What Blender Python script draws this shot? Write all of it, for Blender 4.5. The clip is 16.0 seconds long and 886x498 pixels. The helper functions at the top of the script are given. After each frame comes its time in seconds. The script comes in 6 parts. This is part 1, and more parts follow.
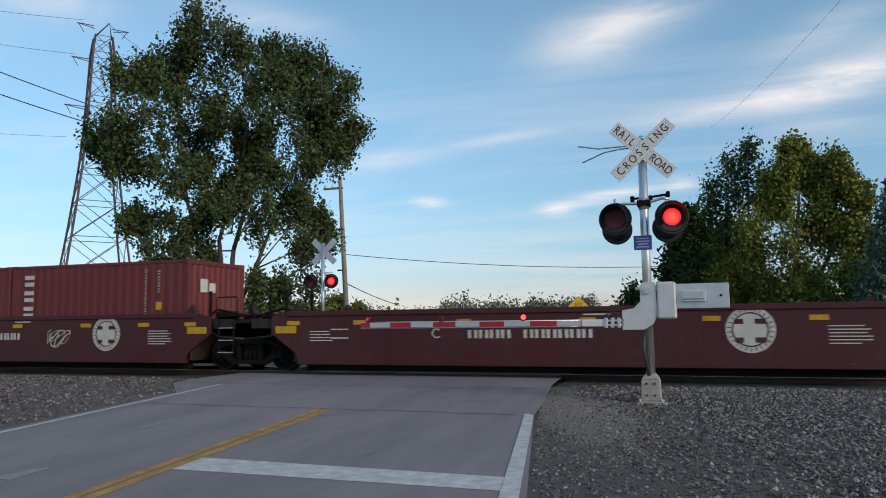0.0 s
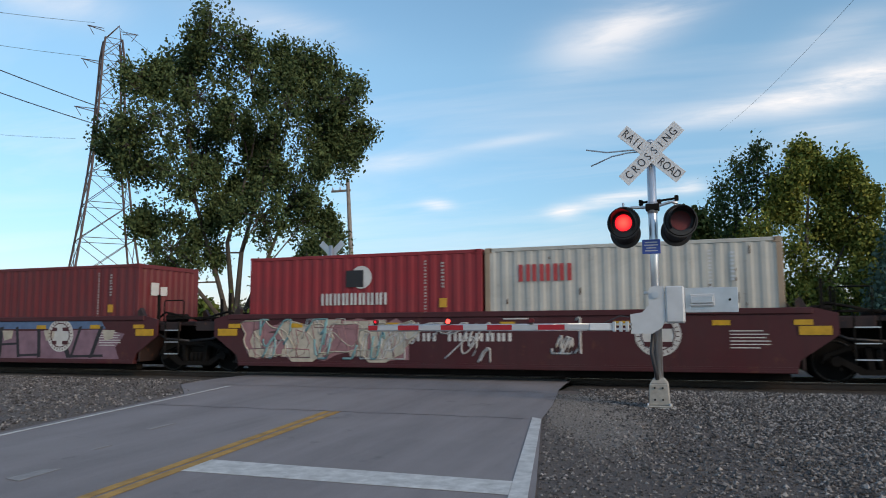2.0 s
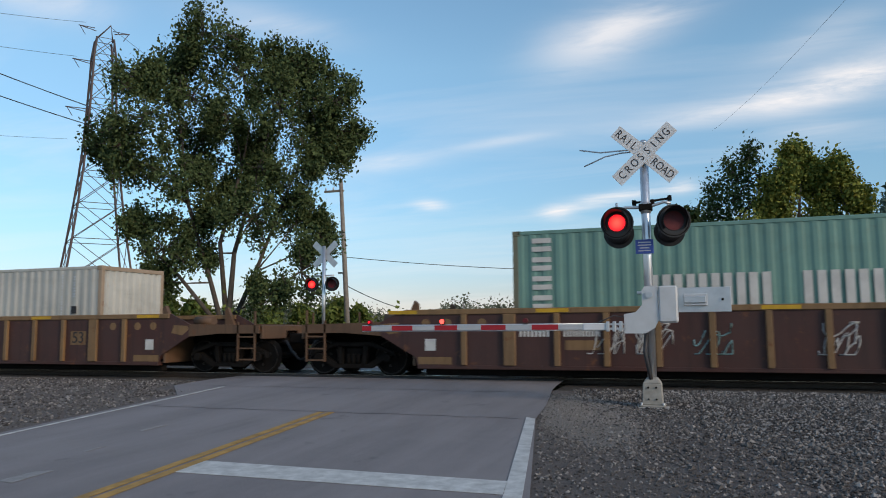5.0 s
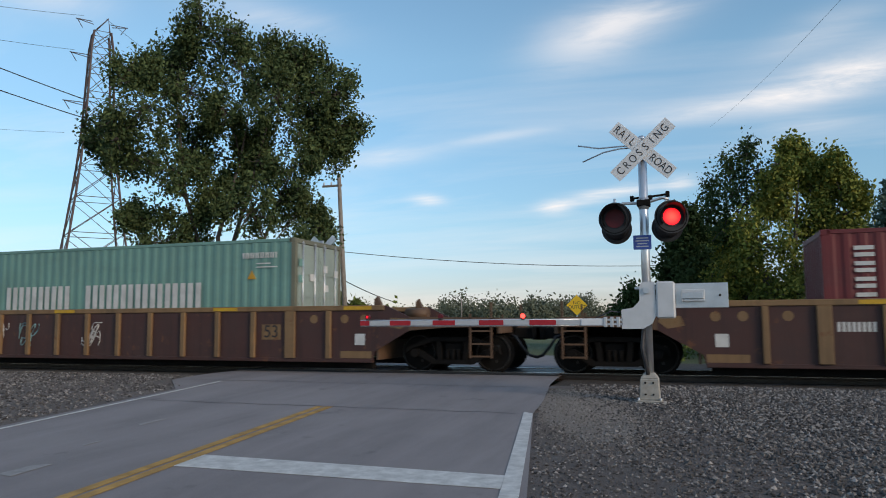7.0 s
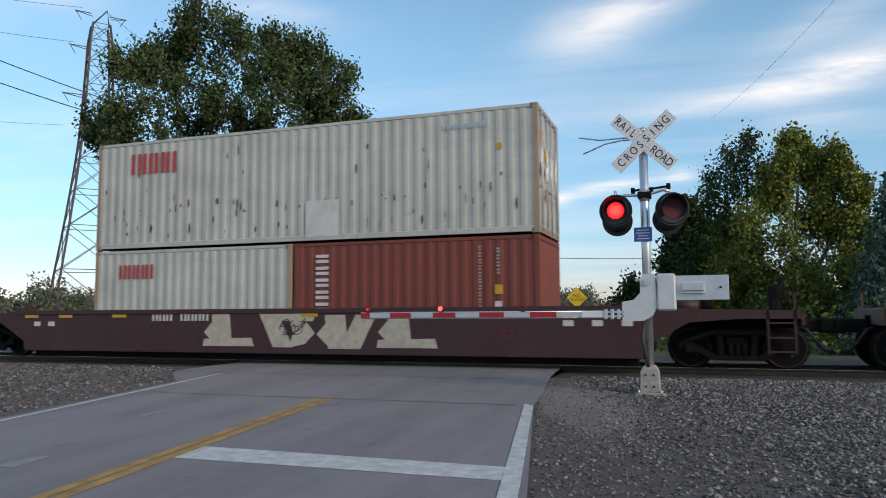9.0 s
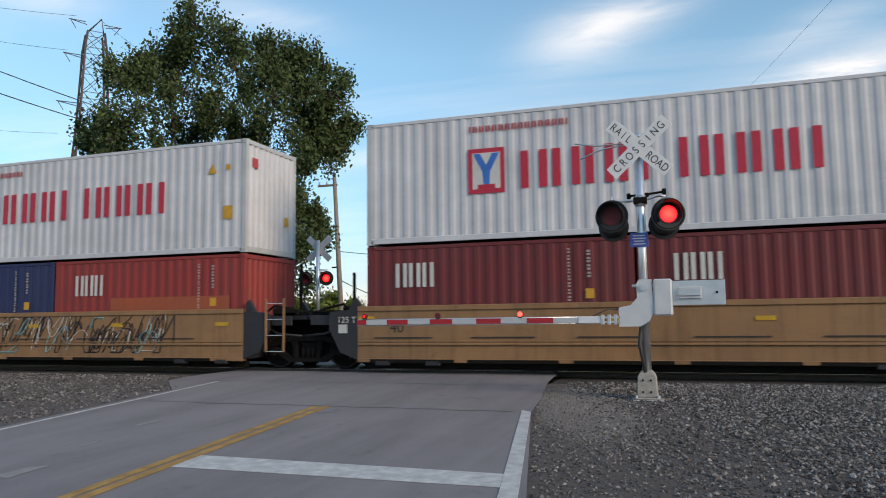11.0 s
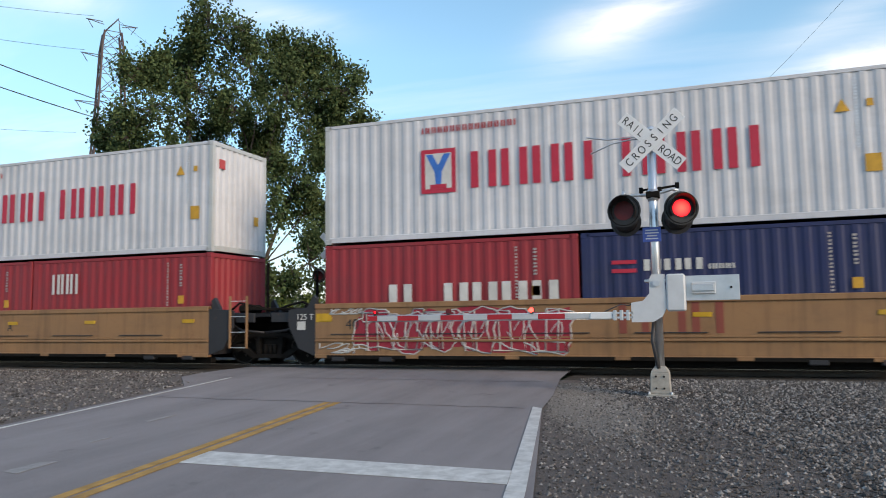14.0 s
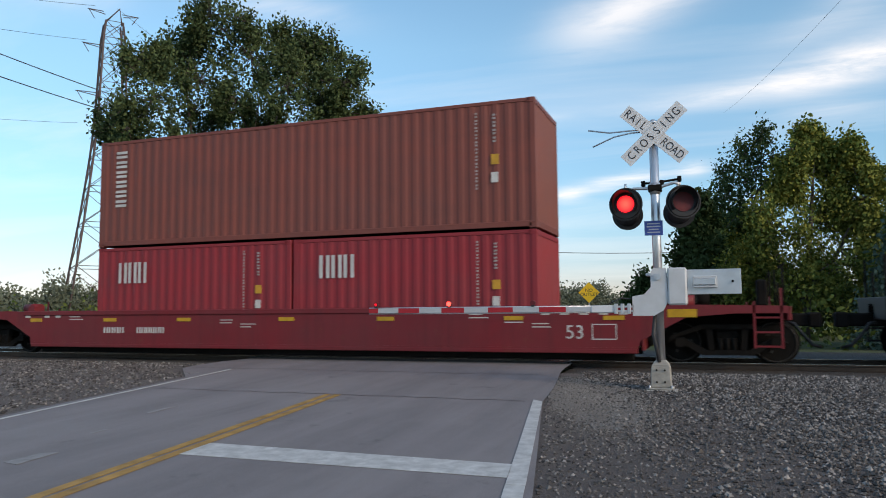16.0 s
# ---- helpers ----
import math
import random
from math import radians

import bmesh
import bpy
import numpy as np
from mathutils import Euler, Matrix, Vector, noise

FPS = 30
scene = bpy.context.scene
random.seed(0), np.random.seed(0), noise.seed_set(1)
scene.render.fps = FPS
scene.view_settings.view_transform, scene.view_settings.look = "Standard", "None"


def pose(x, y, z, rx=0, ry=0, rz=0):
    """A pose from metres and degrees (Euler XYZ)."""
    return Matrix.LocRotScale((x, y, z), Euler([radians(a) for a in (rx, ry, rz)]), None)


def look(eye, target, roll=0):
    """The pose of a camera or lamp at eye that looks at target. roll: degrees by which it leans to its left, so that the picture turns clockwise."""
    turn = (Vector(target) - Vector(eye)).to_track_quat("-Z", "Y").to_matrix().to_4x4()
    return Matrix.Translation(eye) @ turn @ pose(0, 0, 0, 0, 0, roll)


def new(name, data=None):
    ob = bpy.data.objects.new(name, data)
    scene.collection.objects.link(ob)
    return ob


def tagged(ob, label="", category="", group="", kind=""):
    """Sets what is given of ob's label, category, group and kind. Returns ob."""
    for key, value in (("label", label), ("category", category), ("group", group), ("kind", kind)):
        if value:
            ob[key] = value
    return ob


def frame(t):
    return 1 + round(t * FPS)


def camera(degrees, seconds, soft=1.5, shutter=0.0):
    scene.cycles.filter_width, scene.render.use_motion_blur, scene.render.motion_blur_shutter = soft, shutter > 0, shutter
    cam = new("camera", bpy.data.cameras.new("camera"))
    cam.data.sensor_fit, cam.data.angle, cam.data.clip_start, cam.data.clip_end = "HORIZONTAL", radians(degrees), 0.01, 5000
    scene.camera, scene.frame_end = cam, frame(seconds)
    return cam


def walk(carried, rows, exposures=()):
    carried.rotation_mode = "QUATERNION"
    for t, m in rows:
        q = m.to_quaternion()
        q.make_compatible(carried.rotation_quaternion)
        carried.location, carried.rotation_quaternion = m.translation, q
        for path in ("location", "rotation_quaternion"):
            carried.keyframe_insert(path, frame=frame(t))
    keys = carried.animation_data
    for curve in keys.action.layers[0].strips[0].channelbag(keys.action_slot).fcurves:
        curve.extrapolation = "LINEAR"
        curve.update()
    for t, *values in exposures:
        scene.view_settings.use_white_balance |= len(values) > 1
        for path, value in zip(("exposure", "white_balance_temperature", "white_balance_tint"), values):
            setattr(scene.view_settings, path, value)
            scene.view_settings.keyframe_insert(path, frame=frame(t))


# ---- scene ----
EXPOSURE, SKY, SUN = 0.39, 0.148, 1.7
CLOUD = (5.6, 5.7, 5.9, 1.0)
# streaks of cloud: azimuth, elevation, length, thickness, tilt in degrees, strength
STREAKS = [(-10.5, 16.4, 5, 1.25, 10, 0.95), (-2, 15.4, 6, 0.8, 4, 0.55), (-9, 19.5, 4, 1.2, 14, 0.3), (6.3, 9.55, 4.2, 0.5, 9, 0.75), (10.2, 8.6, 1.2, 0.6, 5, 0.6), (0.7, 10.1, 1.2, 0.5, 5, 0.6),
           (20.2, 9.4, 1.3, 0.45, -5, 0.7), (6.5, 21.6, 4.5, 2.0, 15, 0.62), (1.5, 23.2, 4, 1.2, 10, 0.35), (14.3, 14.3, 4, 0.4, 7, 0.28), (24, 12.7, 4, 0.8, 6, 0.45), (49, 22.5, 3.5, 1.4, -3, 0.6), (33, 22.7, 5, 1.2, -5, 0.35), (-8, 13.4, 4, 0.6, 0, 0.25)]
# ---- camera: eye x, y, z, then yaw to the left, pitch up and roll in degrees ----
PATH = [
    (0, 0.015, -16.774, 1.147, 19.16, 5.75, -0.62),
    (0.5, 0.018, -16.780, 1.146, 19.60, 5.80, -0.58),
    (1, 0.021, -16.780, 1.149, 19.74, 5.87, -0.56),
    (1.5, 0.016, -16.780, 1.154, 19.68, 5.96, -0.53),
    (2, 0.004, -16.788, 1.157, 19.72, 5.95, -0.36),
    (2.5, 0.001, -16.793, 1.165, 19.85, 6.00, -0.35),
    (3, -0.004, -16.798, 1.164, 19.76, 6.16, -0.37),
    (3.5, -0.004, -16.801, 1.161, 19.55, 6.24, -0.39),
    (4, -0.002, -16.799, 1.161, 19.26, 6.23, -0.51),
    (6.5, -0.012, -16.792, 1.150, 19.08, 5.59, -0.46),
    (7, -0.006, -16.813, 1.158, 19.01, 5.57, -0.35),
    (7.5, -0.015, -16.794, 1.151, 18.93, 5.50, -0.34),
    (8, -0.023, -16.777, 1.147, 19.10, 5.35, -0.34),
    (8.5, -0.027, -16.775, 1.147, 19.11, 5.20, -0.34),
    (9, -0.019, -16.796, 1.148, 19.01, 5.01, -0.34),
    (11.5, -0.034, -16.793, 1.150, 18.68, 5.61, -0.75),
    (12, -0.016, -16.755, 1.143, 18.99, 5.67, -1.04),
    (12.5, -0.012, -16.727, 1.145, 19.31, 5.61, -0.93),
    (13, -0.003, -16.708, 1.145, 19.56, 5.47, -0.92),
    (13.5, 0.009, -16.691, 1.138, 19.66, 5.32, -0.94),
    (14, 0.024, -16.698, 1.136, 19.90, 5.27, -0.79),
    (14.5, 0.021, -16.707, 1.145, 19.95, 5.11, -0.69),
    (15, 0.011, -16.702, 1.147, 19.87, 5.07, -0.66),
    (15.5, 0.018, -16.697, 1.148, 19.95, 4.85, -0.59),
    (16, 0.018, -16.681, 1.147, 20.00, 4.65, -0.52),
]


def aimed(x, y, z, yaw, pitch, roll):
    a, b = radians(yaw), radians(pitch)
    eye = Vector((x, y, z))
    return look(eye, eye + Vector((-math.sin(a) * math.cos(b), math.cos(a) * math.cos(b), math.sin(b))), roll)


cam = camera(62.5, 16.0, soft=1.0, shutter=0.1)
walk(cam, [(t, aimed(*row)) for t, *row in PATH],
     exposures=[(t, EXPOSURE + e, k + 400, 14) for t, e, k in ((0, -0.20, 6700), (0.5, -0.16, 6700), (1, 0.04, 6700), (2, -0.06, 6700), (3.5, -0.08, 6700), (4, -0.24, 6600), (6.5, -0.06, 6700), (7, -0.16, 6700), (8, 0.02, 6700), (9, 0.0, 6700), (11.5, 0.18, 6950), (12, 0.36, 6950), (12.5, 0.30, 6950), (13.2, 0.42, 6950), (13.5, 0.25, 6900), (14, 0.40, 6950), (14.5, 0.28, 7050), (15.3, 0.36, 7000), (16, 0.06, 6750))])

# ---- world and sun ----
SUN_ELEVATION, SUN_AZIMUTH = 22, 115      # degrees; azimuth clockwise from +y
world = bpy.data.worlds.new("evening_sky")
scene.world = world
world.use_nodes = True
wt = world.node_tree
wt.nodes.clear()


def wnode(kind, **inputs):
    n = wt.nodes.new(kind)
    for key, value in inputs.items():
        n.inputs[int(key[1:]) if key[0] == "i" and key[1:].isdigit() else key].default_value = value
    return n


def wmath(op, a, b=0.0):
    n = wt.nodes.new("ShaderNodeMath")
    n.operation = op
    for i, v in enumerate((a, b)):
        if isinstance(v, (int, float)):
            n.inputs[i].default_value = v
        else:
            wt.links.new(v, n.inputs[i])
    return n.outputs[0]


sky = wt.nodes.new("ShaderNodeTexSky")
sky.sky_type, sky.sun_disc = "NISHITA", False
sky.sun_elevation, sky.sun_rotation = radians(SUN_ELEVATION), radians(SUN_AZIMUTH)
sky.air_density, sky.dust_density, sky.ozone_density = 1.15, 0.1, 2.2
coord = wt.nodes.new("ShaderNodeTexCoord")
split = wt.nodes.new("ShaderNodeSeparateXYZ")
wt.links.new(coord.outputs["Generated"], split.inputs[0])
up = wmath("MAXIMUM", split.outputs[2], 0.03)
# a flat layer of high cloud: directions laid onto a plane overhead
px, py = wmath("DIVIDE", split.outputs[0], wmath("ADD", up, 0.12)), wmath("DIVIDE", split.outputs[1], wmath("ADD", up, 0.12))
plane = wt.nodes.new("ShaderNodeCombineXYZ")
wt.links.new(px, plane.inputs[0])
wt.links.new(py, plane.inputs[1])
turned = wt.nodes.new("ShaderNodeMapping")
turned.inputs["Location"].default_value = (3.1, 1.7, 0)
turned.inputs["Rotation"].default_value = (0, 0, radians(24))
turned.inputs["Scale"].default_value = (0.42, 1.25, 1)
wt.links.new(plane.outputs[0], turned.inputs[0])
wisps = wnode("ShaderNodeTexNoise", Scale=1.1, Detail=7.0, Roughness=0.58, Distortion=0.7)
wt.links.new(turned.outputs[0], wisps.inputs[0])
soft_veil = wnode("ShaderNodeTexNoise", Scale=0.45, Detail=3.0, Roughness=0.5)
wt.links.new(turned.outputs[0], soft_veil.inputs[0])
cover = wt.nodes.new("ShaderNodeValToRGB")
cover.color_ramp.elements[0].position, cover.color_ramp.elements[1].position = 0.50, 0.85
wt.links.new(wmath("ADD", wmath("MULTIPLY", wisps.outputs[0], 0.65), wmath("MULTIPLY", soft_veil.outputs[0], 0.42)), cover.inputs[0])

rags = wnode("ShaderNodeTexNoise", Scale=3.2, Detail=8.0, Roughness=0.62, Distortion=0.5)
wt.links.new(turned.outputs[0], rags.inputs[0])
torn = wt.nodes.new("ShaderNodeValToRGB")
torn.color_ramp.elements[0].position, torn.color_ramp.elements[1].position = 0.36, 0.62
wt.links.new(rags.outputs[0], torn.inputs[0])


def cloud_streak(az, elev, length, thick, tilt):
    """Cover of one drifting streak of cloud around an azimuth (left of +y) and elevation, in degrees."""
    a, e, k = radians(az), radians(elev), radians(tilt)
    ahead = Vector((-math.sin(a) * math.cos(e), math.cos(a) * math.cos(e), math.sin(e)))
    side = Vector((math.cos(a), math.sin(a), 0))
    above = side.cross(ahead)
    total = None
    for axis, size in ((side * math.cos(k) + above * math.sin(k), length), (above * math.cos(k) - side * math.sin(k), thick)):
        dot = wt.nodes.new("ShaderNodeVectorMath")
        dot.operation = "DOT_PRODUCT"
        wt.links.new(coord.outputs["Generated"], dot.inputs[0])
        dot.inputs[1].default_value = axis / radians(size)
        sq = wmath("POWER", wmath("ABSOLUTE", dot.outputs["Value"]), 2.0)
        total = sq if total is None else wmath("ADD", total, sq)
    front = wt.nodes.new("ShaderNodeVectorMath")
    front.operation = "DOT_PRODUCT"
    wt.links.new(coord.outputs["Generated"], front.inputs[0])
    front.inputs[1].default_value = ahead
    # ragged by the wisps
    ragged = wmath("MULTIPLY", wmath("EXPONENT", wmath("MULTIPLY", total, -1.0)), wmath("ADD", wmath("MULTIPLY", torn.outputs[0], 0.8), 0.25))
    return wmath("MULTIPLY", ragged, wmath("GREATER_THAN", front.outputs["Value"], 0.0))


clouds = wmath("MULTIPLY", cover.outputs[0], 0.5)
for streak in STREAKS:
    clouds = wmath("ADD", clouds, wmath("MULTIPLY", cloud_streak(*streak[:5]), streak[5]))
clouds = wmath("MINIMUM", clouds, 0.92)
mix = wt.nodes.new("ShaderNodeMix")
mix.data_type = "RGBA"
wt.links.new(clouds, mix.inputs[0])
haze = wt.nodes.new("ShaderNodeMix")      # evening haze dims the sky low down
haze.data_type, haze.blend_type = "RGBA", "MULTIPLY"
haze.inputs[0].default_value = 1.0
wt.links.new(sky.outputs[0], haze.inputs[6])
tint = wt.nodes.new("ShaderNodeValToRGB")
tint.color_ramp.elements[0].position, tint.color_ramp.elements[1].position = 0.0, 0.34
tint.color_ramp.elements[0].color, tint.color_ramp.elements[1].color = (0.44, 0.475, 0.80, 1), (0.80, 1.02, 1.05, 1)
tint.color_ramp.elements.new(0.13).color = (0.525, 0.71, 0.87, 1)
wt.links.new(up, tint.inputs[0])
wt.links.new(tint.outputs[0], haze.inputs[7])
wt.links.new(haze.outputs[2], mix.inputs[6])
mix.inputs[7].default_value = CLOUD
back = wt.nodes.new("ShaderNodeBackground")
wt.links.new(mix.outputs[2], back.inputs[0])
back.inputs[1].default_value = SKY
wt.links.new(back.outputs[0], wt.nodes.new("ShaderNodeOutputWorld").inputs[0])

lamp_data = bpy.data.lights.new("sun", "SUN")
lamp_data.energy, lamp_data.angle, lamp_data.color = SUN, radians(22), (1.0, 0.82, 0.62)
sun = new("sun", lamp_data)
sa, se = radians(SUN_AZIMUTH), radians(SUN_ELEVATION)
sun.matrix_basis = look((60 * math.sin(sa) * math.cos(se), 60 * math.cos(sa) * math.cos(se), 60 * math.sin(se)), (0, 0, 0))

# ---- materials ----


class Nodes:
    """A node material in the making."""

    def __init__(self, name, rough=0.7, metal=0.0, spec=0.5):
        self.m = bpy.data.materials.new(name)
        self.m.use_nodes = True
        self.t = self.m.node_tree
        self.b = self.t.nodes["Principled BSDF"]
        self.b.inputs["Roughness"].default_value = rough
        self.b.inputs["Metallic"].default_value = metal
        self.b.inputs["Specular IOR Level"].default_value = spec
        self.c = self.t.nodes.new("ShaderNodeTexCoord").outputs["Object"]

    def noise(self, scale, detail=5.0, rough=0.6, stretch=(1, 1, 1), distort=0.0):
        mp = self.t.nodes.new("ShaderNodeMapping")
        mp.inputs["Scale"].default_value = stretch
        self.t.links.new(self.c, mp.inputs[0])
        n = self.t.nodes.new("ShaderNodeTexNoise")
        for k, v in (("Scale", scale), ("Detail", detail), ("Roughness", rough), ("Distortion", distort)):
            n.inputs[k].default_value = v
        self.t.links.new(mp.outputs[0], n.inputs[0])
        return n.outputs[0]

    def ramp(self, fac, lo, hi, c0=(0, 0, 0, 1), c1=(1, 1, 1, 1)):
        r = self.t.nodes.new("ShaderNodeValToRGB")
        e = r.color_ramp.elements
        e[0].position, e[1].position, e[0].color, e[1].color = lo, hi, c0, c1
        self.t.links.new(fac, r.inputs[0])
        return r.outputs[0]

    def mixed(self, fac, a, b):
        m = self.t.nodes.new("ShaderNodeMix")
        m.data_type = "RGBA"
        for i, v in ((0, fac), (6, a), (7, b)):
            if isinstance(v, (int, float, tuple)):
                m.inputs[i].default_value = v
            else:
                self.t.links.new(v, m.inputs[i])
        return m.outputs[2]

    def scaled(self, value, k):
        m = self.t.nodes.new("ShaderNodeMath")
        m.operation = "MULTIPLY"
        self.t.links.new(value, m.inputs[0])
        m.inputs[1].default_value = k
        return m.outputs[0]

    def done(self, colour, bump=None, strength=0.3, distance=0.02, rough=None):
        if isinstance(colour, tuple):
            self.b.inputs["Base Color"].default_value = colour
        else:
            self.t.links.new(colour, self.b.inputs["Base Color"])
        if bump is not None:
            n = self.t.nodes.new("ShaderNodeBump")
            n.inputs["Strength"].default_value, n.inputs["Distance"].default_value = strength, distance
            self.t.links.new(bump, n.inputs["Height"])
            self.t.links.new(n.outputs[0], self.b.inputs["Normal"])
        if rough is not None:
            self.t.links.new(rough, self.b.inputs["Roughness"])
        return self.m


def rgb(r, g, b):
    return (r, g, b, 1.0)


def paint(name, colour, rough=0.55, dirt=0.5, rust=0.25, metal=0.0):
    """Weathered paint on steel: faded patches, streaks that run down, rust spots."""
    n = Nodes(name, rough, metal, 0.3)
    dull = tuple(0.80 * c + 0.014 for c in colour) + (1.0,)
    c = n.mixed(n.ramp(n.noise(0.7, 4), 0.35, 0.7), rgb(*colour), dull)
    streak = n.ramp(n.noise(1.6, 6, 0.65, (2.6, 2.6, 0.16)), 0.50, 0.75)
    c = n.mixed(n.scaled(streak, dirt), c, rgb(*[0.42 * v + 0.012 for v in colour]))
    grime = n.ramp(n.noise(0.9, 8, 0.7, (0.8, 0.8, 1.7), 0.6), 0.46, 0.72)
    c = n.mixed(n.scaled(grime, 0.75 * dirt), c, rgb(*[0.50 * v + 0.016 for v in colour]))
    runs = n.ramp(n.noise(5.5, 5, 0.6, (2.2, 2.2, 0.10)), 0.58, 0.74)
    c = n.mixed(n.scaled(runs, 0.6 * dirt), c, rgb(*[0.35 * v + 0.012 for v in colour]))
    spots = n.ramp(n.noise(3.2, 8, 0.72), 0.60, 0.68)
    c = n.mixed(n.scaled(spots, rust), c, rgb(0.16, 0.065, 0.03))
    return n.done(c, n.noise(26, 3), 0.12, 0.01)


def plain(name, colour, rough=0.6, metal=0.0, vary=0.35, scale=6.0, bump=0.15, spec=0.5):
    n = Nodes(name, rough, metal, spec)
    c = n.mixed(n.ramp(n.noise(scale, 6), 0.3, 0.75), rgb(*colour), tuple(v * (1 - vary) for v in colour) + (1.0,))
    return n.done(c, n.noise(scale * 6, 4), bump, 0.01)


def glowing(name, colour, strength):
    m = bpy.data.materials.new(name)
    m.use_nodes = True
    b = m.node_tree.nodes["Principled BSDF"]
    b.inputs["Base Color"].default_value = rgb(*colour)
    b.inputs["Emission Color"].default_value = rgb(*colour)
    b.inputs["Emission Strength"].default_value = strength
    return m


def lit_lens():
    """A red lens lit from behind: hottest in the middle."""
    n = Nodes("lit_red_lens", 0.4)
    flat = n.t.nodes.new("ShaderNodeVectorMath")
    flat.operation = "MULTIPLY"
    n.t.links.new(n.c, flat.inputs[0])
    flat.inputs[1].default_value = (1, 0, 1)
    far = n.t.nodes.new("ShaderNodeVectorMath")
    far.operation = "LENGTH"
    n.t.links.new(flat.outputs[0], far.inputs[0])
    c = n.ramp(n.scaled(far.outputs["Value"], 1 / 0.134), 0.15, 1.0, (1.0, 0.05, 0.035, 1), (0.55, 0.002, 0.008, 1))
    n.t.links.new(c, n.b.inputs["Emission Color"])
    n.b.inputs["Emission Strength"].default_value = 2.4
    return n.done(rgb(0.3, 0.005, 0.01))


def asphalt():
    n = Nodes("worn_asphalt", 0.85)
    c = n.mixed(n.ramp(n.noise(0.5, 6, 0.65, (1.8, 0.22, 1)), 0.36, 0.66), rgb(0.235, 0.212, 0.214), rgb(0.150, 0.136, 0.139))
    c = n.mixed(n.scaled(n.ramp(n.noise(0.9, 6, 0.6), 0.45, 0.75), 0.35), c, rgb(0.27, 0.25, 0.245))
    c = n.mixed(n.scaled(n.ramp(n.noise(90, 3, 0.7), 0.45, 0.75), 0.5), c, rgb(0.28, 0.26, 0.255))
    c = n.mixed(n.scaled(n.ramp(n.noise(1.3, 7, 0.7), 0.62, 0.72), 0.5), c, rgb(0.06, 0.058, 0.06))
    return n.done(c, n.noise(120, 3), 0.35, 0.01)


def gravel_bed(name, a, b, scale):
    n = Nodes(name, 0.9)
    c = n.mixed(n.ramp(n.noise(scale, 4, 0.75), 0.35, 0.65), rgb(*a), rgb(*b))
    c = n.mixed(n.scaled(n.ramp(n.noise(0.6, 5), 0.4, 0.7), 0.55), c, rgb(*[0.5 * (u + v) * 0.75 for u, v in zip(a, b)]))
    return n.done(c, n.noise(scale, 5, 0.8), 0.9, 0.04)


def island(name, a, b, rough=0.85, spec=0.15, skew=1.0):
    """Joined small pieces that vary piece by piece between two colours."""
    n = Nodes(name, rough, 0.0, spec)
    g = n.t.nodes.new("ShaderNodeNewGeometry")
    pick = n.t.nodes.new("ShaderNodeMath")
    pick.operation = "POWER"
    n.t.links.new(g.outputs["Random Per Island"], pick.inputs[0])
    pick.inputs[1].default_value = skew
    c = n.mixed(pick.outputs[0], rgb(*a), rgb(*b))
    c = n.mixed(n.scaled(n.ramp(n.noise(0.5, 3), 0.35, 0.7), 0.5), c, rgb(*[0.62 * (u + v) / 2 for u, v in zip(a, b)]))
    return n.done(c)


def grass_ground():
    n = Nodes("rough_grass", 0.95)
    c = n.mixed(n.ramp(n.noise(0.25, 6), 0.35, 0.65), rgb(0.07, 0.10, 0.03), rgb(0.11, 0.115, 0.05))
    c = n.mixed(n.scaled(n.ramp(n.noise(9, 4), 0.4, 0.7), 0.6), c, rgb(0.05, 0.07, 0.02))
    return n.done(c, n.noise(14, 5), 0.8, 0.1)


M_ASPHALT = asphalt()
M_BALLAST_BED = gravel_bed("ballast_bed", (0.034, 0.030, 0.027), (0.085, 0.075, 0.068), 26)
M_DIRT = gravel_bed("gritty_shoulder", (0.080, 0.068, 0.064), (0.19, 0.165, 0.153), 60)
M_STONE = island("crushed_stone", (0.038, 0.035, 0.034), (0.36, 0.335, 0.315), skew=2.3)
M_GRASS = grass_ground()
M_WHITE_LINE = plain("worn_white_road_paint", (0.62, 0.62, 0.60), 0.7, 0, 0.45, 7)
M_YELLOW_LINE = plain("worn_yellow_road_paint", (0.50, 0.285, 0.070), 0.75, 0, 0.55, 5)
M_DUST = gravel_bed("pale_trodden_grit", (0.15, 0.136, 0.124), (0.235, 0.214, 0.196), 60)
M_RAIL = plain("rail_steel", (0.06, 0.042, 0.032), 0.5, 0.5, 0.4)
M_RAILHEAD = plain("polished_rail_head", (0.55, 0.54, 0.52), 0.25, 1.0, 0.1)
M_TIE = plain("weathered_tie", (0.07, 0.055, 0.045), 0.9, 0, 0.4)
M_GALV = plain("galvanised_steel", (0.62, 0.63, 0.65), 0.38, 0.75, 0.18, 5, 0.05)
M_ALU = plain("brushed_aluminium", (0.70, 0.71, 0.73), 0.33, 0.85, 0.15, 3, 0.04)
M_GREYBOX = plain("pale_grey_enamel", (0.56, 0.58, 0.60), 0.5, 0.1, 0.15, 4, 0.04)
M_BLACK = plain("matt_black_metal", (0.018, 0.018, 0.02), 0.55, 0, 0.3)
M_LENS = plain("dark_red_lens", (0.13, 0.003, 0.007), 0.55, 0, 0.4, 30, 0.3)
M_LIT = lit_lens()
M_HOT = glowing("lit_lamp_core", (1.0, 0.045, 0.035), 4.0)
M_SIGNWHITE = plain("reflective_white_sheet", (0.68, 0.69, 0.70), 0.5, 0, 0.1, 4, 0.03)
M_SIGNBLACK = plain("black_lettering", (0.025, 0.025, 0.03), 0.6)
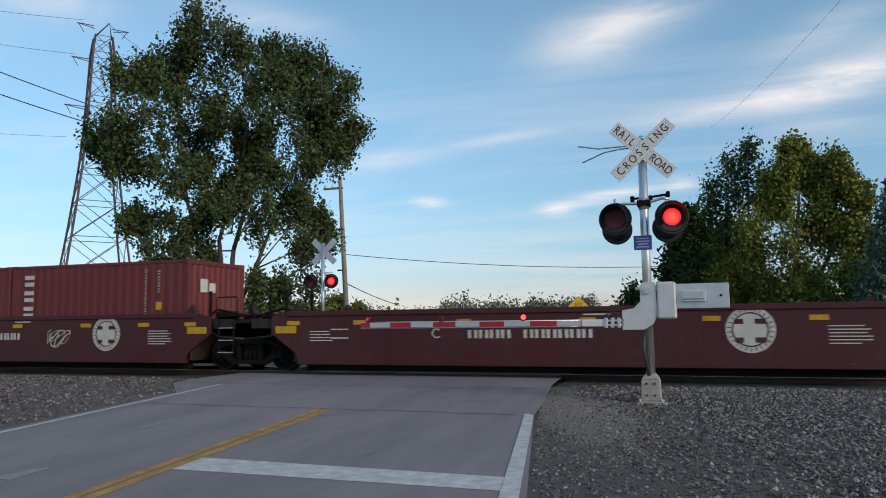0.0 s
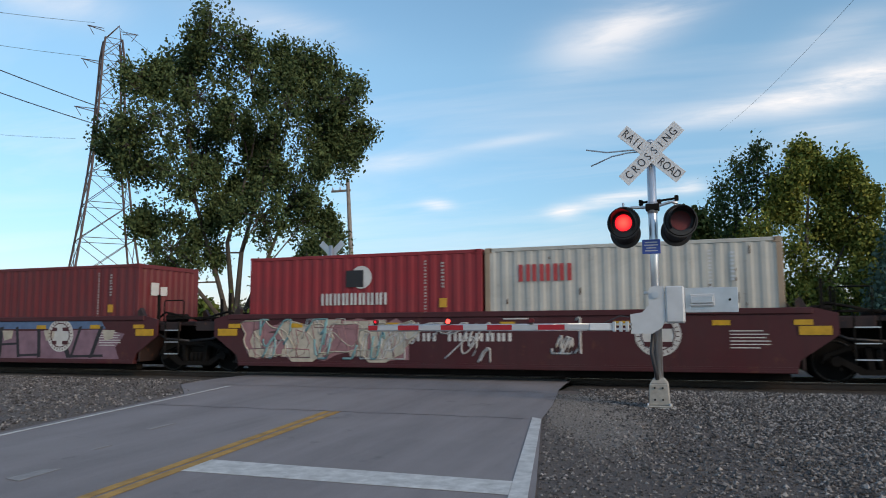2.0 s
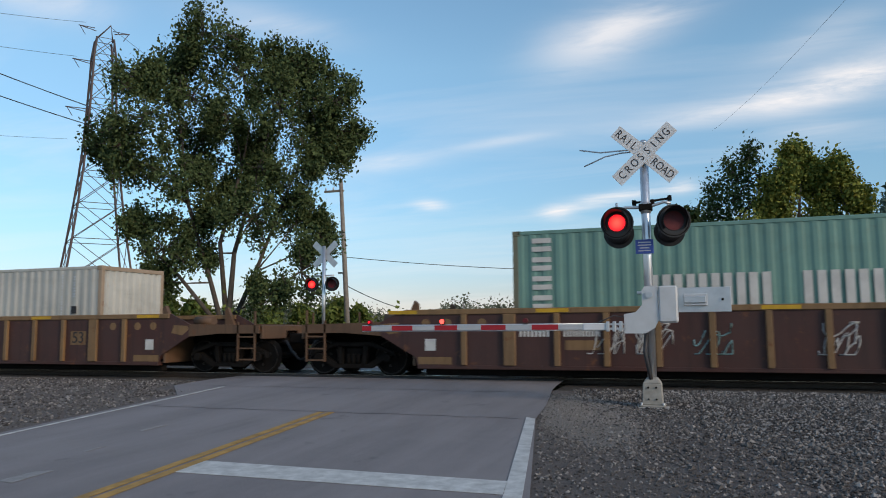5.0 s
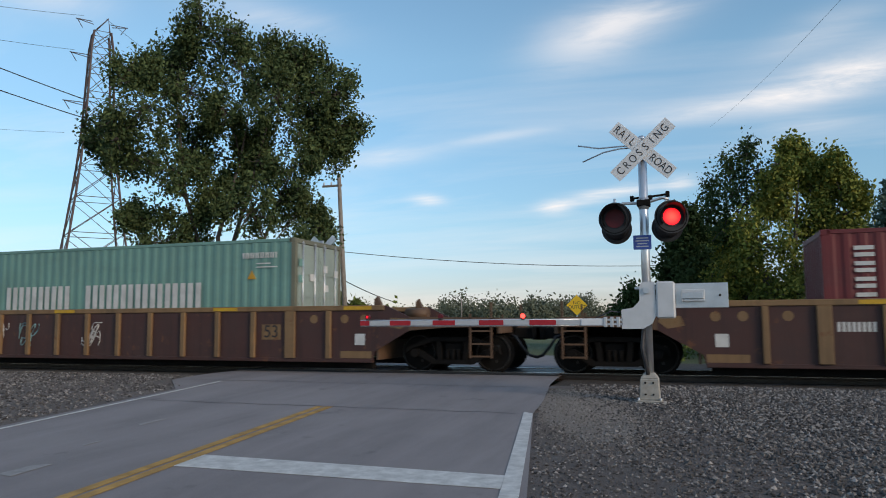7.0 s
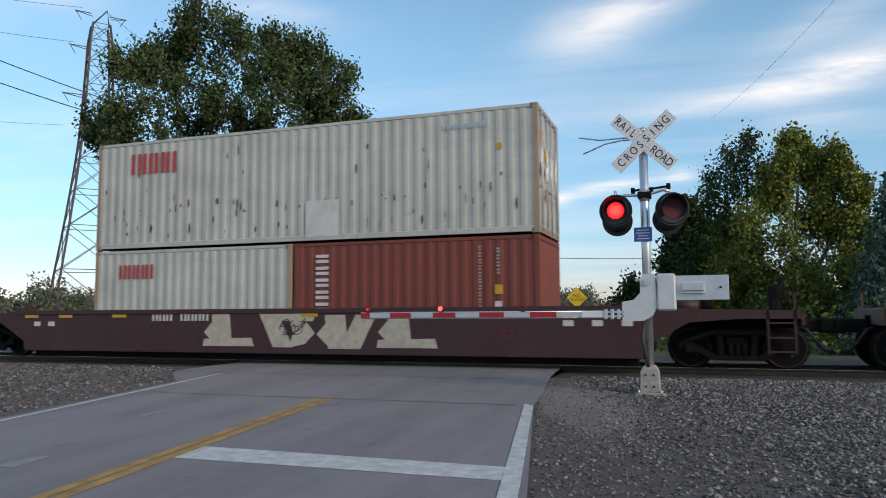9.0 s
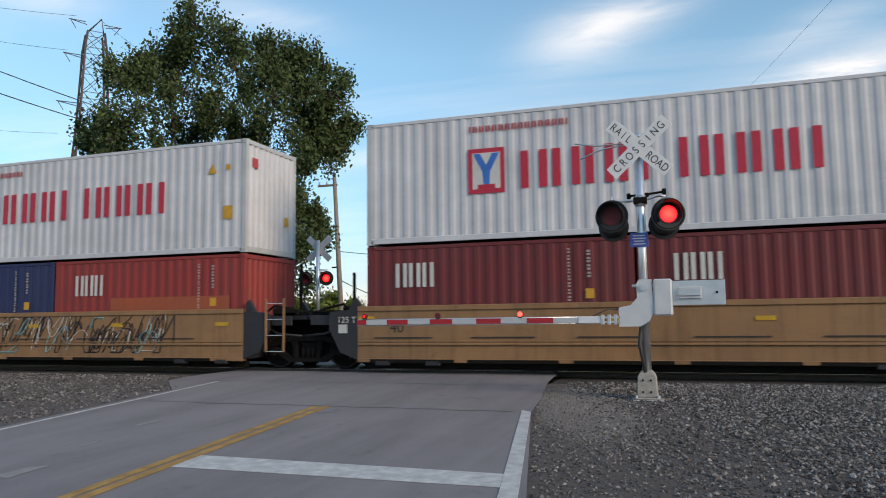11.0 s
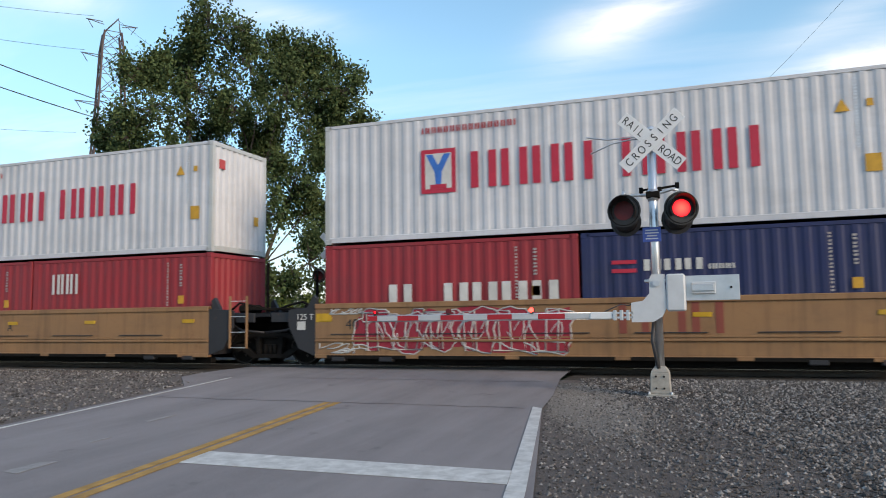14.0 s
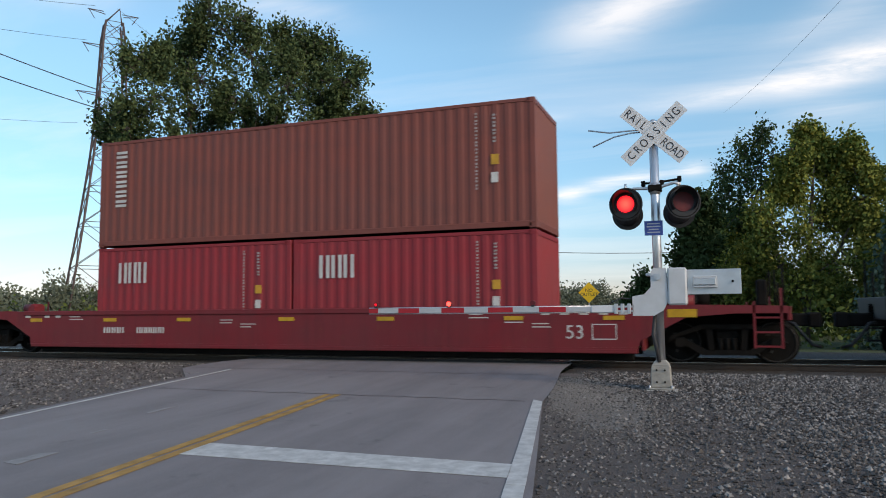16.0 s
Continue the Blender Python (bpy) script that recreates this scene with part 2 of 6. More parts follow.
M_STRIPE_RED = plain("reflective_red", (0.40, 0.012, 0.02), 0.45, 0, 0.2)
M_STRIPE_WHITE = plain("reflective_silver", (0.44, 0.46, 0.48), 0.45, 0, 0.12)
M_BLUE = plain("blue_sign", (0.035, 0.085, 0.36), 0.5)
M_SIGNYELLOW = plain("yellow_sign", (0.95, 0.58, 0.02), 0.5, 0, 0.1)
M_CONCRETE = plain("cast_concrete", (0.42, 0.40, 0.37), 0.9, 0, 0.3, 8, 0.4)
M_WOODPOLE = plain("grey_wood_pole", (0.30, 0.27, 0.245), 0.9, 0, 0.4, 5, 0.4)
M_BARK = plain("ridged_bark", (0.105, 0.088, 0.075), 0.95, 0, 0.5, 4, 0.8)
M_LATTICE = plain("rusted_lattice_steel", (0.12, 0.085, 0.08), 0.7, 0.2, 0.3, 0.3)
M_WIRE = plain("dark_cable", (0.05, 0.05, 0.055), 0.6)
M_UNDER = plain("grimy_running_gear", (0.013, 0.0115, 0.0105), 0.95, 0, 0.5, 4, 0.4, 0.15)
M_TREAD = plain("polished_wheel_tread", (0.045, 0.04, 0.036), 0.55, 0.6, 0.3)
M_LEAF = island("green_leaves", (0.036, 0.066, 0.027), (0.108, 0.142, 0.056))
M_LEAF_RIGHT = island("yellowing_leaves", (0.072, 0.120, 0.030), (0.31, 0.30, 0.062), skew=1.4)
M_LEAF_DARK = island("dark_leaves", (0.03, 0.06, 0.022), (0.07, 0.105, 0.038))
M_NEEDLE = island("blue_green_needles", (0.06, 0.11, 0.085), (0.12, 0.18, 0.14))
# distance haze is mixed into these paler leaf colours
M_WOODS = island("haze_tinted_foliage", (0.095, 0.115, 0.080), (0.15, 0.165, 0.115))
M_WEEDS = island("weeds", (0.06, 0.10, 0.02), (0.16, 0.19, 0.05))

# ---- mesh helpers ----


def part(name, bm, material, parent=None, label=""):
    me = bpy.data.meshes.new(name)
    bm.normal_update()
    bm.to_mesh(me)
    bm.free()
    me.materials.append(material)
    ob = new(name, me)
    ob.parent = parent
    if label:
        ob["label"] = label
    return ob


def base(name, m, label, category, group="", kind=""):
    ob = new(name)
    ob.empty_display_size = 0.2
    ob.matrix_basis = m
    return tagged(ob, label, category, group, kind)


def box(bm, x0, x1, y0, y1, z0, z1):
    v = [bm.verts.new((x, y, z)) for x in (x0, x1) for y in (y0, y1) for z in (z0, z1)]
    for f in ((0, 1, 3, 2), (4, 6, 7, 5), (0, 4, 5, 1), (2, 3, 7, 6), (0, 2, 6, 4), (1, 5, 7, 3)):
        bm.faces.new([v[i] for i in f])
    return bm


def boxes(*dims, bevel=0.0):
    bm = bmesh.new()
    for d in dims:
        box(bm, *d)
    if bevel:
        bmesh.ops.bevel(bm, geom=bm.edges[:], offset=bevel, segments=1, affect="EDGES")
    return bm


def prism(bm, pts, y0, y1):
    """A polygon of (x, z) drawn out from y0 to y1."""
    a, b = [bm.verts.new((x, y0, z)) for x, z in pts], [bm.verts.new((x, y1, z)) for x, z in pts]
    bm.faces.new(a[::-1])
    bm.faces.new(b)
    for i in range(len(pts)):
        j = (i + 1) % len(pts)
        bm.faces.new((a[i], a[j], b[j], b[i]))
    bmesh.ops.recalc_face_normals(bm, faces=bm.faces[:])
    return bm


def tube(bm, pts, radii, n=8, cap=True):
    """A tube along points, with a radius at each."""
    pts = [Vector(p) for p in pts]
    rings = []
    for i, p in enumerate(pts):
        d = (pts[min(i + 1, len(pts) - 1)] - pts[max(i - 1, 0)]).normalized()
        u = d.cross(Vector((0.13, 0.31, 0.94)) if abs(d.z) < 0.9 else Vector((1, 0.1, 0))).normalized()
        v = d.cross(u)
        r = radii[i] if isinstance(radii, (list, tuple)) else radii
        rings.append([bm.verts.new(p + r * (math.cos(2 * math.pi * k / n) * u + math.sin(2 * math.pi * k / n) * v)) for k in range(n)])
    for a, b in zip(rings, rings[1:]):
        for k in range(n):
            bm.faces.new((a[k], a[(k + 1) % n], b[(k + 1) % n], b[k])).smooth = True
    if cap:
        bm.faces.new(rings[0][::-1])
        bm.faces.new(rings[-1])
    return bm


def rod(p, q, r, n=8):
    return tube(bmesh.new(), [p, q], r, n)


def text_part(words, size, m, material, parent, name="lettering", label=""):
    cu = bpy.data.curves.new(name, "FONT")
    cu.body, cu.size, cu.align_x, cu.align_y, cu.extrude = words, size, "CENTER", "CENTER", 0.002
    ob = bpy.data.objects.new(name, cu)
    scene.collection.objects.link(ob)
    bpy.context.view_layer.update()
    me = bpy.data.meshes.new_from_object(ob.evaluated_get(bpy.context.evaluated_depsgraph_get()))
    bpy.data.objects.remove(ob)
    me.transform(m)
    me.materials.clear()
    me.materials.append(material)
    out = new(name, me)
    out.parent = parent
    if label:
        out["label"] = label
    return out


def road_z(y):
    """The road and its shoulders climb gently to the rails."""
    d = -2.2 - y
    return -0.05 if d <= 0 else -0.05 - 0.03 * min(d, 30)

# ---- ground, road and track ----


def sheet(name, pts, z, material, lift=0.0, label="", category="ground", kind="structure"):
    """A flat or sloping patch given by its outline, cut along y so that it follows the road's rise."""
    bm = bmesh.new()
    bm.faces.new([bm.verts.new((x, y, 0)) for x, y in pts])
    ys = [-30, -24, -18, -14, -11, -9, -7, -5, -3.6, -2.2, 2.2, 5, 9, 14]
    for y in ys:
        bmesh.ops.bisect_plane(bm, geom=bm.verts[:] + bm.edges[:] + bm.faces[:], plane_co=(0, y, 0), plane_no=(0, 1, 0))
    for v in bm.verts:
        v.co.z = z(v.co.x, v.co.y) + lift
    bmesh.ops.recalc_face_normals(bm, faces=bm.faces[:])
    if sum(f.normal.z for f in bm.faces) < 0:
        bmesh.ops.reverse_faces(bm, faces=bm.faces[:])
    return tagged(part(name, bm, material), label, category, "", kind)


def ground_z(x, y):
    d = abs(y) - 2.2
    drop = 0.03 * min(max(d, 0), 30)
    return -0.05 - drop


def shoulder_z(x, y):
    """The ground beside the road lies a little lower than its asphalt, and falls away from the ballast."""
    return ground_z(x, y) - 0.035


def centre_x(y):
    return -5.62 - 0.075 * (y + 6.4)


def left_x(y):
    return -9.25 - 0.10 * (y + 6.4)


def right_x(y):
    return -2.30 - (0.20 if y < -6.4 else 0.14) * (y + 6.4)


ys_road = [-34, -20, -14, -11, -9, -7.5, -6.4, -5, -3.6, -2.9, 3.5, 6, 10, 20, 60, 140]
left_edge = [(left_x(max(y, -14)) - (0.16 if y < -4 else 1.25), y) for y in ys_road if y < 3] + [(left_x(-2.9) - 1.35 + 0.3, 3.5)] + [(-9.9 - 0.03 * y, y) for y in ys_road if y > 4]
right_edge = [(right_x(max(y, -12)) + (0.05 if y < -6 else 0.12), y) for y in ys_road if y < 3] + [(-3.1, 3.5)] + [(-3.2 - 0.03 * y, y) for y in ys_road if y > 4]
sheet("ground", [(-1500, -200), (1500, -200), (1500, 2600), (-1500, 2600)], lambda x, y: shoulder_z(x, y) - (0.3 if abs(y) < 6 else 0.05), M_GRASS,
      label="flat rough grass reaching to the horizon", category="ground")
sheet("road", left_edge + right_edge[::-1], ground_z, M_ASPHALT, 0.0, "grey worn asphalt road rising gently to the tracks", "road")
# gritty shoulders beside the asphalt
sheet("shoulder", [(x - 0.01, y) for x, y in right_edge if y < 3] [:10] + [(40, -2.4), (40, -34)], shoulder_z, M_DIRT, 0.02, "grey gritty gravel shoulder beside the road", "gravel")
sheet("shoulder", [(-60, -34), (-60, -2.4)] + [(x + 0.01, y) for x, y in left_edge if y < 3][::-1][:10], shoulder_z, M_DIRT, 0.02, "grey gritty gravel shoulder beside the road", "gravel")


def dusty_patch():
    """A paler trodden patch with a ragged outline, lying on the shoulder beside the asphalt."""
    rng = random.Random(3)
    n = 40
    ring = []
    for i in range(n):
        a = 2 * math.pi * i / n
        k = 1 + rng.uniform(-0.16, 0.16)
        ring.append((-1.62 + 0.62 * k * math.cos(a) - 0.52 * math.sin(a), -5.95 + 2.0 * k * math.sin(a)))
    sheet("trodden_patch", ring, shoulder_z, M_DUST, 0.026, "pale trodden grit beside the asphalt", "gravel")


dusty_patch()


def slab(name, pts, material, label):
    """A painted line: a thin slab that lies on the road."""
    bm = bmesh.new()
    f = bm.faces.new([bm.verts.new((x, y, ground_z(x, y) + 0.004)) for x, y in pts])
    bm.normal_update()
    if f.normal.z < 0:
        bmesh.ops.reverse_faces(bm, faces=[f])
    ext = bmesh.ops.extrude_face_region(bm, geom=[f])
    for v in [g for g in ext["geom"] if isinstance(g, bmesh.types.BMVert)]:
        v.co.z += 0.003
    bmesh.ops.recalc_face_normals(bm, faces=bm.faces[:])
    return tagged(part(name, bm, material), label, "road marking", "", "structure")


def stripe(name, fx, y0, y1, half, material, label):
    slab(name, [(fx(y0) - half, y0), (fx(y0) + half, y0), (fx(y1) + half, y1), (fx(y1) - half, y1)], material, label)


slab("stop_line", [(-5.07, -10.54), (-1.66, -10.53), (-1.74, -10.06), (-5.11, -10.0)], M_WHITE_LINE, "broad worn white stop line across one lane")
slab("edge_line", [(-1.62, -10.73), (-1.45, -10.73), (-2.25, -6.42), (-2.41, -6.29)], M_WHITE_LINE, "worn white edge line of the road")
slab("edge_line", [(-1.62, -10.74), (-1.45, -10.74), (-0.86, -14), (-1.02, -14)], M_WHITE_LINE, "worn white edge line of the road")
slab("edge_line", [(-8.46, -14), (-8.38, -14), (-9.485, -3.6), (-9.55, -3.6)], M_WHITE_LINE, "thin white edge line of the road")
for off in (-0.085, 0.085):
    slab("centre_line", [(-5.045 + off - 0.062, -12.6), (-5.045 + off + 0.062, -12.6), (-5.55 + off + 0.055, -6.45), (-5.55 + off - 0.055, -6.45)], M_YELLOW_LINE, "double yellow centre line, worn")
    slab("centre_line", [(-4.85 + off - 0.062, -20), (-4.85 + off + 0.062, -20), (-5.045 + off + 0.062, -12.61), (-5.045 + off - 0.062, -12.61)], M_YELLOW_LINE, "double yellow centre line, worn")


for px0, py0, w, d in ((-6.55, -11.3, 0.22, 0.5), (-7.3, -8.55, 0.10, 0.55), (-6.9, -9.9, 0.06, 0.3)):
    slab("paint_remnant", [(px0, py0), (px0 + w, py0 - 0.04), (px0 + w * 0.8, py0 + d), (px0 + w * 0.1, py0 + d * 0.8)], plain("ghost_of_road_paint", (0.30, 0.29, 0.285), 0.8, 0, 0.35, 14), "faint remnant of old road paint")


def crack(y, x0, x1, seed):
    rng = random.Random(seed)
    bm = bmesh.new()
    pts = [(x0 + (x1 - x0) * i / 24, y + rng.uniform(-0.05, 0.05)) for i in range(25)]
    for (xa, ya), (xb, yb) in zip(pts, pts[1:]):
        bm.faces.new([bm.verts.new((xa, ya - 0.012, ground_z(0, ya) + 0.003)), bm.verts.new((xb, yb - 0.012, ground_z(0, yb) + 0.003)),
                      bm.verts.new((xb, yb + 0.012, ground_z(0, yb) + 0.003)), bm.verts.new((xa, ya + 0.012, ground_z(0, ya) + 0.003))])
    tagged(part("sealed_crack", bm, M_BLACK), "thin dark tar-sealed crack in the asphalt", "crack", "", "structure")


crack(-6.42, -9.1, -2.5, 3)
crack(-3.4, -10.6, -2.9, 4)


def track():
    """Ballast bed, ties and two rails."""
    bm = bmesh.new()
    for x0, x1 in ((-140, -11.0), (-2.75, 140)):
        # far side widened: dark ballast there stands in for shade under the train
        prof = [(-3.6, -0.20), (-2.5, -0.14), (-1.5, -0.14), (1.5, -0.14), (2.5, -0.14), (7.5, -0.24), (7.5, -0.7), (-3.6, -0.7)]
        a, b = [bm.verts.new((x0, y, z)) for y, z in prof], [bm.verts.new((x1, y, z)) for y, z in prof]
        bm.faces.new(a)
        bm.faces.new(b[::-1])
        for i in range(len(prof)):
            j = (i + 1) % len(prof)
            bm.faces.new((a[i], b[i], b[j], a[j]))
    bmesh.ops.recalc_face_normals(bm, faces=bm.faces[:])
    tagged(part("ballast", bm, M_BALLAST_BED), "dark grey ballast bed, widened beyond the track in place of shade", "ballast", "", "structure")
    rails = base("railway_track", pose(0, 0, 0), "steel railway track on wooden ties", "railway track", "", "structure")
    prof = [(-0.075, -0.17), (0.075, -0.17), (0.075, -0.155), (0.012, -0.13), (0.012, -0.045), (0.036, -0.035), (0.036, -0.006), (-0.036, -0.006), (-0.036, -0.035), (-0.012, -0.045), (-0.012, -0.13), (-0.075, -0.155)]
    for y in (-0.7535, 0.7535):
        bm = bmesh.new()
        a, b = [bm.verts.new((-140, y + u, z)) for u, z in prof], [bm.verts.new((140, y + u, z)) for u, z in prof]
        for i in range(len(prof)):
            j = (i + 1) % len(prof)
            bm.faces.new((a[i], b[i], b[j], a[j]))
        bmesh.ops.recalc_face_normals(bm, faces=bm.faces[:])
        r = part("rail", bm, M_RAIL, rails)
        part("rail_head", boxes((-140, 140, y - 0.033, y + 0.033, -0.006, 0.0)), M_RAILHEAD, r, "rail head polished bright by wheels")
    tie = boxes((-0.115, 0.115, -1.3, 1.3, -0.30, -0.172), bevel=0.012)
    first = part("tie", tie, M_TIE, rails)
    for i in range(-120, 121):
        x = i * 0.5
        if -11 < x < -2.7:
            continue
        t = new("tie", first.data)
        t.parent, t.location, t.rotation_euler = rails, (x, random.uniform(-0.04, 0.04), 0), (0, 0, random.uniform(-0.015, 0.015))
    first.location = (-60.5, 0, 0)
    # crossing surface: rubber strips along the rails in the asphalt
    for y0, y1 in ((-1.05, -0.80), (-0.66, 0.66), (0.80, 1.05)):
        part("crossing_panel", boxes((-10.9, -2.85, y0, y1, -0.12, -0.012), bevel=0.006), M_BLACK, rails, "dark rubber crossing panel between the rails")


track()


def stones(name, count, region, size, seed, label, material=M_STONE):
    """Loose crushed stones, each a small crooked block."""
    rng = random.Random(seed)
    verts, faces = [], []
    while count:
        x, y = region(rng)
        if x is None:
            continue
        count -= 1
        s = size * rng.uniform(0.5, 1.5) * (1.5 if rng.random() < 0.06 else 1)
        z = max(shoulder_z(x, y) + 0.02, -0.2 if abs(y) < 3.5 else -9) + 0.25 * s
        if abs(y) < 2.6:
            z = -0.14 + 0.25 * s
        a = rng.uniform(0, 6.28)
        k = len(verts)
        for dx, dy, dz in ((1, 0, 0), (0, 1, 0), (-1, 0, 0), (0, -1, 0), (0.2, 0.1, 0.75), (0, 0, -0.7)):
            dx, dy = dx * math.cos(a) - dy * math.sin(a), dx * math.sin(a) + dy * math.cos(a)
            verts.append((x + s * (dx + rng.uniform(-0.3, 0.3)), y + s * (dy + rng.uniform(-0.3, 0.3)), z + s * (dz + rng.uniform(-0.25, 0.25))))
        for i in range(4):
            j = (i + 1) % 4
            faces += [(k + i, k + j, k + 4), (k + j, k + i, k + 5)]
    me = bpy.data.meshes.new(name)
    me.from_pydata(verts, [], faces)
    me.materials.append(material)
    tagged(new(name, me), label, "gravel", "", "stuff")


def right_bank(rng):
    y = rng.uniform(-3.9, -1.9) if rng.random() < 0.30 else -2.6 - 9.6 * rng.random() ** 1.15
    x = rng.uniform(-3.0, 7.5)
    edge = right_x(max(y, -12)) + 0.5 + max(0, (-3.6 - y)) * 0.10
    if x < edge or (x < edge + 1.5 and rng.random() < 0.80):
        return None, None
    return x, y


def left_bank(rng):
    y = -1.9 - 9 * rng.random() ** 1.3
    x = rng.uniform(-30, -9.3)
    return (x, y) if x < left_x(y) - (0.35 if y < -4.2 else 1.4) else (None, None)


stones("loose_stone", 48000, right_bank, 0.021, 5, "loose grey crushed stone beside the track")
stones("loose_stone", 24000, left_bank, 0.020, 6, "loose grey crushed stone beside the track")
stones("fine_grit", 22000, lambda rng: (lambda x, y: (x, y) if x > right_x(max(y, -12)) + 0.08 else (None, None))(rng.uniform(-2.6, 5.5), rng.uniform(-13, -3.4)), 0.014, 8, "fine grey grit scattered on the shoulder")



def trodden(rng):
    """Fine pale grit that thins out around the trodden patch."""
    a, b = rng.gauss(0, 1), rng.gauss(0, 1)
    y = -5.8 + 1.15 * a
    x = -1.62 - 0.26 * (y + 5.9) + 0.36 * b
    return (x, y) if x > right_x(max(y, -12)) + 0.12 and y < -3.4 else (None, None)


M_PALE_GRIT = island("pale_fine_grit", (0.12, 0.109, 0.10), (0.29, 0.268, 0.247), skew=1.0)
stones("pale_grit", 22000, trodden, 0.009, 9, "pale fine grit trodden beside the asphalt", M_PALE_GRIT)

# ---- crossing signals ----
BULBS = []      # (part, whether the left phase lights it)


def disc(r, y0, y1, n=28, cx=0.0, cz=0.0):
    return tube(bmesh.new(), [(cx, y0, cz), (cx, y1, cz)], r, n)


def signal_lamp(thing, x, z, left_phase, turn, face=-1):
    """A flashing lamp: black round shield, hood and a red lens behind which a bulb comes forward."""
    m = pose(x, 0, z, 0, 0, turn)

    def put(bm):
        bmesh.ops.transform(bm, matrix=m, verts=bm.verts[:])
        return bm

    f = face
    lamp = part("lamp", put(disc(0.262, f * 0.20, f * 0.215, 36)), M_BLACK, thing, "round black lamp shield")
    part("housing", put(tube(bmesh.new(), [(0, f * -0.02, 0), (0, f * 0.02, 0), (0, f * 0.19, 0)], [0.10, 0.17, 0.19], 24)), M_BLACK, lamp)
    bm = bmesh.new()
    n = 22
    for r in (0.185, 0.197):      # hood: open below, slanting
        for i in range(n):
            a0, a1 = (math.pi * (-0.22 + 1.44 * k / n) for k in (i, i + 1))
            q = []
            for a, y in ((a0, 0.21), (a1, 0.21), (a1, 0.21 + 0.30 * (0.30 + 0.70 * max(0, math.sin(a1)))), (a0, 0.21 + 0.30 * (0.30 + 0.70 * max(0, math.sin(a0))))):
                q.append(bm.verts.new((r * math.cos(a), f * y, r * math.sin(a))))
            bm.faces.new(q)
    part("hood", put(bm), M_BLACK, lamp)
    bm = bmesh.new()
    tube(bm, [(0.235 * math.cos(a), f * 0.218, 0.235 * math.sin(a)) for a in [2 * math.pi * k / 40 for k in range(41)]], 0.007, 6, False)
    part("rim", put(bm), M_UNDER, lamp)
    part("lens", put(disc(0.152, f * 0.215, f * 0.225, 32)), M_LENS, lamp, "red glass lens")
    glow = part("bulb", disc(0.134, f * 0.205, f * 0.212, 32), M_LIT, lamp, "lit red light")
    glow.matrix_basis = m
    BULBS.append((glow, left_phase, m, f * 0.018))
    return lamp


def crossbuck(thing, y, z, face=-1, words=True, cx=0.0):
    for k, (ang, word) in enumerate(((-43, "RAIL   ROAD"), (43, "CROSSING"))):
        bm = boxes((-0.61, 0.61, -0.004, 0.004, -0.114, 0.114), bevel=0.002)
        m = pose(cx, y + face * 0.012 * k, z) @ pose(0, 0, 0, 0, -ang, 0)
        bmesh.ops.transform(bm, matrix=m, verts=bm.verts[:])
        blade = part("crossbuck_blade", bm, M_SIGNWHITE if words else M_GALV, thing, "white crossbuck board with black letters" if words else "bare back of a crossbuck board")
        if words:
            for i, ch in enumerate(word):
                if ch == " " or (k == 0 and i in (4, 5, 6)):
                    continue
                u = (i - (len(word) - 1) / 2) * (0.137 if k else 0.106)
                text_part(ch, 0.185, m @ pose(u, face * 0.0052, -0.004, 90, 0, 0) @ Matrix.Diagonal((0.80, 1, 1, 1)), M_SIGNBLACK, blade, "letter")


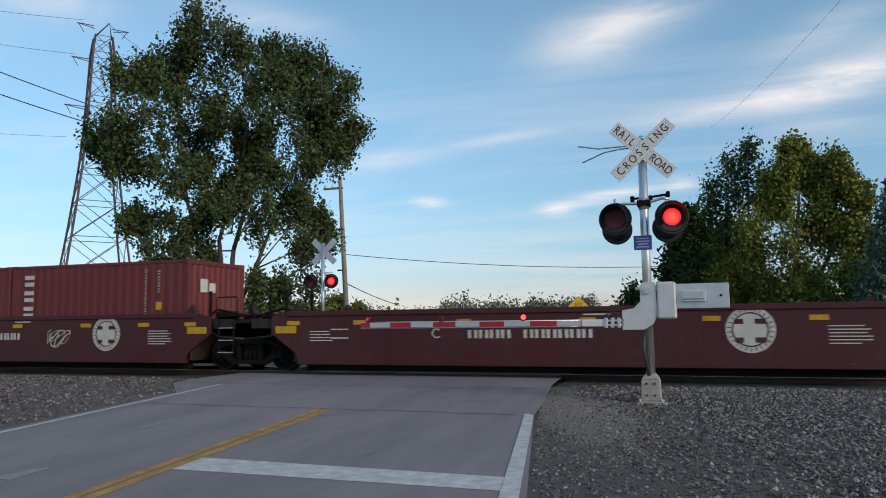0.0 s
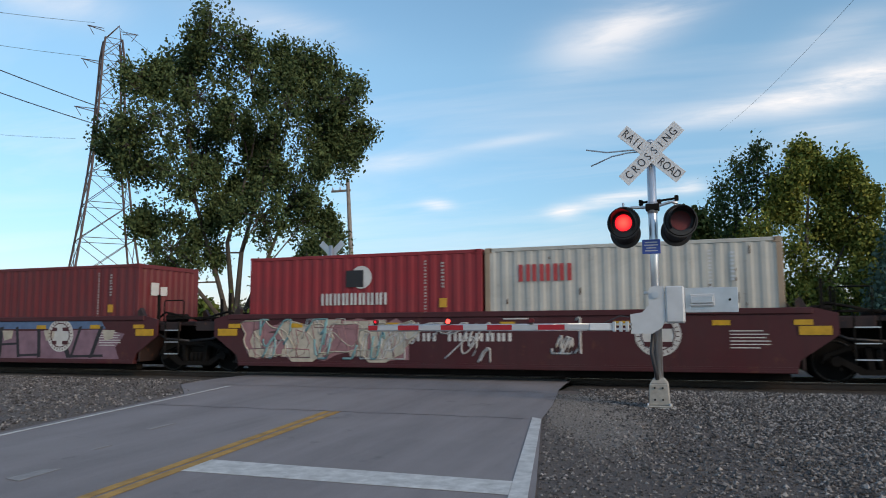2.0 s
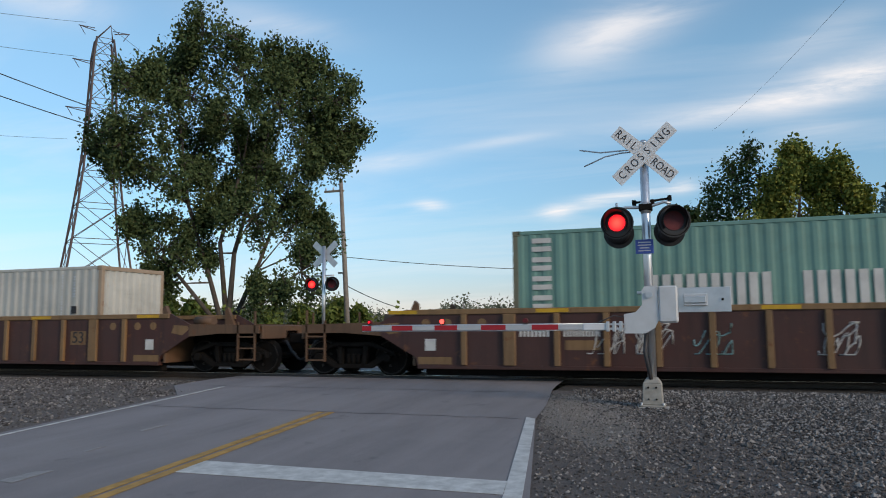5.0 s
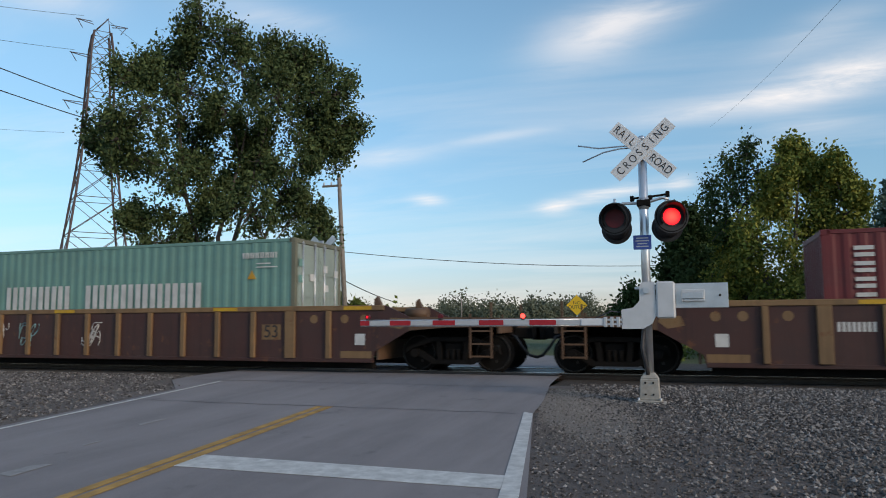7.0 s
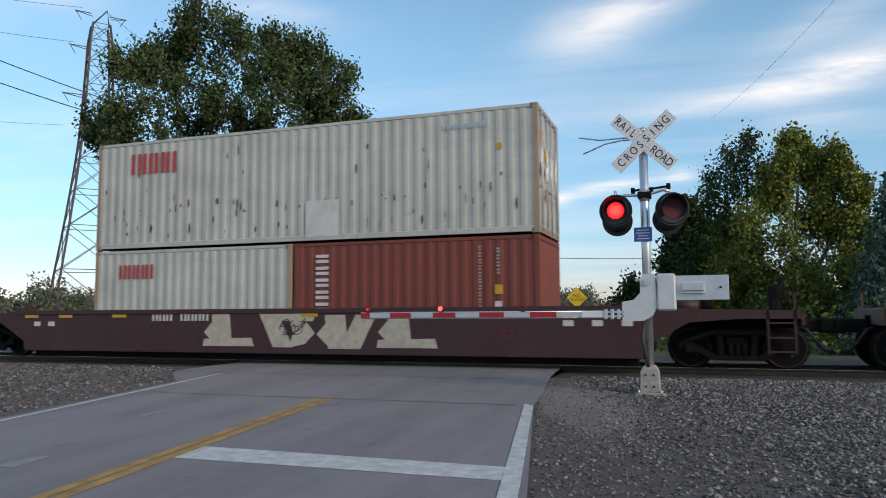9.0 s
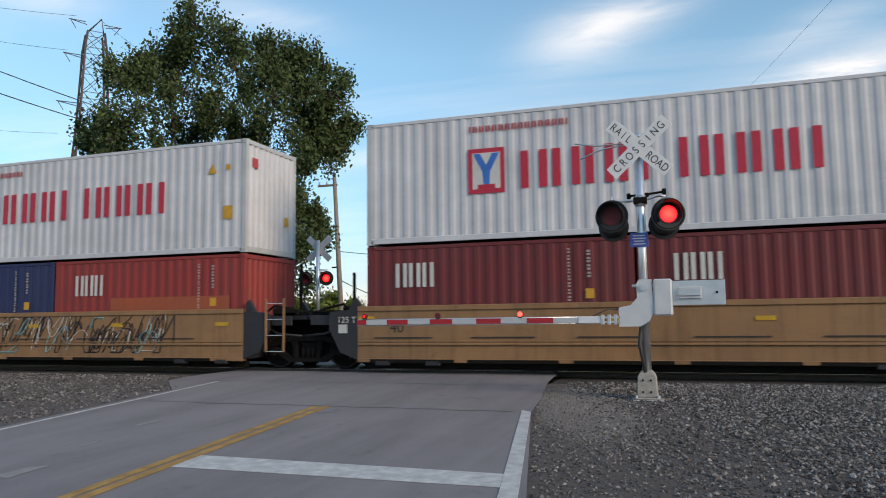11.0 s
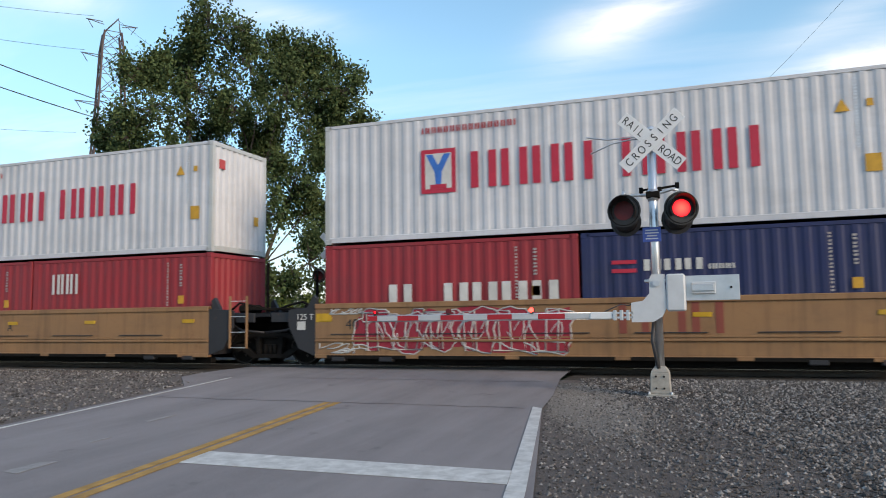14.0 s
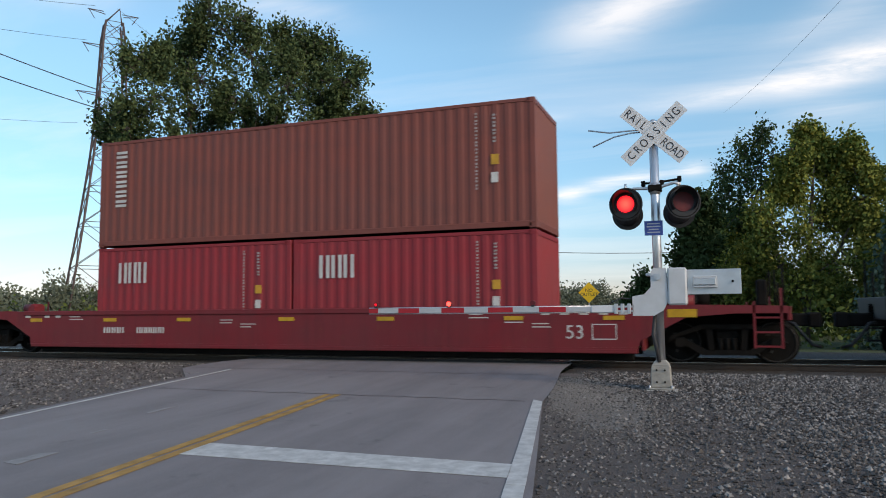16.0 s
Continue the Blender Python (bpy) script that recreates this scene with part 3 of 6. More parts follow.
def gate_and_signal():
    s = base("crossing_signal", pose(-0.77, -4.7, -0.135), "silver level-crossing signal mast with crossbuck, red lamps and lowered gate arm", "crossing signal", "crossing signals")
    part("pole", tube(bmesh.new(), [(0.035, 0, 0.35), (0.03, 0, 2.4), (0.03, 0, 4.19)], 0.07, 20), M_ALU, s, "round silver aluminium pole")
    part("pole_cap", tube(bmesh.new(), [(0.03, 0, 4.19), (0.03, 0, 4.24), (0.03, 0, 4.27)], [0.078, 0.076, 0.03], 16), M_ALU, s)
    bm = bmesh.new()
    for w0, w1, z0, z1 in ((0.19, 0.19, 0.0, 0.03), (0.155, 0.14, 0.03, 0.36), (0.14, 0.08, 0.36, 0.45)):
        lo, hi = ([bm.verts.new((0.035 + a * w, b * w, z)) for a, b in ((-1, -1), (1, -1), (1, 1), (-1, 1))] for w, z in ((w0, z0), (w1, z1)))
        bm.faces.new(lo[::-1])
        bm.faces.new(hi)
        for i in range(4):
            bm.faces.new((lo[i], lo[(i + 1) % 4], hi[(i + 1) % 4], hi[i]))
    bmesh.ops.bevel(bm, geom=bm.edges[:], offset=0.012, segments=1, affect="EDGES")
    part("pole_base", bm, plain("dusty_cast_metal", (0.36, 0.345, 0.31), 0.8, 0, 0.35, 9, 0.3), s, "square grey cast base")
    for u, z in ((-0.025, 0.12), (0.095, 0.12), (-0.025, 0.30), (0.095, 0.30)):
        part("base_bolt", rod((u, -0.165, z), (u, -0.14, z), 0.016, 6), M_UNDER, s)
    part("footing", boxes((-0.235, 0.305, -0.25, 0.25, -0.25, 0.0), bevel=0.03), M_CONCRETE, s, "concrete footing in the gravel")
    for u in (-0.13, 0.20):
        part("anchor_bolt", rod((u, -0.16, 0), (u, -0.16, 0.07), 0.018, 6), M_GALV, s)
    crossbuck(s, -0.085, 4.018, cx=0.045)
    part("crossbuck_bracket", boxes((-0.05, 0.11, -0.08, 0.075, 3.93, 3.99), (-0.05, 0.11, -0.08, 0.075, 4.06, 4.11)), M_GALV, s)
    # bent rods reaching out beside the crossbuck
    for bend in ([(-0.03, 0.09, 4.14), (-0.34, 0.10, 4.145), (-0.68, 0.14, 4.15), (-1.03, 0.2, 4.235)], [(-0.03, 0.09, 4.11), (-0.34, 0.10, 4.105), (-0.60, 0.14, 4.075), (-0.96, 0.2, 3.95)]):
        part("bent_rod", tube(bmesh.new(), bend, 0.012, 6), M_GALV, s, "thin bent steel rod")
    # crossarm with lamps
    part("crossarm", tube(bmesh.new(), [(-0.40, 0, 3.13), (-0.30, 0, 3.17), (-0.05, 0, 3.16), (0.10, 0, 3.17), (0.32, 0, 3.23), (0.42, 0, 3.20)], 0.024, 10), M_GALV, s, "short galvanised lamp arm")
    part("junction_box", boxes((-0.075, 0.135, -0.085, 0.09, 3.10, 3.21), bevel=0.012), M_UNDER, s)
    part("pipe_clamp", tube(bmesh.new(), [(0.03, 0, 3.06), (0.03, 0, 3.24)], 0.082, 16), M_GALV, s)
    part("rear_crossarm", tube(bmesh.new(), [(-0.16, 0.16, 3.27), (0.10, 0.16, 3.28), (0.40, 0.16, 3.31)], 0.02, 8), M_UNDER, s)
    part("rear_crossarm_brace", tube(bmesh.new(), [(0.06, 0.12, 3.20), (0.16, 0.16, 3.22), (0.34, 0.16, 3.25)], 0.014, 6), M_UNDER, s)
    for u, z in ((-0.16, 3.265), (0.13, 3.26), (0.40, 3.31)):
        part("arm_fitting", boxes((u - 0.032, u + 0.032, 0.11, 0.2, z - 0.045, z + 0.045), bevel=0.01), M_UNDER, s)
    signal_lamp(s, -0.395, 2.90, True, -4)
    signal_lamp(s, 0.415, 2.89, False, 12)
    # a second pair of lamps faces the other way, behind
    for u in (-0.445, 0.37):
        rear = part("rear_lamp", disc(0.25, 0.40, 0.42, 32, u, 2.80), M_BLACK, s, "black back of a lamp that faces away")
        part("housing", tube(bmesh.new(), [(u, 0.24, 2.80), (u, 0.30, 2.80), (u, 0.40, 2.80)], [0.09, 0.16, 0.19], 20), M_BLACK, rear)
        part("lamp_hanger", rod((u, 0.16, 3.28), (u, 0.30, 2.96), 0.02), M_GALV, s)
    for u in (-0.41, 0.41):
        part("lamp_hanger", rod((u, 0, 3.16), (u, -0.04, 3.02), 0.022), M_GALV, s)
    sign = part("blue_notice", boxes((-0.145, 0.135, -0.085, -0.075, 2.40, 2.63), bevel=0.003), M_BLUE, s, "small blue notice plate with white lines")
    for i, w in enumerate((0.10, 0.11, 0.08, 0.10)):
        part("line_of_writing", boxes((-w, w - 0.01, -0.088, -0.0855, 2.575 - i * 0.045, 2.592 - i * 0.045)), M_STRIPE_WHITE, sign)
    # gate mechanism, mounted on the pole
    part("conduit", tube(bmesh.new(), [(-0.02, -0.07, 1.2), (-0.06, -0.08, 0.85), (0.02, -0.09, 0.42)], 0.03, 8), M_WIRE, s)
    part("mechanism_case", boxes((0.19, 0.47, -0.36, 0.10, 1.30, 1.87), bevel=0.025), M_GREYBOX, s, "pale grey gate mechanism case")
    bm = bmesh.new()
    arc = [(0.17, 1.87), (-0.02, 1.87), (-0.06, 1.80), (-0.06, 1.58), (-0.16, 1.47), (-0.34, 1.44), (-0.34, 1.14), (-0.02, 1.14), (0.12, 1.22), (0.19, 1.36)]
    prism(bm, arc, -0.33, -0.24)
    part("arm_bracket", bm, M_GREYBOX, s, "cast grey elbow that holds the arm")
    part("pivot", rod((0.05, -0.36, 1.74), (0.05, -0.2, 1.74), 0.055, 16), M_GALV, s)
    for z in (1.34, 1.76):
        part("clamp", boxes((-0.14, 0.2, -0.2, 0.10, z, z + 0.04), bevel=0.004), M_GALV, s)
    cw = part("counterweight", boxes((0.47, 1.24, -0.20, -0.14, 1.46, 1.84), bevel=0.004), M_GALV, s, "flat grey counterweight plate")
    part("weight_plate", boxes((0.56, 0.90, -0.26, -0.20, 1.56, 1.74), bevel=0.006), M_GREYBOX, cw)
    part("weight_plate", boxes((0.56, 0.88, -0.285, -0.261, 1.60, 1.70), bevel=0.006), M_GALV, cw)
    part("bolt", rod((1.12, -0.2, 1.65), (1.12, -0.225, 1.65), 0.02, 6), M_UNDER, cw)
    arm = part("gate_arm", boxes((-4.86, -0.66, -0.31, -0.27, 1.203, 1.293), bevel=0.006), M_ALU, s, "long lowered gate arm striped red and silver")
    x, k = -4.86, 0
    widths = [0.18] + [0.385 + 0.008 * i for i in range(10)]
    for w in widths:
        if x + w > -0.66:
            break
        part("stripe", boxes((x + 0.002, x + w - 0.002, -0.3135, -0.3105, 1.206, 1.290)), M_STRIPE_RED if k % 2 == 0 else M_STRIPE_WHITE, arm, "red reflective stripe" if k % 2 == 0 else "silver reflective stripe")
        x += w
        k += 1
    for z in (1.195, 1.297):
        part("edge_tube", rod((-4.86, -0.29, z), (-0.66, -0.29, z), 0.009, 6), M_ALU, arm)
    part("arm_sleeve", boxes((-0.98, -0.62, -0.325, -0.255, 1.19, 1.305), bevel=0.012), M_SIGNWHITE, s, "white sleeve at the root of the arm")
    for dx in (-0.62, -0.52, -0.42):
        part("shear_bracket", boxes((dx, dx + 0.05, -0.34, -0.24, 1.17, 1.33), bevel=0.006), M_GALV, s)
    part("shear_link", boxes((-0.64, -0.32, -0.33, -0.30, 1.20, 1.23), (-0.64, -0.32, -0.33, -0.30, 1.27, 1.30)), M_GALV, s)
    part("cable", tube(bmesh.new(), [(-0.75, -0.3, 1.31), (-0.5, -0.3, 1.42), (-0.38, -0.26, 1.40), (-0.3, -0.2, 1.45)], 0.009, 6), M_WIRE, s)
    for i, (x, phase) in enumerate(((-4.72, None), (-3.36, True), (-1.92, False))):
        lamp = part("arm_lamp", boxes((x - 0.03, x + 0.03, -0.33, -0.25, 1.297, 1.325), bevel=0.006), M_BLACK, arm, "small red lamp on the arm")
        part("lamp_glass", disc(0.042, -0.325, -0.255, 16, x, 1.355), M_LENS, lamp)
        if phase is None:
            part("bulb", disc(0.022, -0.329, -0.326, 14, x, 1.355), M_LIT, lamp)
        else:
            glow = part("bulb", disc(0.040, -0.320, -0.316, 16, 0, 0), M_HOT, lamp)
            m = pose(x, 0, 1.355)
            glow.matrix_basis = m
            BULBS.append((glow, phase, m, -0.012))
    return s


def far_signal():
    s = base("crossing_signal", pose(-12.75, 6.7, -0.24), "silver level-crossing signal mast seen from behind, across the track", "crossing signal", "crossing signals")
    part("pole", rod((0, 0, 0.3), (0, 0, 4.3), 0.065, 14), M_ALU, s, "round silver aluminium pole")
    part("pole_base", tube(bmesh.new(), [(0, 0, -0.1), (0, 0, 0.3), (0, 0, 0.42)], [0.17, 0.13, 0.08], 8), M_GREYBOX, s)
    crossbuck(s, 0.08, 4.0, 1, False)
    part("crossarm", rod((-0.4, 0, 3.22), (0.4, 0, 3.22), 0.03), M_GALV, s)
    signal_lamp(s, -0.41, 2.90, True, 10)
    signal_lamp(s, 0.41, 2.90, False, 10)


gate_and_signal()
far_signal()

# ---- the train ----
MOVERS = []     # (thing, place along the train, y, z)
WHEELS = []     # (wheelset, x in its car, z, place of the car)
_paints = {}


def coat(name, colour, **kw):
    if name not in _paints:
        _paints[name] = paint(name, colour, **kw)
    return _paints[name]


def bars(parent, words, x0, x1, z0, z1, y, material, name="lettering_bar", label="", slit=0.2, upright=False):
    """Writing that is not spelled out: one block a letter, of two bars, in the letters' size and colour."""
    n = len(words)
    step = (x1 - x0) / n
    bm, big = bmesh.new(), z1 - z0 > 0.3 and name == "lettering"
    for i, ch in enumerate(words):
        if ch == " ":
            continue
        a, b = x0 + i * step, x0 + (i + 0.84) * step
        w = b - a
        if big:         # letters large enough to tell apart: a part each
            for u0, u1 in ((a, a + w * (0.5 - slit / 2)), (b - w * (0.5 - slit / 2), b)):
                part("letter_bar", boxes((u0, u1, y - 0.003, y, z0, z1)), material, parent, label)
            continue
        box(bm, a, a + w * (0.5 - slit / 2), y - 0.003, y, z0, z1)
        box(bm, b - w * (0.5 - slit / 2), b, y - 0.003, y, z0, z1)
    if big:
        bm.free()
        return None
    return tagged(part(name, bm, material, parent, label), kind="stuff")


def column(parent, count, x, w, z0, z1, y, material, name="lettering_bar", label=""):
    bm = bmesh.new()
    step = (z1 - z0) / count
    for i in range(count):
        z = z1 - i * step
        box(bm, x - w / 2, x + w / 2, y - 0.003, y, z - step * 0.34, z - step * 0.08)
        box(bm, x - w / 2, x + w / 2, y - 0.003, y, z - step * 0.78, z - step * 0.52)
    return tagged(part(name, bm, material, parent, label), kind="stuff")


def lines_of_writing(parent, x0, x1, z1, rows, y, material, gap=0.055, seed=1, vertical=False):
    rng = random.Random(seed)
    bm = bmesh.new()
    for i in range(rows):
        k = rng.uniform(0.6, 1.0)
        if vertical:
            box(bm, x0 + i * gap, x0 + i * gap + gap * 0.5, y - 0.003, y, z1 - (x1 - x0) * k, z1)
        else:
            box(bm, x0, x0 + (x1 - x0) * k, y - 0.003, y, z1 - i * gap - gap * 0.32, z1 - i * gap)
    return tagged(part("lines_of_writing", bm, material, parent), kind="stuff")


def corrugated(bm, x0, x1, y, z0, z1, depth, pitch, out):
    """A pressed steel wall along x: flats and slants, out = -1 or 1."""
    n = max(2, round((x1 - x0) / pitch))
    p = (x1 - x0) / n
    pts = []
    for i in range(n):
        a = x0 + i * p
        pts += [(a, 0), (a + 0.30 * p, 0), (a + 0.50 * p, depth), (a + 0.80 * p, depth)]
    pts.append((x1, 0))
    lo = [bm.verts.new((u, y - out * d, z0)) for u, d in pts]
    hi = [bm.verts.new((u, y - out * d, z1)) for u, d in pts]
    for i in range(len(pts) - 1):
        f = (lo[i], lo[i + 1], hi[i + 1], hi[i])
        bm.faces.new(f if out < 0 else f[::-1])


def container(length, height, side, label, doors="+x", frame_mat=None, door_mat=None, group="containers on the train", rear_mat=None):
    """A shipping container on its base centre: corrugated walls, posts, rails, castings, doors with locking bars."""
    frame_mat, door_mat = frame_mat or side, door_mat or side
    thing = base("shipping_container", pose(0, 0, 0), label, "shipping container", group)
    L, W = length / 2, 1.219
    for out in (-1, 1):
        bm = bmesh.new()
        corrugated(bm, -L + 0.12, L - 0.12, out * (W - 0.006), 0.15, height - 0.09, 0.019, 0.278, out)
        part("side_wall", bm, side, thing)
        part("bottom_rail", boxes((-L + 0.12, L - 0.12, out * W - 0.05 if out > 0 else -W, W if out > 0 else -W + 0.05, 0.03, 0.155), bevel=0.006), side, thing)
        part("top_rail", boxes((-L + 0.12, L - 0.12, W - 0.06 if out > 0 else -W, W if out > 0 else -W + 0.06, height - 0.09, height - 0.008), bevel=0.008), side, thing)
        for end in (-1, 1):
            x0, x1 = sorted((end * L, end * (L - 0.13)))
            y0, y1 = sorted((out * W, out * (W - 0.12)))
            part("corner_post", boxes((x0 + 0.004, x1, y0 + 0.003, y1 - 0.003, 0.11, height - 0.11), bevel=0.01), frame_mat, thing)
            for z in (0.0, height - 0.118):
                part("corner_casting", boxes((*sorted((end * L, end * (L - 0.178))), *sorted((out * W, out * (W - 0.162))), z, z + 0.118), bevel=0.01), frame_mat, thing)
    bm = boxes((-L + 0.05, L - 0.05, -W + 0.05, W - 0.05, height - 0.06, height - 0.03))
    part("roof", bm, side, thing)
    part("floor", boxes((-L + 0.05, L - 0.05, -W + 0.06, W - 0.06, 0.06, 0.15)), M_UNDER, thing)
    for end in (-1, 1):
        is_door = (doors == "+x") == (end > 0)
        x = end * (L - 0.03)
        for z0, z1 in ((0.02, 0.16), (height - 0.12, height - 0.01)):
            part("end_sill", boxes((*sorted((end * (L - 0.002), end * (L - 0.10))), -W + 0.16, W - 0.16, z0, z1), bevel=0.006), frame_mat, thing)
        if is_door:
            for k in (-1, 1):
                y0, y1 = sorted((k * 0.012, k * (W - 0.12)))
                bm = bmesh.new()
                xa, xb = sorted((x, x - end * 0.05))
                box(bm, xa, xb, y0, y1, 0.17, height - 0.13)
                door = part("door", bm, door_mat, thing, "steel container door")
                bm = bmesh.new()
                for i in range(4):
                    z = 0.30 + i * (height - 0.6) / 4
                    box(bm, *sorted((x + end * 0.001, x + end * 0.014)), y0 + 0.08, y1 - 0.08, z, z + (height - 0.6) / 4 - 0.10)
                part("raised_panel", bm, door_mat, door)
                for u in (0.22, 0.78):
                    yy = y0 + u * (y1 - y0)
                    part("locking_bar", rod((x + end * 0.035, yy, 0.06), (x + end * 0.035, yy, height - 0.06), 0.02, 8), M_GALV, door, "galvanised locking bar")
                    part("handle", boxes((*sorted((x + end * 0.03, x + end * 0.05)), yy - 0.20, yy + 0.04, 1.05, 1.09)), M_GALV, door)
                    for zk in (0.12, height - 0.19):
                        part("cam_keeper", boxes((*sorted((x + end * 0.02, x + end * 0.055)), yy - 0.05, yy + 0.05, zk, zk + 0.08)), M_GALV, door)
        else:
            bm = bmesh.new()
            corrugated(bm, -W + 0.12, W - 0.12, 0, 0.15, height - 0.11, 0.045, 0.25, 1)
            bmesh.ops.transform(bm, matrix=pose(end * (L - 0.012), 0, 0, 0, 0, 90 if end < 0 else -90), verts=bm.verts[:])
            part("front_wall", bm, side, thing)
    return thing


def id_marks(c, length, height, mat, amber, seed=1):
    """Rows of small code numbers near the right end of a side, and amber notices."""
    x = length / 2 - 1.35
    column(c, 11, x, 0.055, height * 0.30, height * 0.92, -1.229, W_CODE if mat is W_WHITE else mat, "code_number")
    column(c, 4, x + 0.42, 0.075, height * 0.66, height * 0.9, -1.229, W_CODE if mat is W_WHITE else mat, "code_number")
    part("notice", boxes((x + 0.34, x + 0.52, -1.232, -1.229, height * 0.50, height * 0.58)), amber, c, "small amber notice")
    part("notice", boxes((x + 0.34, x + 0.50, -1.232, -1.229, height * 0.36, height * 0.44)), mat, c)


def stacked(thing, s):
    """Upper container, locked onto the lower ones with twist locks."""
    for ex in (-1, 1):
        for ey in (-1, 1):
            x0, y0 = ex * (6.096 - 0.09), ey * (1.219 - 0.08)
            part("twist_lock", boxes((x0 - 0.06, x0 + 0.06, y0 - 0.05, y0 + 0.05, -0.03, 0.002)), M_UNDER, thing)
    return placed(thing, s, LOW + STD + 0.03)


def scuffs(c, x0, x1, z0, z1, count, seed):
    """Rusty dents and scrapes on a side wall."""
    rng = random.Random(seed)
    bm = bmesh.new()
    for _ in range(count):
        x, z, h, w = rng.uniform(x0, x1), z0 + (z1 - z0) * rng.random() ** 1.4, rng.uniform(0.05, 0.30), rng.uniform(0.012, 0.045)
        prism(bm, [(x, z), (x + w, z + 0.2 * h), (x + 0.8 * w, z + h), (x - 0.2 * w, z + 0.7 * h)], -1.2275, -1.2255)
    tagged(part("rust_scuff", bm, C_RUSTSPOT, c, "rusty scrapes and dents"), kind="stuff")


def placed(thing, s, z, y=0.0):
    MOVERS.append((thing, s, y, z))
    return thing


W_WHITE = plain("faded_white_lettering", (0.62, 0.61, 0.58), 0.6, 0, 0.3, 3)
W_CODE = plain("faint_code_lettering", (0.40, 0.36, 0.34), 0.65, 0, 0.4, 5)
W_RED = plain("crimson_lettering", (0.50, 0.02, 0.05), 0.55, 0, 0.2, 3)
W_OOCL = plain("faded_red_lettering", (0.50, 0.06, 0.06), 0.6, 0, 0.35, 3)
W_AMBER = plain("amber_notice", (0.62, 0.33, 0.03), 0.6)
W_SKY = plain("bright_blue_emblem", (0.03, 0.16, 0.55), 0.55)
W_NAVY = plain("royal_blue_panel", (0.02, 0.05, 0.30), 0.55)
W_BLACK = plain("black_stencil", (0.02, 0.02, 0.022), 0.6)
W_GOLD = plain("dull_gold_lettering", (0.45, 0.28, 0.08), 0.6)
C_RUSTSPOT = plain("rust_spot", (0.13, 0.075, 0.045), 0.9, 0, 0.5, 9)
P_REFLECT = plain("amber_reflector", (0.60, 0.34, 0.015), 0.4)


def truck(car, x, s):
    """A two-axle freight truck: two side frames, bolster, springs and wheelsets that turn."""
    wheelsets = []
    body = part("truck", boxes((x - 0.22, x + 0.22, -0.95, 0.95, 0.42, 0.66), bevel=0.03), M_UNDER, car, "grimy cast freight truck")
    for out in (-1, 1):
        y0, y1 = sorted((out * 0.93, out * 1.07))
        bm = bmesh.new()
        for pts in ([(-1.12, 0.40), (-1.08, 0.55), (-0.50, 0.78), (0.50, 0.78), (1.08, 0.55), (1.12, 0.40), (0.98, 0.52), (0.46, 0.68), (-0.46, 0.68), (-0.98, 0.52)],
                    [(-1.02, 0.50), (-0.84, 0.52), (-0.40, 0.28), (-0.40, 0.17), (-0.48, 0.17)], [(1.02, 0.50), (0.84, 0.52), (0.40, 0.28), (0.40, 0.17), (0.48, 0.17)],
                    [(-0.41, 0.17), (0.41, 0.17), (0.41, 0.27), (-0.41, 0.27)], [(-0.34, 0.26), (-0.24, 0.26), (-0.28, 0.70), (-0.40, 0.70)], [(0.34, 0.26), (0.24, 0.26), (0.28, 0.70), (0.40, 0.70)]):
            prism(bm, [(x + u, v) for u, v in pts], y0, y1)
        part("side_frame", bm, M_UNDER, body)
        for e in (-1, 1):
            part("bearing_cap", rod((x + e * 0.89, out * 1.05, 0.42), (x + e * 0.89, out * 1.13, 0.42), 0.10, 12), M_UNDER, body)
        for u in (-0.13, 0, 0.13):
            part("spring", rod((x + u, out * 1.0, 0.26), (x + u, out * 1.0, 0.50), 0.055, 8), M_UNDER, body)
    part("brake_rigging", boxes((x - 0.82, x + 0.82, -0.62, 0.62, 0.22, 0.70), bevel=0.05), M_UNDER, body, "dark brake rigging between the wheels")
    for e in (-1, 1):
        bm = bmesh.new()
        for out in (-1, 1):
            tube(bm, [(0, out * 0.68, 0), (0, out * 0.71, 0), (0, out * 0.712, 0), (0, out * 0.80, 0)], [0.455, 0.455, 0.425, 0.42], 28)
        tube(bm, [(0, -0.7, 0), (0, 0.7, 0)], 0.08, 10)
        ws = part("wheelset", bm, M_UNDER, car, "steel wheels on an axle")
        for out in (-1, 1):
            bm = bmesh.new()
            ring = [(0.385 * math.cos(a), out * 0.803, 0.385 * math.sin(a)) for a in [2 * math.pi * k / 24 for k in range(25)]]
            tube(bm, ring, 0.018, 5, False)
            for k in range(3):
                a = 2.09 * k
                box(bm, 0.2 * math.cos(a) - 0.03, 0.2 * math.cos(a) + 0.03, *sorted((out * 0.800, out * 0.806)), 0.2 * math.sin(a) - 0.03, 0.2 * math.sin(a) + 0.03)
            part("rim", bm, M_TREAD, ws, "worn bright wheel rim")
        ws.matrix_basis = pose(x + e * 0.89, 0, 0.42)
        WHEELS.append((ws, x + e * 0.89, 0.42, s))
    return body


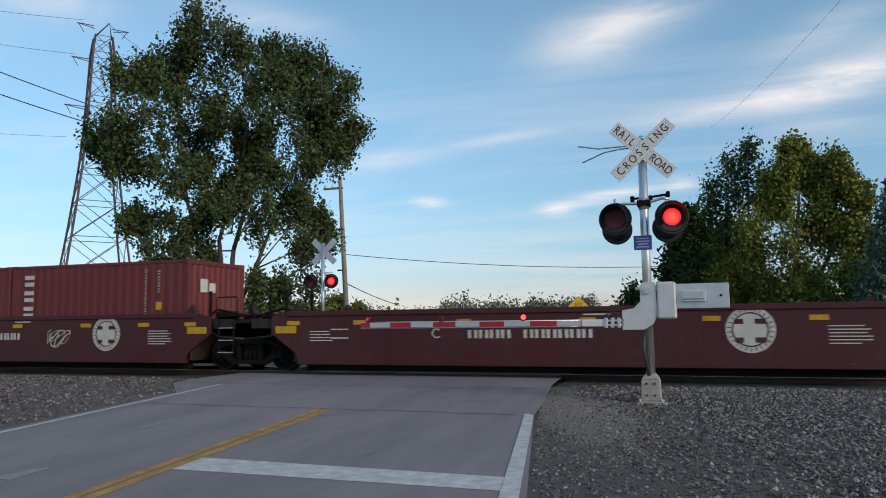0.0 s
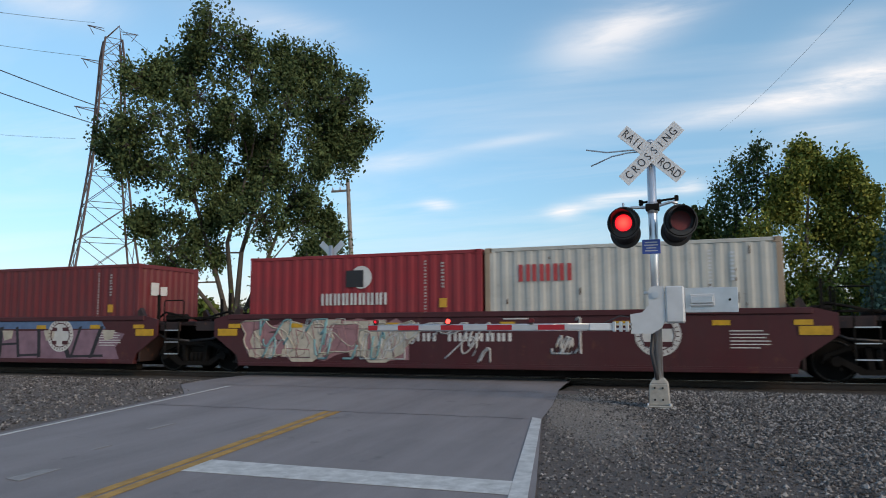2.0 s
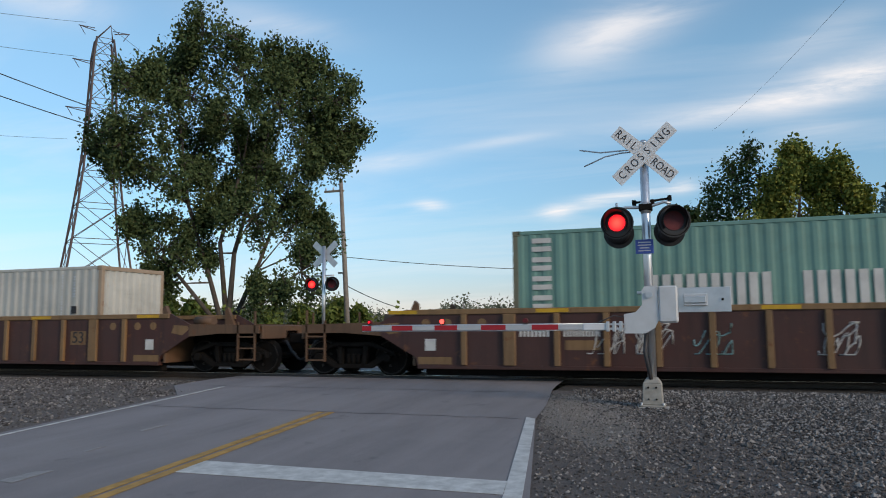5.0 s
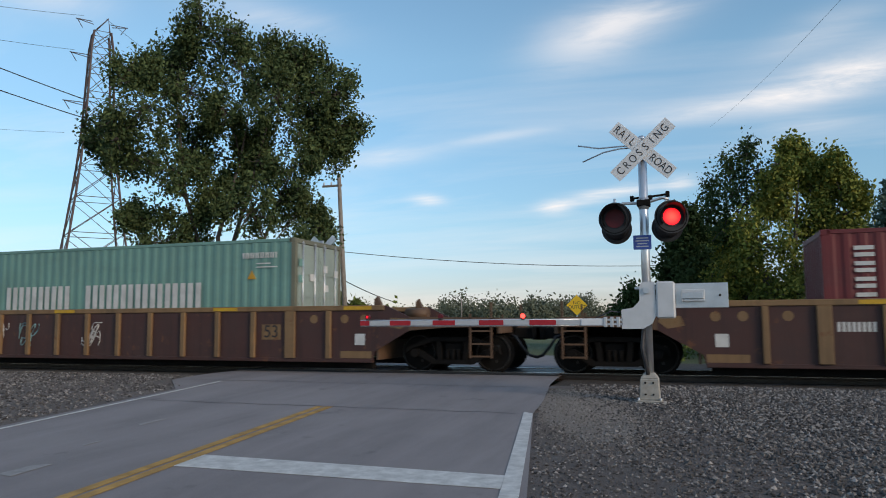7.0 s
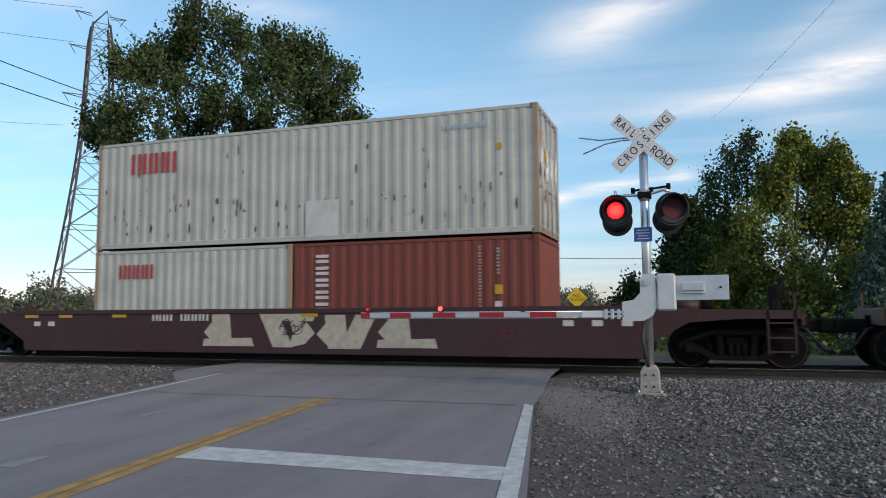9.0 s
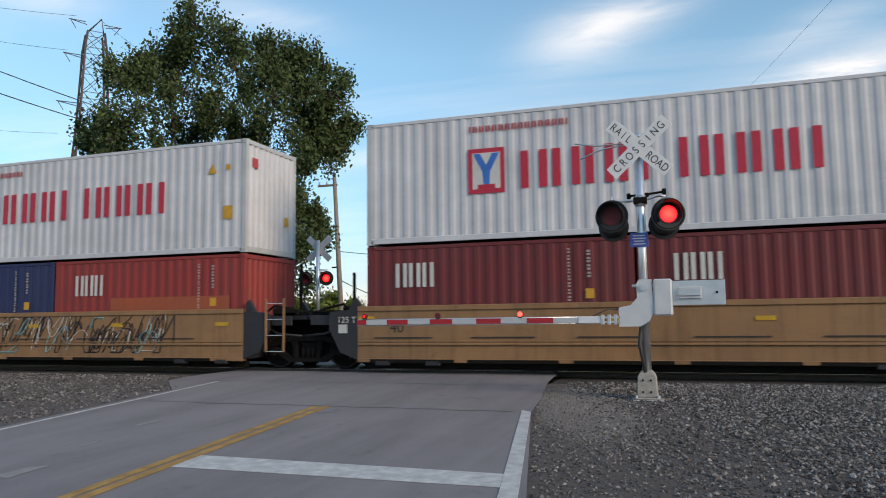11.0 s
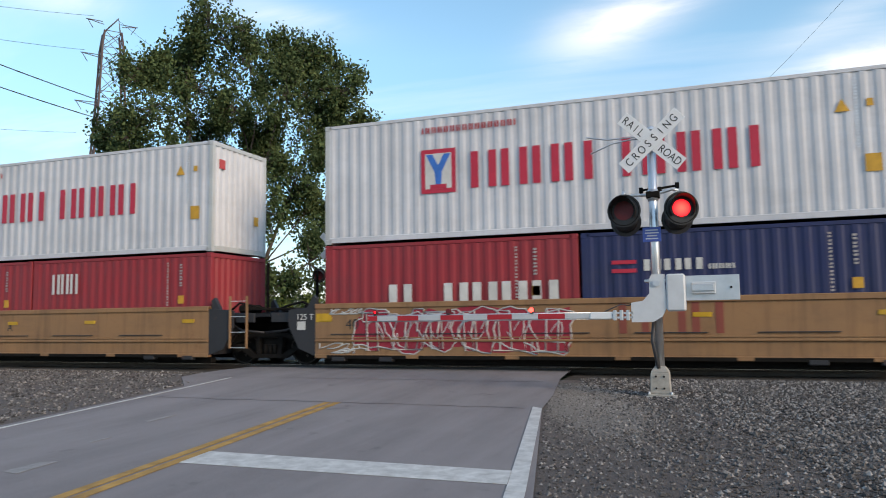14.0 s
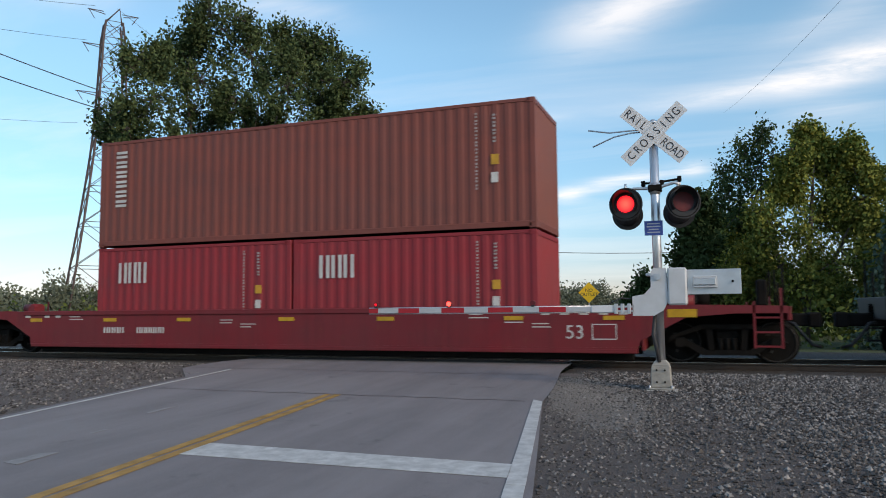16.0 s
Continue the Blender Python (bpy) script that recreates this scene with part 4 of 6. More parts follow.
def well_car(s, kind, material, label, bottom, ramp, end, zt, deck=1.32, rib_mat=None, end_mat=None, left_truck=None, right_truck=None,
             joint_left=False, joint_right=False, sill_mat=None, brake_end=0):
    """A container well car: two deep sides, floor beams, raised ends over the trucks."""
    car = base("well_car", pose(0, 0, 0), label, "well car", "cars of the train")
    MOVERS.append((car, s, 0.0, 0.0))
    end_mat = end_mat or material
    Y = 1.45
    for out in (-1, 1):
        y0, y1 = sorted((out * Y, out * (Y - 0.05)))
        pts = [(-bottom, 0.25), (bottom, 0.25), (bottom + 0.05, 0.45), (ramp, 0.93), (ramp, deck), (bottom + 0.35, zt), (-bottom - 0.35, zt), (-ramp, deck), (-ramp, 0.93), (-bottom - 0.05, 0.45)]
        if kind == "tan":
            pts = [(-bottom, 0.25), (bottom, 0.25), (bottom, zt), (-bottom, zt)]
        wall = part("side_wall", prism(bmesh.new(), pts, y0, y1), material, car)
        if kind == "tan":
            for e in (-1, 1):
                q = [(e * (bottom + 0.003), 0.25), (e * (bottom + 0.003), zt - 0.06), (e * (bottom + 0.55), zt - 0.09), (e * ramp, deck), (e * ramp, 0.95), (e * (bottom + 0.45), 0.42)]
                part("end_gusset", prism(bmesh.new(), q, y0, y1), end_mat if (joint_left if e < 0 else joint_right) else material, car, "painted gusset at the end of the side")
        # top and bottom chords stand proud of the sheet
        x1 = bottom + (0.30 if kind != "tan" else 0)
        part("top_chord", boxes((-x1, x1, *sorted((out * (Y + 0.035), out * (Y - 0.11))), zt - 0.11, zt + 0.01), bevel=0.012), sill_mat or material, car)
        part("bottom_chord", boxes((-bottom, bottom, *sorted((out * (Y + 0.03), out * (Y - 0.14))), 0.20, 0.29), bevel=0.012), material, car)
        if kind == "ribbed":
            n = 15
            for i in range(n):
                x = (i - (n - 1) / 2) * 1.022
                wide = i in (1, n - 2)
                part("rib", boxes((x - (0.13 if wide else 0.06), x + (0.13 if wide else 0.06), *sorted((out * (Y + 0.075), out * (Y - 0.01))), 0.29, zt - 0.11), bevel=0.01), rib_mat, car, "tan side rib")
        if kind == "tan":
            part("mid_rail", boxes((-bottom + 0.01, bottom - 0.01, *sorted((out * (Y + 0.045), out * Y)), 0.58, 0.63), bevel=0.01), material, car)
            part("mid_rail", boxes((-bottom + 0.01, bottom - 0.01, *sorted((out * (Y + 0.02), out * Y)), 0.66, 0.685)), material, car)
            for x in (-5.6, -4.4, 4.4, 5.6):
                part("foot_pad", boxes((x - 0.17, x + 0.17, *sorted((out * (Y + 0.04), out * (Y - 0.12))), 0.13, 0.25), bevel=0.02), end_mat, car)
            for x in (-4.9, -2.6, -0.3, 2.0, 4.3):
                part("inspection_slot", boxes((x - 1.0, x + 1.0, *sorted((out * (Y + 0.036), out * (Y + 0.031))), 0.196, 0.272)), M_UNDER, car)
                part("grab_ledge", boxes((x - 0.9, x + 0.5, *sorted((out * (Y + 0.03), out * Y)), 0.745, 0.765)), end_mat, car)
        if kind == "smooth":
            part("mid_rail", boxes((-bottom, bottom, *sorted((out * (Y + 0.02), out * Y)), 0.285, 0.32)), material, car)
        # added dark strip, stands in for the shade below the well
        part("gap_shade_strip", boxes((-bottom + 0.1, bottom - 0.1, *sorted((out * 1.20, out * 1.00)), 0.05, 0.195), bevel=0.01), M_UNDER, car)
    # floor: cross beams low in the well
    bm = bmesh.new()
    for i in range(-7, 8):
        x = i * bottom / 7.5
        box(bm, x - 0.09, x + 0.09, -1.4, 1.4, 0.18, 0.255)
    tagged(part("cross_beam", bm, M_UNDER, car), kind="stuff")
    inner_end, articulated = end, joint_left or joint_right
    for e, has_joint, tr in ((-1, joint_left, left_truck), (1, joint_right, right_truck)):
        # bulkhead and end platform; the outer ends of an articulated car reach further
        end = inner_end + (1.42 if articulated and not has_joint else 0)
        part("bulkhead", boxes((*sorted((e * (bottom + 0.08), e * (bottom + 0.14))), -1.39, 1.39, 0.26, deck - 0.03), bevel=0.01), end_mat, car)
        pf = part("end_platform", boxes((*sorted((e * (bottom + 0.15), e * (end - 0.02))), -1.05 if has_joint else -1.36, 1.05 if has_joint else 1.36, deck - 0.16, deck - 0.05), bevel=0.015), end_mat, car)
        part("centre_sill", boxes((*sorted((e * (bottom + 0.15), e * end)), -0.30, 0.30, 0.72, deck - 0.165), bevel=0.02), M_UNDER, car)
        if has_joint and kind == "tan" and e > 0:
            u0, u1 = sorted((e * (bottom + 0.62), e * (bottom + 1.16)))
            ladder = part("ladder", boxes((u0, u0 + 0.055, -1.49, -1.455, 0.42, 1.70), (u1 - 0.055, u1, -1.49, -1.455, 0.42, 1.70), bevel=0.006), material, car, "tan side ladder")
            for k in range(4):
                part("rung", boxes((u0 + 0.055, u1 - 0.055, -1.482, -1.462, 0.43 + 0.38 * k, 0.448 + 0.38 * k)), M_GALV, ladder, "bright worn rung")
        if has_joint:
            part("articulation", rod((e * end, 0, 0.70), (e * end, 0, deck + 0.04), 0.26, 14), M_UNDER, car)
            for out in (-1, 1):     # narrow deck edge towards the joint
                part("deck_edge", boxes((*sorted((e * ramp, e * (end - 0.25))), *sorted((out * 1.36, out * 1.30)), 1.05, 1.28), bevel=0.01), end_mat, car)
            for u, y, h in (((0.50, -1.15, 2.0), (0.95, 0.9, 1.95)) if kind != "tan" else ((0.76, 0.0, 2.63),) if e > 0 else ((0.78, 0.0, 2.36), (0.2, 0.9, 2.36))):
                xx = e * (bottom + u)
                part("guide_post", boxes((xx - 0.03, xx + 0.03, y - 0.03, y + 0.03, deck - 0.05, h)), M_UNDER, car)
            if kind == "smooth" and e > 0:
                for z in (0.46, 0.76, 1.06):
                    part("rung", boxes((bottom + 0.98, bottom + 1.40, -1.462, -1.44, z, z + 0.022)), M_GALV, car, "bright worn rung")
                for dx in (0.98, 1.40):
                    part("rung_hanger", boxes((bottom + dx - 0.015, bottom + dx + 0.015, -1.46, -1.43, 0.46, deck - 0.04)), M_UNDER, car)
                part("grab_rail", tube(bmesh.new(), [(bottom + 0.72, -1.2, deck - 0.06), (bottom + 0.72, -1.2, deck + 0.46), (bottom + 0.76, -1.2, deck + 0.5), (bottom + 1.30, -1.2, deck + 0.5), (bottom + 1.34, -1.2, deck + 0.46), (bottom + 1.34, -1.2, deck - 0.06)], 0.016, 6), M_UNDER, car, "thin grab rail")
            part("hose_guard", boxes((*sorted((e * (bottom + 0.35), e * (bottom + 0.75))), -0.75, -0.2, deck - 0.05, deck + 0.16), bevel=0.05), M_UNDER, car)
            part("walkway", boxes((*sorted((e * (bottom + 0.8), e * (end - 0.1))), -1.2, -0.3, deck + 0.02, deck + 0.06)), M_UNDER, car, "dark steel walkway grating")
            part("brake_line", tube(bmesh.new(), [(e * (bottom + 0.3), -0.95, deck + 0.02), (e * (bottom + 0.6), -1.0, deck + 0.20), (e * (bottom + 1.0), -1.0, deck + 0.12), (e * (end - 0.05), -0.8, deck + 0.0)], 0.03, 6), M_UNDER, car)
            part("slack_hose", tube(bmesh.new(), [(e * (bottom + 0.5), -1.25, 1.02), (e * (bottom + 0.9), -1.3, 0.85), (e * (end - 0.02), -1.25, 0.80)], 0.03, 6), M_BLACK, car)
        else:
            for out in (-1, 1):
                part("end_skirt", prism(bmesh.new(), [(e * ramp, 0.93), (e * (ramp + 0.9), 1.0), (e * (end - 0.06), 1.0), (e * (end - 0.06), deck - 0.04), (e * ramp, deck)], *sorted((out * 1.45, out * 1.40))), end_mat if kind != "tan" else material, car)
                xl = e * (end - 0.42)
                for z in (0.35, 0.62, 0.90):
                    part("ladder_step", boxes((xl - 0.24, xl + 0.24, *sorted((out * 1.44, out * 1.40)), z, z + 0.035)), end_mat, car)
                for dx in (-0.24, 0.24):
                    part("ladder_side", boxes((xl + dx - 0.02, xl + dx + 0.02, *sorted((out * 1.45, out * 1.41)), 0.33, deck + (0.30 if dx * e > 0 else 0.05))), end_mat, car)
            part("end_beam", boxes((*sorted((e * (end - 0.08), e * end)), -1.36, 1.36, 0.86, deck - 0.05), bevel=0.015), end_mat, car)
            part("coupler", boxes((*sorted((e * end, e * (end + 0.55))), -0.12, 0.12, 0.72, 0.98), (*sorted((e * (end + 0.42), e * (end + 0.66))), -0.2, 0.2, 0.70, 1.0), bevel=0.03), M_UNDER, car, "rusty knuckle coupler")
            part("air_hose", tube(bmesh.new(), [(e * end, -0.42, 0.80), (e * (end + 0.12), -0.46, 0.78), (e * (end + 0.28), -0.48, 0.55), (e * (end + 0.44), -0.44, 0.36), (e * (end + 0.60), -0.36, 0.31)], 0.034, 8), M_BLACK, car, "sagging black air hose")
            for k, y in enumerate((-0.95, 0.2, 0.95) if brake_end == e else ()):
                part("rail_stanchion", rod((e * (end - 0.1), y, deck - 0.05), (e * (end - 0.1), y, deck + (0.75, 0.45, 0.75)[k]), 0.022, 6), M_UNDER, car)
            if brake_end == e:
                part("brake_stand", boxes((*sorted((e * (end - 0.55), e * (end - 0.35))), -0.55, -0.2, deck - 0.05, deck + 0.5), bevel=0.04), M_UNDER, car)
                part("brake_wheel", tube(bmesh.new(), [(e * (end - 0.30), -0.38 + 0.24 * math.cos(a), deck + 0.40 + 0.24 * math.sin(a)) for a in [2 * math.pi * k / 20 for k in range(21)]], 0.016, 5, False), M_UNDER, car)
            part("brake_cylinder", tube(bmesh.new(), [(e * (bottom + 0.55), -0.7, deck + 0.07), (e * (bottom + 1.1), -0.7, deck + 0.07)], 0.13, 14), end_mat, car)
            if brake_end == e:
                part("air_reservoir", tube(bmesh.new(), [(e * (bottom + 0.35), 0.2, deck + 0.18), (e * (bottom + 0.95), 0.2, deck + 0.18)], 0.21, 14), M_UNDER, car)
                part("air_reservoir", tube(bmesh.new(), [(e * (bottom + 1.05), 0.0, deck + 0.16), (e * (bottom + 1.40), 0.0, deck + 0.16)], 0.19, 14), M_UNDER, car)
                part("control_valve", boxes((*sorted((e * (bottom + 0.9), e * (bottom + 1.15))), -0.6, -0.3, deck, deck + 0.30), bevel=0.04), M_UNDER, car)
        part("corner_guide", prism(bmesh.new(), [(e * (bottom + 0.02), deck - 0.1), (e * (bottom + 0.02), zt + 0.14), (e * (bottom + 0.10), zt + 0.22), (e * (bottom + 0.36), deck - 0.1)], -1.38, -1.26), end_mat, car)
        part("corner_guide", prism(bmesh.new(), [(e * (bottom + 0.02), deck - 0.1), (e * (bottom + 0.02), zt + 0.14), (e * (bottom + 0.10), zt + 0.22), (e * (bottom + 0.36), deck - 0.1)], 1.26, 1.38), end_mat, car)
        if tr is not None:
            truck(car, e * tr, s)
    return car


def reflectors(car, xs, z, w=0.33, h=0.10):
    for x in xs:
        part("reflector", boxes((x - w / 2, x + w / 2, -1.468, -1.452, z, z + h)), P_REFLECT, car, "amber reflective strip")


def round_emblem(car, x, z, r):
    """A round white emblem: ring, disc and a cross of bars."""
    bm = bmesh.new()
    tube(bm, [(x, -1.456, z), (x, -1.460, z)], r, 36)
    e = part("round_emblem", bm, W_WHITE, car, "round white emblem")
    k = coat("maroon_car_paint", (0.125, 0.022, 0.020), dirt=0.55, rust=0.35)
    bm = bmesh.new()
    tube(bm, [(x + 0.72 * r * math.cos(a), -1.461, z + 0.72 * r * math.sin(a)) for a in [2 * math.pi * i / 36 for i in range(37)]], 0.014, 5, False)
    for sx in (-1, 1):
        for sz in (-1, 1):
            box(bm, x + sx * r * 0.22 - 0.05 * r, x + sx * r * 0.62, -1.4635, -1.4605, z + sz * r * 0.40 - 0.16 * r, z + sz * r * 0.40 + 0.06 * r)
    for i in range(26):
        a = 2 * math.pi * (i + 0.5) / 26
        if abs(math.sin(a)) > 0.12:
            tube(bm, [(x + q * r * math.cos(a), -1.4615, z + q * r * math.sin(a)) for q in (0.79, 0.93)], 0.010, 4)
    part("emblem_mark", bm, k, e)


def graffiti(car, x0, x1, z0, z1, fills, outline, seed, n=8, wash=None):
    """Sprayed blocks and strokes without any reading: slanted patches with an outline and scribbles."""
    rng = random.Random(seed)
    step = (x1 - x0) / n
    if wash is not None:        # a thin uneven wash under the patches
        top = [(x0 + (x1 - x0) * i / 14, z1 - rng.uniform(0.0, 0.28) * (z1 - z0)) for i in range(15)]
        low = [(x1 - (x1 - x0) * i / 14, z0 + rng.uniform(0.0, 0.25) * (z1 - z0)) for i in range(15)]
        part("sprayed_wash", prism(bmesh.new(), top + low, -1.4535, -1.4515), wash, car, "uneven sprayed wash")
    for i in range(n):
        a = x0 + i * step
        m = fills[i % len(fills)]
        lean = rng.uniform(-0.25, 0.25) * step
        rng.random()
        top, bot = z1 - rng.uniform(0, 0.18) * (z1 - z0), z0 + rng.uniform(0, 0.2) * (z1 - z0)
        h = top - bot
        cx, cz, ph = a + step * 0.5, (top + bot) / 2, rng.uniform(0, 6.28)
        pts = []
        for q in range(22):      # a swollen uneven bubble
            ang = 2 * math.pi * q / 22
            k = 1 + 0.16 * math.sin(3 * ang + ph) + 0.08 * math.sin(7 * ang + 2 * ph) + rng.uniform(-0.03, 0.03)
            pts.append((cx + step * 0.60 * k * math.copysign(abs(math.cos(ang)) ** 0.7, math.cos(ang)) + lean * math.sin(ang), min(max(cz + 0.5 * h * k * math.copysign(abs(math.sin(ang)) ** 0.7, math.sin(ang)), z0), z1)))
        patch = part("sprayed_patch", prism(bmesh.new(), pts, -1.456 - 0.001 * (i % 3), -1.4515), m, car, "spray-painted patch")
        bm = bmesh.new()
        tube(bm, [(x, -1.459, z) for x, z in pts + pts[:1]], 0.018, 4, False)
        tube(bm, [(cx + step * 0.3 * math.cos(u + ph), -1.460, cz + 0.25 * h * math.sin(1.7 * u)) for u in [0.4 * i2 for i2 in range(10)]], 0.014, 4, False)
        tagged(part("sprayed_outline", bm, outline, patch), kind="stuff")


WEDGE, UPRIGHT = [(0.0, 1.0), (0.34, 1.0), (0.62, 0.0), (0.26, 0.0)], [(0.52, 1.0), (0.86, 1.0), (0.80, 0.0), (0.46, 0.0)]
FOOT, CAP, BELLY = [(0.10, 0.26), (1.0, 0.22), (1.02, 0.0), (0.06, 0.0)], [(0.08, 1.0), (1.02, 1.0), (0.96, 0.76), (0.14, 0.78)], [(0.55, 0.80), (0.86, 0.72), (1.0, 0.42), (0.82, 0.10), (0.55, 0.0), (0.62, 0.45)]


def bold_strokes(car, x0, x1, z0, z1, fill, outline, seed, n, edge=0.02):
    """Broad sprayed slabs without any reading: slanted wedges, uprights, feet and caps, each ringed by a thin outline."""
    rng = random.Random(seed)
    step = (x1 - x0) / n
    for i in range(n):
        shapes = [rng.choice((WEDGE, UPRIGHT)), rng.choice((FOOT, CAP, BELLY)), rng.choice((FOOT, BELLY, UPRIGHT))]
        flip, low, high = rng.random() < 0.5, z0 + rng.uniform(0, 0.08) * (z1 - z0), z1 - rng.uniform(0, 0.10) * (z1 - z0)
        for k, shape in enumerate(shapes):
            pts = [(x0 + step * (i + 0.97 * ((1 - u) if flip else u)), low + (high - low) * v) for u, v in shape]
            y = -1.4555 - 0.0012 * k - 0.0004 * (i % 2)
            slab_ = part("sprayed_patch", prism(bmesh.new(), pts, y, -1.4515), fill, car, "spray-painted slab")
            if outline is not None:
                tagged(part("sprayed_outline", tube(bmesh.new(), [(x, y - 0.001, z) for x, z in pts + pts[:1]], edge, 4, False), outline, slab_), kind="stuff")


def scribble(car, x0, x1, z0, z1, material, seed, strokes=5, r=0.013):
    rng = random.Random(seed)
    bm = bmesh.new()
    for _ in range(strokes):
        cx, cz = rng.uniform(x0, x1), rng.uniform(z0, z1)
        a, k = rng.uniform(0, 6.28), rng.uniform(0.5, 1.5)
        w, h = rng.uniform(0.15, 0.5) * min(0.9, x1 - x0), rng.uniform(0.2, 0.5) * (z1 - z0)
        pts = [(min(max(cx + w * math.cos(a + k * u), x0), x1), -1.456, min(max(cz + h * math.sin(a + 1.6 * k * u), z0), z1)) for u in [0.35 * i for i in range(13)]]
        tube(bm, pts, r, 4)
    tagged(part("sprayed_scribble", bm, material, car, "thin sprayed scribble"), kind="stuff")

# the cars, from the head of the train backwards: s is the place of a car's middle when the clip starts
MAROON = coat("maroon_car_paint", (0.068, 0.012, 0.015), dirt=0.5, rust=0.35)
BROWN = coat("dull_brown_car_paint", (0.072, 0.030, 0.025), dirt=0.8, rust=0.8)
WORN_END = coat("worn_tan_and_brown_end", (0.135, 0.075, 0.042), dirt=0.8, rust=0.8)
TANRIB = coat("tan_rib_paint", (0.235, 0.138, 0.064), dirt=0.9, rust=0.9)
TAN = coat("tan_car_paint", (0.305, 0.163, 0.074), dirt=0.7, rust=0.38)
DARKEND = coat("blackened_end_paint", (0.024, 0.025, 0.030), dirt=0.4, rust=0.3)
FECDARK = coat("dark_plum_car_paint", (0.055, 0.022, 0.024), dirt=0.5, rust=0.3)
CRIMSON = coat("crimson_car_paint", (0.19, 0.016, 0.022), dirt=0.5, rust=0.25)

C_TEX = coat("faded_red_container", (0.150, 0.025, 0.028), dirt=0.45, rust=0.25)
C_MAG = coat("bright_red_container", (0.265, 0.026, 0.033), dirt=0.35, rust=0.12)
C_GREY = coat("pale_grey_container", (0.50, 0.50, 0.46), dirt=0.45, rust=0.2)
C_RUSTFRAME = coat("rusty_pale_frame", (0.36, 0.27, 0.19), dirt=0.5, rust=0.7)
C_CMA = coat("slate_blue_container", (0.030, 0.080, 0.135), dirt=0.7, rust=0.3)
C_GREEN = coat("sea_green_container", (0.15, 0.30, 0.26), dirt=0.35, rust=0.12)
C_GREENFRAME = coat("rusty_green_frame", (0.17, 0.17, 0.12), dirt=0.5, rust=0.6)
C_DOOR = coat("greenish_white_door", (0.30, 0.36, 0.32), dirt=0.4, rust=0.2)
C_TRITON = coat("brown_red_container", (0.225, 0.041, 0.028), dirt=0.4, rust=0.15)
C_ORANGE = coat("orange_brown_container", (0.205, 0.050, 0.036), dirt=0.4, rust=0.15)
C_YM = coat("light_grey_white_container", (0.57, 0.58, 0.61), dirt=0.28, rust=0.07)
C_YMF = coat("light_grey_frame", (0.48, 0.50, 0.50), dirt=0.4, rust=0.15)
C_NAVY = coat("navy_container", (0.018, 0.027, 0.092), dirt=0.3, rust=0.1)
C_CAI = coat("deep_red_container", (0.28, 0.036, 0.032), dirt=0.4, rust=0.15)
C_KLINE = coat("crimson_container", (0.285, 0.027, 0.036), dirt=0.3, rust=0.12)
C_TEAL = coat("grey_teal_container", (0.23, 0.32, 0.33), dirt=0.4, rust=0.2)

G_PINK = plain("sprayed_pink", (0.33, 0.17, 0.18), 0.7)
G_MAUVE = plain("sprayed_mauve", (0.25, 0.145, 0.185), 0.7, 0, 0.4, 3)
G_CREAM = plain("sprayed_cream", (0.50, 0.45, 0.36), 0.7)
G_AQUA = plain("sprayed_aqua", (0.20, 0.38, 0.40), 0.7)
G_BLUE = plain("sprayed_blue", (0.10, 0.17, 0.30), 0.7)
G_BLACK = plain("sprayed_black", (0.02, 0.02, 0.025), 0.7)
G_WHITE = plain("sprayed_white", (0.55, 0.55, 0.54), 0.7)
G_RED = plain("sprayed_red", (0.34, 0.02, 0.04), 0.7)

L20, L40, STD, HC = 6.058, 12.192, 2.591, 2.896
LOW = 0.262                       # containers stand on the floor beams of the wells
PITCH_A, PITCH_B = 15.66, 15.49


def maroon_unit(s, letter, left, right, left_joint=True, right_joint=True, label="deep maroon well car, weathered, with white emblem"):
    car = well_car(s, "smooth", MAROON, label, 6.22, 6.95, 7.83, 1.44, 1.34, None, coat("grimy_maroon_end", (0.028, 0.014, 0.013), dirt=0.6, rust=0.5),
                   left_truck=left, right_truck=right, joint_left=left_joint, joint_right=right_joint, brake_end=-1)
    reflectors(car, (-6.35, -4.6, -2.1, 0.6, 3.0, 4.9, 6.35), 1.12)
    for x in (-6.55, 6.55):
        part("end_reflector", boxes((x - 0.28, x + 0.28, -1.470, -1.4525, 0.93, 1.10)), P_REFLECT, car, "broad amber end panel")
    round_emblem(car, 3.70, 0.95, 0.45)
    bars(car, "XXXX XXXXXX", -2.0, 0.72, 0.80, 0.98, -1.452, W_WHITE, "car_number", "car number, white", 0.34)
    if letter:
        text_part(letter, 0.30, pose(-2.75, -1.456, 0.90, 90, 0, 0), W_WHITE, car, "unit_letter", "white unit letter")
    lines_of_writing(car, 5.05, 5.9, 1.02, 6, -1.452, W_WHITE, 0.065, 3)
    lines_of_writing(car, 0.5, 1.3, 1.30, 1, -1.452, W_WHITE, 0.10, 4)
    lines_of_writing(car, -5.9, -5.3, 0.98, 4, -1.452, W_WHITE, 0.07, 5)
    part("data_frame", boxes((-5.35, -4.9, -1.456, -1.452, 0.80, 0.83), (-5.35, -4.9, -1.456, -1.452, 1.0, 1.03)), W_WHITE, car)
    return car


